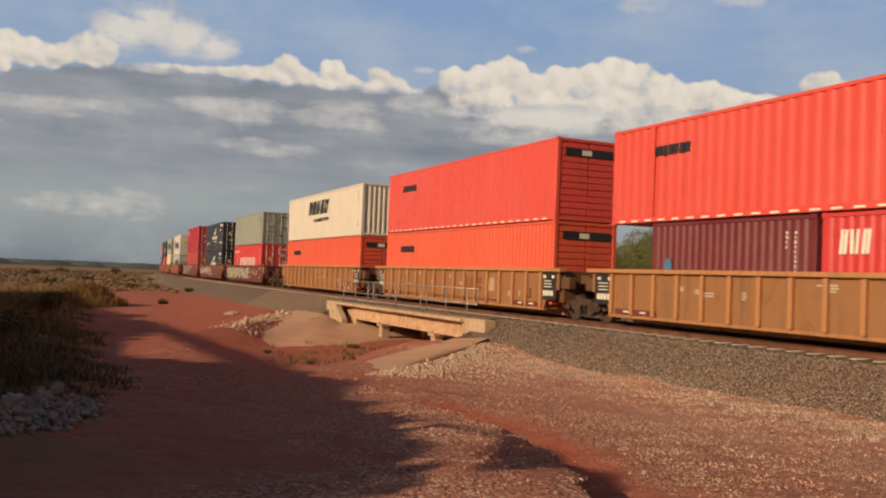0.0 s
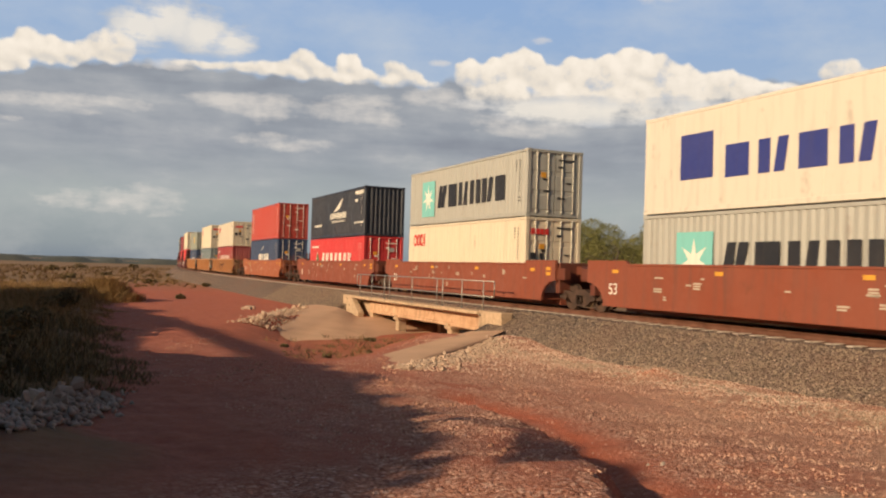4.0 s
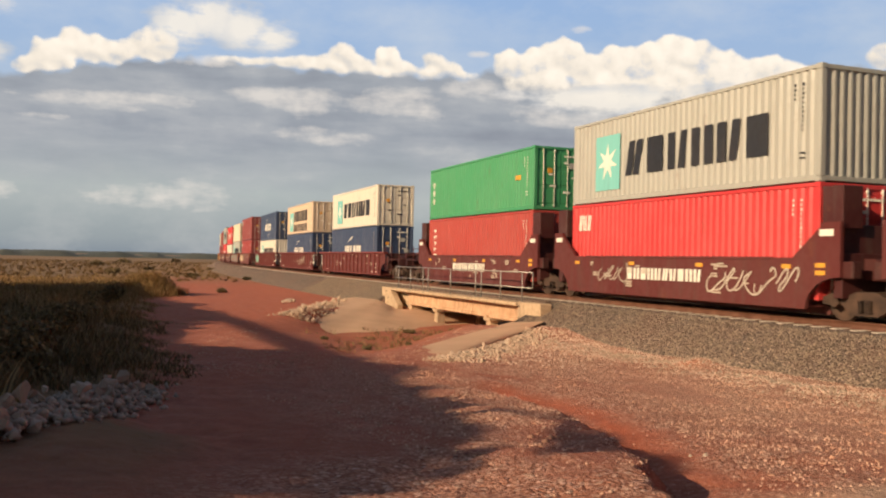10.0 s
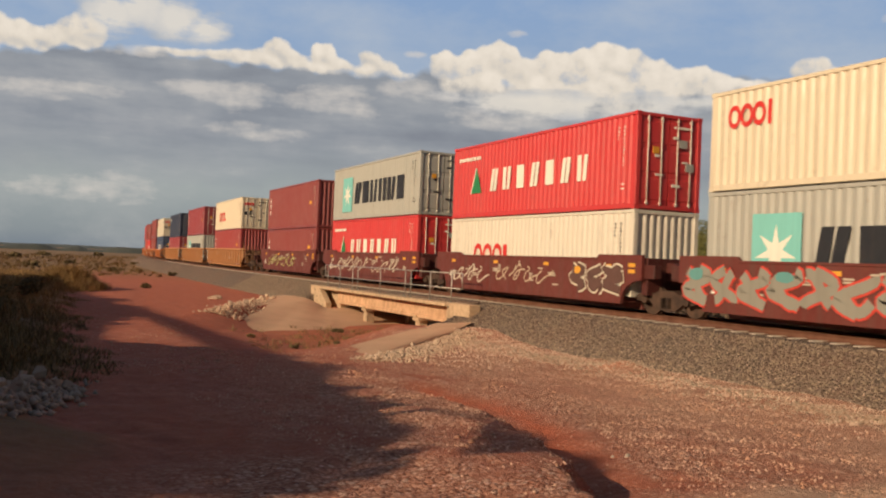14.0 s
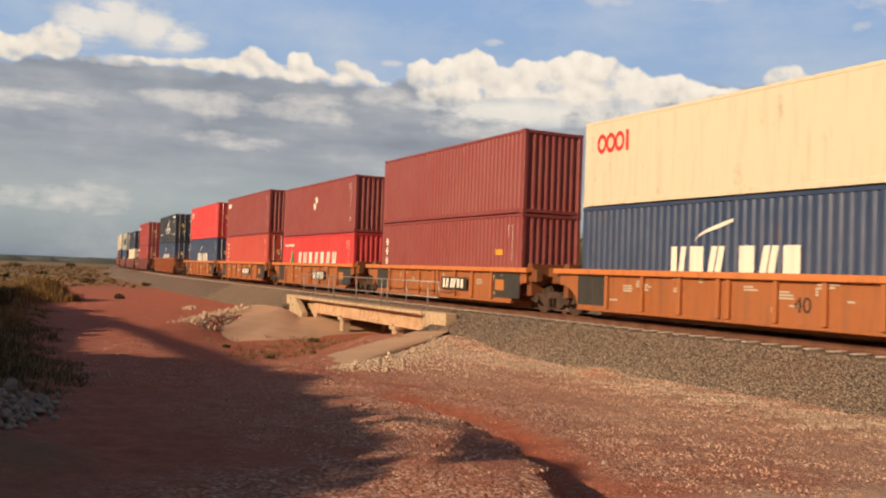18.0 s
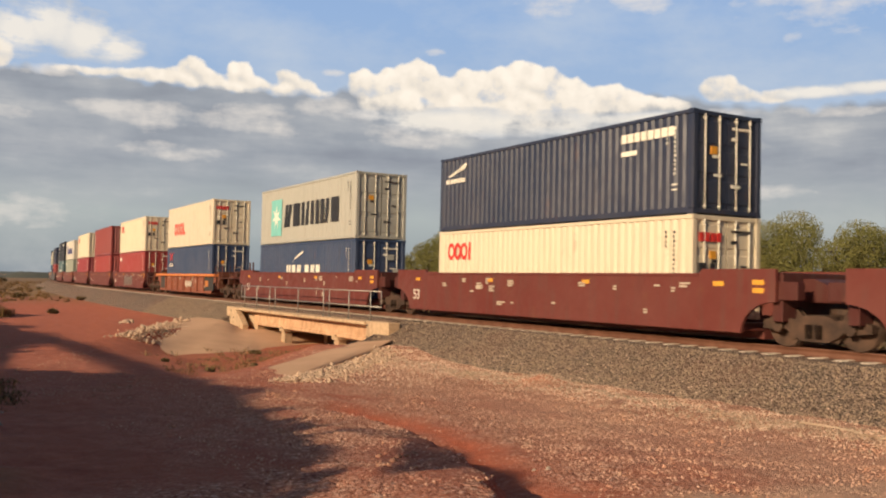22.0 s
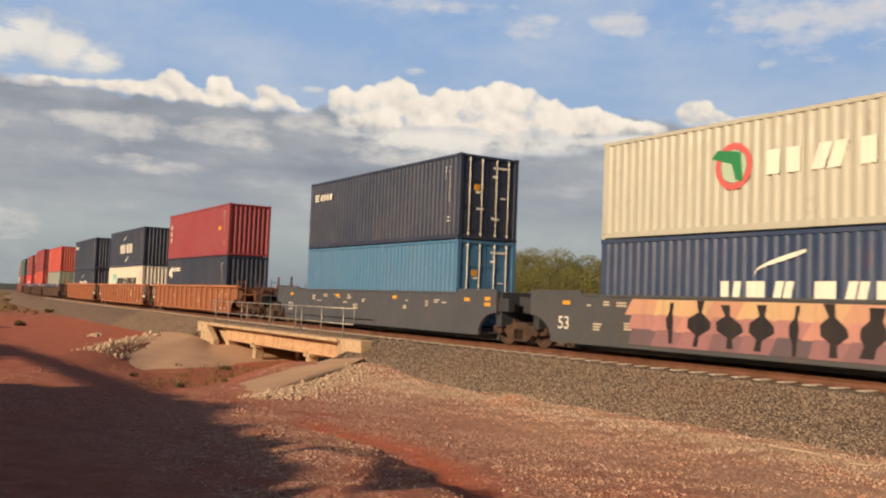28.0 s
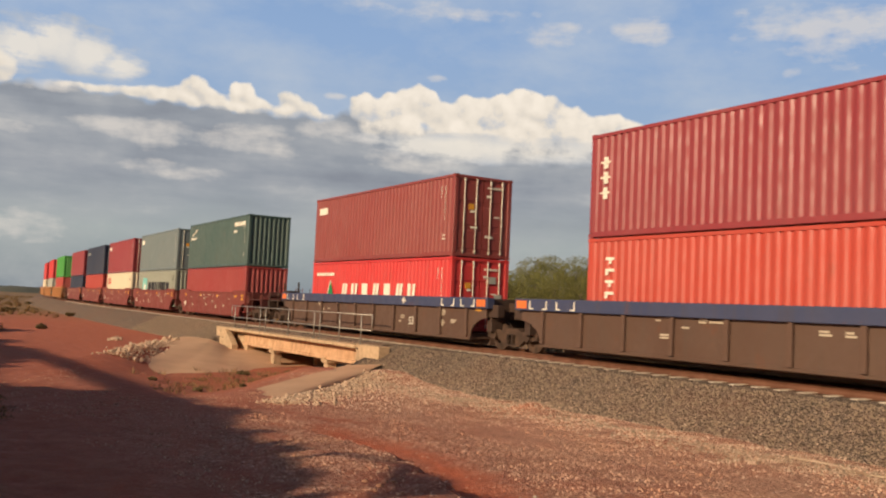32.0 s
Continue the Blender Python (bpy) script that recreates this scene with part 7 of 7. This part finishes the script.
while x > -66:
    ty = float(np.interp(-x, [-q[0] for q in TIPS], [q[1] for q in TIPS]))
    r = rng.uniform(1.2, 1.5) * (1.3 if x < -38 else 0.8 if x < -22 else 1)
    spots.append((x, ty + rng.uniform(-0.25, 0.15), r))
    x -= r * rng.uniform(0.75, 0.95)
for tx, ty, r in spots:
    y0 = -12.5 - 0.06 * abs(tx) + rng.uniform(-0.8, 0.8)
    run = (ty - y0) / SY
    h = run * TAN - 0.45
    tree(tx - SX * run, y0, h, r, h * 0.05, 3600, 0.24, rng.randrange(9999), "dense green tree on the shaded verge", "trees on the verge", 22, True)


def bough_tree(label, way, reach, r0, r1, per, leaf, seed):
    """An unseen tall tree with one long leafy bough, added to throw shade along a line (x, y) on the ground."""
    t = tagged(new("tree"), label, "tree", "trees on the verge")
    pts = [Vector((gx, gy, float(ground_z(gx, gy)))) + to_sun * reach for gx, gy in way]
    foot = Vector((pts[0].x - 0.4, pts[0].y - 0.6, 0))
    foot.z = float(ground_z(foot.x, foot.y))
    bm = bmesh.new()
    limb(bm, foot, pts[0], 0.16, 0.10)
    for a, b in zip(pts, pts[1:]):
        limb(bm, a, b, 0.06, 0.05)
    part("trunk", bm, BARK, t, "grey-brown bark")
    cs = []
    for a, b in zip(pts[1:], pts[2:]):
        k = max(2, int((b - a).length / (1.3 * r0)))
        cs += [tuple(a.lerp(b, i / k)) for i in range(k)]
    v, f = leaf_cloud(cs, [r0 + (r1 - r0) * i / len(cs) for i in range(len(cs))], per * len(cs), leaf, seed)
    o = new("crown", raw("crown", v, f, LEAF))
    o.parent = t


# both trees are added out of view, their boughs shaped to the wanted shadows
bough_tree("unseen tree with a long leafy bough, added to shade the ditch", ((-11.6, 5.6), (-10.2, 5.85), (-9.4, 5.8), (-8.5, 5.5), (-7.9, 5.28)), 19.0, 0.10, 0.30, 100, 0.05, 8)
bough_tree("unseen tall tree with a level leafy bough, added to shade the road", ((-40.5, 4.4), (-38.5, 4.5), (-36.0, 4.65), (-33.0, 4.85), (-31.0, 5.15), (-28.8, 5.45), (-25.0, 5.6), (-22.0, 5.4)), 29.0, 0.24, 0.34, 90, 0.11, 9)


def bush(x, y, r, count, leaf, seed, label, group, flat=1.0):
    b = tagged(new("bush"), label, "bush", group)
    b.matrix_basis = pose(x, y, float(ground_z(x, y)))
    rng = random.Random(seed)
    bm = bmesh.new()
    cs, rs = [], []
    for k in range(7):
        a, q = rng.uniform(0, 6.283), r * rng.uniform(0.1, 0.7)
        c = (math.cos(a) * q, math.sin(a) * q, r * flat * rng.uniform(0.35, 0.85))
        limb(bm, (0, 0, -0.05), c, 0.02 * r + 0.008, 0.006)
        cs.append(c)
        rs.append(r * rng.uniform(0.3, 0.5) * (0.6 + 0.4 * flat))
    part("branchwork", bm, BARK, b)
    v, f = leaf_cloud(cs, rs, count, leaf, seed)
    o = new("foliage", raw("foliage", v, f, WEED))
    o.parent = b
    return b


for k, (x, y, r) in enumerate([(-15.4, -1.3, 0.8), (-17.2, -1.6, 0.95), (-19.8, -1.1, 0.7), (-23.0, -1.0, 0.75), (-27.0, -0.8, 0.6), (-14.0, -2.7, 1.1), (-33.0, -0.4, 0.5), (-18.5, -3.4, 1.4), (-24.0, -3.6, 1.4), (-40, 0.4, 0.9)]):
    bush(x, y, r, 1500, 0.055, 60 + k, "dark olive-brown weedy bush on the shaded verge", "bushes on the verge")
for k, (x, y, r) in enumerate([(-61.3, 8.0, 0.62), (-103.0, 10.1, 1.0), (-94.0, 14.9, 0.7), (-158.0, 18.6, 0.9), (-200.0, 0.5, 2.2), (-64.0, 3.6, 0.7), (-120.0, 2.0, 1.3), (-150.0, 8.0, 1.2), (-260.0, 8.0, 2.4), (-320.0, 26.0, 2.6), (-35.2, 12.2, 0.3), (-30.4, 7.4, 0.2), (-28.0, 8.2, 0.22), (-26.2, 9.0, 0.2)]):
    bush(x, y, r, 350, 0.09 * r + 0.03, 90 + k, "small dark shrub on the red dirt", "shrubs on the dirt", 0.35)


# ---- brush added beyond the track, to darken the gap under the cars ----
rng = np.random.RandomState(91)
cs, rs = [], []
for _ in range(420):
    x = rng.uniform(-46, 14)
    y = rng.uniform(22.4, 26.5)
    r = rng.uniform(0.3, 0.62)
    cs.append((x, y, float(ground_z(x, y)) + r * 0.7 + rng.uniform(0, 0.3)))
    rs.append(r)
v, f = leaf_cloud(cs, rs, 34000, 0.075, 92)
tagged(new("brush", raw("brush", v, f, WEED)), "low olive-brown brush added beyond the railway to darken the gap under the cars", "brush", kind="stuff")


# ---- a stick ----
bm = bmesh.new()
way = [(-10.05, 13.0), (-9.6, 12.98), (-9.1, 12.86), (-8.7, 12.72), (-8.35, 12.62), (-8.1, 12.75)]
way = [(x, y, max(float(ground_z(x, y)), float(bank_z(y - TRACK_Y))) + 0.035) for x, y in way]
for a, b in zip(way, way[1:]):
    rod(bm, a, b, 0.018, 6, 0.015)
me = bpy.data.meshes.new("stick")
bm.to_mesh(me)
bm.free()
me.materials.append(BLEACHED)
tagged(new("stick", me), "pale bent dry stick at the foot of the embankment", "stick")


# ---- the far land ----
def far_ridge(name, label, az0, az1, dist, heights, seed, material):
    rng = np.random.RandomState(seed)
    az = np.radians(np.linspace(az0, az1, 400))
    u = np.linspace(0, 60, 400)
    hh = heights[0] + (heights[1] - heights[0]) * np.clip(0.5 + 0.5 * sum(np.sin(u * f + p) for f, p in zip(rng.uniform(0.15, 2.2, 8), rng.uniform(0, 6, 8))) / 2.5, 0, 1)
    hh = hh * (1 + 0.05 * rng.uniform(-1, 1, 400))
    rows = []
    for dr, k in ((-0.02, 0), (-0.008, 0.75), (0, 1), (0.015, 0.7), (0.03, 0)):
        d = dist * (1 + dr)
        rows.append(np.stack([d * np.cos(az), d * np.sin(az), -2.5 + (hh + 1.5) * k], -1))
    v = np.concatenate(rows)
    i, j = np.meshgrid(np.arange(399), np.arange(4))
    q = (j * 400 + i).ravel()
    tagged(new(name, raw(name, v, np.stack([q, q + 1, q + 401, q + 400], -1), material, True)), label, "distance", kind="structure")


for a, b in ((100, 162), (168.6, 200)):
    far_ridge("far_woods", "dark line of far scrub at the edge of the field", a, b, 620, (1.4, 3.6), 3, FARLAND)
far_ridge("far_hills", "low blue-grey hills on the horizon", 100, 205, 3600, (8, 12), 4, FARLAND)

# ---- sprayed shapes on the cars ----
def jag(rng, x, z, w, h, n=9):
    """An upright outline with uneven corners."""
    return [(x + w * rng.uniform(0.62, 1.1) * math.cos(q), z + h * rng.uniform(0.8, 1.06) * math.copysign(abs(math.sin(q)) ** 0.6, math.sin(q))) for q in [6.283 * (i + 0.5) / n for i in range(n)]]


def ribbon(bm, pts, w, y):
    """A flat band along a line of (x, z)."""
    P = [Vector((a, b)) for a, b in pts]
    off = []
    for i, q in enumerate(P):
        d = (P[min(i + 1, len(P) - 1)] - P[max(i - 1, 0)]).normalized()
        off.append(Vector((-d.y, d.x)) * w * 0.5)
    for i in range(len(P) - 1):
        poly(bm, [tuple(P[i] + off[i]), tuple(P[i + 1] + off[i + 1]), tuple(P[i + 1] - off[i + 1]), tuple(P[i] - off[i])], y)


def loops(rng, x, z, w, h, turns):
    ph, k = rng.uniform(0, 6.283), rng.uniform(1.4, 2.2)
    return [(x + w * (t - 0.5) * 0.8 + 0.35 * w * math.sin(turns * 6.283 * t + ph), z + h * math.sin(turns * k * 3.1416 * t + ph) * (0.7 + 0.3 * math.cos(9 * t + ph))) for t in [i / 40 for i in range(41)]]


def sprayed(i, style, x0, x1, z0, z1, n, fill, edge, accent=None, seed=0):
    car, rng, y = CARS[i], random.Random(100 * i + seed), -1.46 - 0.008
    if STACKS[i][0].startswith("rib"):
        y -= 0.1
    p, zm, hh = (x1 - x0) / n, (z0 + z1) / 2, (z1 - z0) / 2

    def add(name, build, colour, label):
        bm = bmesh.new()
        build(bm)
        if name == "graffiti_lines":
            o = part("graffiti_line", bm, DECAL, car)
            o.color = (*colour, 1)
            tagged(o, label, kind="stuff")
            return
        for me, _ in loose(bm):
            o = new(name, me)
            o.parent = car
            o.color = (*colour, 1)
            tagged(o, label)
        bm.free()
    if style in ("bubble", "panel"):
        n = max(n, int((x1 - x0) / (0.78 * (z1 - z0))))
        p = (x1 - x0) / n
        cells = [(x0 + (j + 0.5) * p, zm + rng.uniform(-0.06, 0.06) * hh, p * rng.uniform(0.55, 0.8), hh * rng.uniform(0.85, 1.0), rng.randrange(9999)) for j in range(n)]
        if style == "panel":
            # a ground that goes from straw yellow at the top to pink and mauve below, in uneven patches
            rows = ((lin(206, 172, 128), lin(190, 132, 116)), (lin(198, 140, 126), lin(164, 116, 116)), (lin(160, 112, 114), lin(98, 82, 90)))
            for k in range(15):
                u0, u1 = x0 + (x1 - x0) * k / 15, x0 + (x1 - x0) * (k + 1) / 15
                for q, (ca, cb) in enumerate(rows):
                    f = rng.uniform(0, 1)
                    za, zb = z1 - (z1 - z0) * q / 3, z1 - (z1 - z0) * (q + 1) / 3
                    add("graffiti_ground", lambda b: poly(b, [(u0 - 0.2 + rng.uniform(-0.1, 0.1), zb - 0.03), (u1, zb - 0.03), (u1 + rng.uniform(0, 0.15), za), (u0, za)], y - 0.0006 * k - 0.0002 * q), tuple(a + (b - a) * f for a, b in zip(ca, cb)), "sprayed pink and yellow ground")
            waist = [(-0.35, 1), (0.35, 1), (0.25, 0.5), (0.75, 0.1), (0.8, -0.2), (0.3, -0.55), (0.3, -1), (-0.25, -1), (-0.2, -0.5), (-0.7, -0.2), (-0.75, 0.2), (-0.2, 0.5)]
            add("graffiti_fill", lambda b: [poly(b, [(x + u * w * (0.55 + 0.25 * math.sin(sd)) + 0.12 * v * math.sin(sd * 1.7) + 0.05 * math.sin(7 * u + sd), z + v * h * 0.99) for u, v in waist], y - 0.012 - 0.0004 * j) for j, (x, z, w, h, sd) in enumerate(cells[1:-3])], lin(30, 26, 30), "black sprayed shapes")
            add("graffiti_fill", lambda b: [poly(b, jag(random.Random(sd), x, z, w * 0.95, h), y - 0.014 - 0.0004 * j) for j, (x, z, w, h, sd) in enumerate(cells[-3:])], lin(190, 178, 160), "pale sprayed shapes")
            add("graffiti_fill", lambda b: [poly(b, jag(random.Random(sd + 1), x + 0.15, z, w * 0.55, h * 0.7), y - 0.022 - 0.0004 * j) for j, (x, z, w, h, sd) in enumerate(cells[-3:])], lin(30, 26, 30), "black sprayed shapes")
            return
        strokes = []
        for x, z, w, h, sd in cells:
            q = random.Random(sd)
            ph, k = q.uniform(0, 6.283), q.choice((0.8, 1.1, 1.5))
            strokes.append([(x + 0.62 * w * math.sin(6.283 * k * t + ph), z + h * (0.78 - 1.56 * t)) for t in [i / 14 for i in range(15)]])
            strokes.append([(x + w * (t - 0.5), z + 0.7 * h * math.cos(3 * t + ph)) for t in [i / 8 for i in range(9)]])
        add("graffiti_edge", lambda b: [ribbon(b, p2, 0.36, y - 0.0004 * j) for j, p2 in enumerate(strokes)], edge, "sprayed outline")
        add("graffiti_fill", lambda b: [ribbon(b, p2, 0.25, y - 0.012 - 0.0004 * j) for j, p2 in enumerate(strokes)], fill, "thick sprayed strokes")
        if accent:
            add("graffiti_accent", lambda b: [poly(b, jag(rng, x, z + rng.choice((-0.55, 0.55)) * h, w * 0.4, h * 0.3), y - 0.02) for x, z, w, h, sd in cells[::3]], accent, "coloured sprayed patches")
    else:
        add("graffiti_lines", lambda b: [ribbon(b, loops(rng, x0 + (j + 0.5) * p, zm, p * 1.0, hh * 0.8, rng.choice((1, 1.5, 2))), 0.05, y - 0.0003 * j) for j in range(n)], fill, "thin sprayed loops")


GREY, PALE, DARK = lin(176, 164, 140), lin(214, 204, 182), lin(44, 38, 34)
sprayed(3, "bubble", -8.2, 2.4, 0.36, 1.52, 7, GREY, DARK, lin(96, 132, 120))
sprayed(3, "loops", 2.6, 5.8, 0.8, 1.4, 4, lin(190, 160, 150), DARK)
sprayed(4, "loops", -8.0, 0.5, 0.4, 1.5, 9, PALE, DARK)
sprayed(4, "loops", -8.0, 0.2, 0.5, 1.45, 7, PALE, DARK, None, 2)
sprayed(5, "bubble", -7.8, 0.0, 0.4, 1.5, 7, lin(132, 104, 88), PALE)
sprayed(5, "loops", 0.4, 2.8, 1.0, 1.45, 4, PALE, DARK)
sprayed(9, "loops", -5.6, -4.6, 1.0, 1.42, 1, lin(176, 136, 76), DARK)
sprayed(10, "loops", -2.0, 2.4, 0.6, 1.3, 4, lin(70, 46, 34), DARK)
sprayed(16, "loops", 2.1, 5.6, 0.42, 1.4, 5, lin(190, 178, 160), DARK)
sprayed(16, "loops", -3.8, -2.1, 0.6, 1.35, 3, lin(170, 156, 140), DARK)
sprayed(19, "loops", 2.0, 4.6, 0.5, 1.45, 3, PALE, DARK)
sprayed(20, "bubble", -7.0, -4.6, 0.6, 1.5, 2, lin(130, 178, 160), PALE)
sprayed(21, "bubble", -5.6, -1.2, 0.5, 1.46, 4, lin(220, 196, 158), lin(120, 70, 58))
sprayed(22, "bubble", -6.6, 6.2, 0.36, 1.54, 8, lin(142, 138, 126), lin(206, 66, 52), lin(96, 150, 146))
sprayed(23, "loops", -5.2, -2.4, 0.45, 1.35, 3, PALE, DARK)
sprayed(23, "loops", -1.6, 2.0, 0.6, 1.4, 4, lin(196, 176, 150), DARK)
sprayed(23, "bubble", 3.2, 6.0, 0.5, 1.45, 3, lin(96, 66, 58), PALE, C["y"])
sprayed(24, "loops", -5.6, 4.6, 0.5, 1.45, 8, PALE, DARK)
sprayed(25, "loops", -4.6, 2.6, 0.5, 1.45, 6, lin(190, 196, 120), DARK)
sprayed(39, "bubble", -1.8, 2.2, 0.42, 1.3, 3, lin(112, 98, 92), lin(160, 148, 140))
sprayed(43, "loops", -3.4, 0.4, 0.5, 1.35, 4, PALE, DARK)
sprayed(45, "panel", -4.6, 8.3, 0.40, 1.50, 10, lin(196, 118, 108), lin(176, 104, 84), lin(204, 152, 88))
sprayed(48, "loops", -2.4, -1.5, 0.75, 1.2, 1, lin(60, 40, 30), DARK)

# ---- the train runs ----
RUN = [  # seconds, metres that the train has gone
    (0, -0.00), (1, 31.67), (2, 62.74), (3, 93.69), (3.5, 109.20), (5.5, 170.70), (6, 186.19),
    (7, 217.37), (8, 248.72), (9, 279.94), (10, 310.90), (11, 342.24), (12, 373.45), (13, 404.30),
    (14, 435.47), (14.5, 451.07), (16.5, 512.80), (17, 528.19), (18, 559.25), (19, 590.12), (20, 620.84),
    (21, 650.63), (22, 681.27), (23, 712.07), (24, 742.95), (24.5, 758.24), (26.5, 818.83), (27, 834.27),
    (28, 865.25), (29, 895.91), (30, 926.56), (31, 957.39), (32, 988.04),
]


def motions():
    walk(SKY, [(0, pose(0, 0, 0)), (16, pose(0, 0, 0, 0, 0, -0.45)), (32, pose(0, 0, 0, 0, 0, -0.9))])
    for ob, s, half, z in MOVERS:
        rows = []
        for t, d in RUN:
            (xa, ya), (xb, yb) = on_line(s + d + half), on_line(s + d - half)
            rows.append((t, pose((xa + xb) / 2, (ya + yb) / 2, z, 0, 0, math.degrees(math.atan2(ya - yb, xa - xb)))))
        walk(ob, rows)
    ts, ds = [q[0] for q in RUN], [q[1] for q in RUN]
    axle = Matrix.Translation((0, 0, -0.457))
    for ob, x, s in WHEELS:  # the wheels roll while they pass
        d0, d1 = max(0.0, -40 - s), min(ds[-1], 14 - s)
        if d1 <= d0:
            continue
        n = max(2, int((d1 - d0) / 0.66) + 1)
        rows = [(float(np.interp(d, ds, ts)), pose(x, 0, 0.457, 0, math.degrees((d - d0) / 0.457), 0) @ axle) for d in np.linspace(d0, d1, n)]
        if rows[0][0] > 0.05:
            rows.insert(0, (0, rows[0][1]))
        if rows[-1][0] < 31.95:
            rows.append((32, rows[-1][1]))
        walk(ob, rows)


motions()
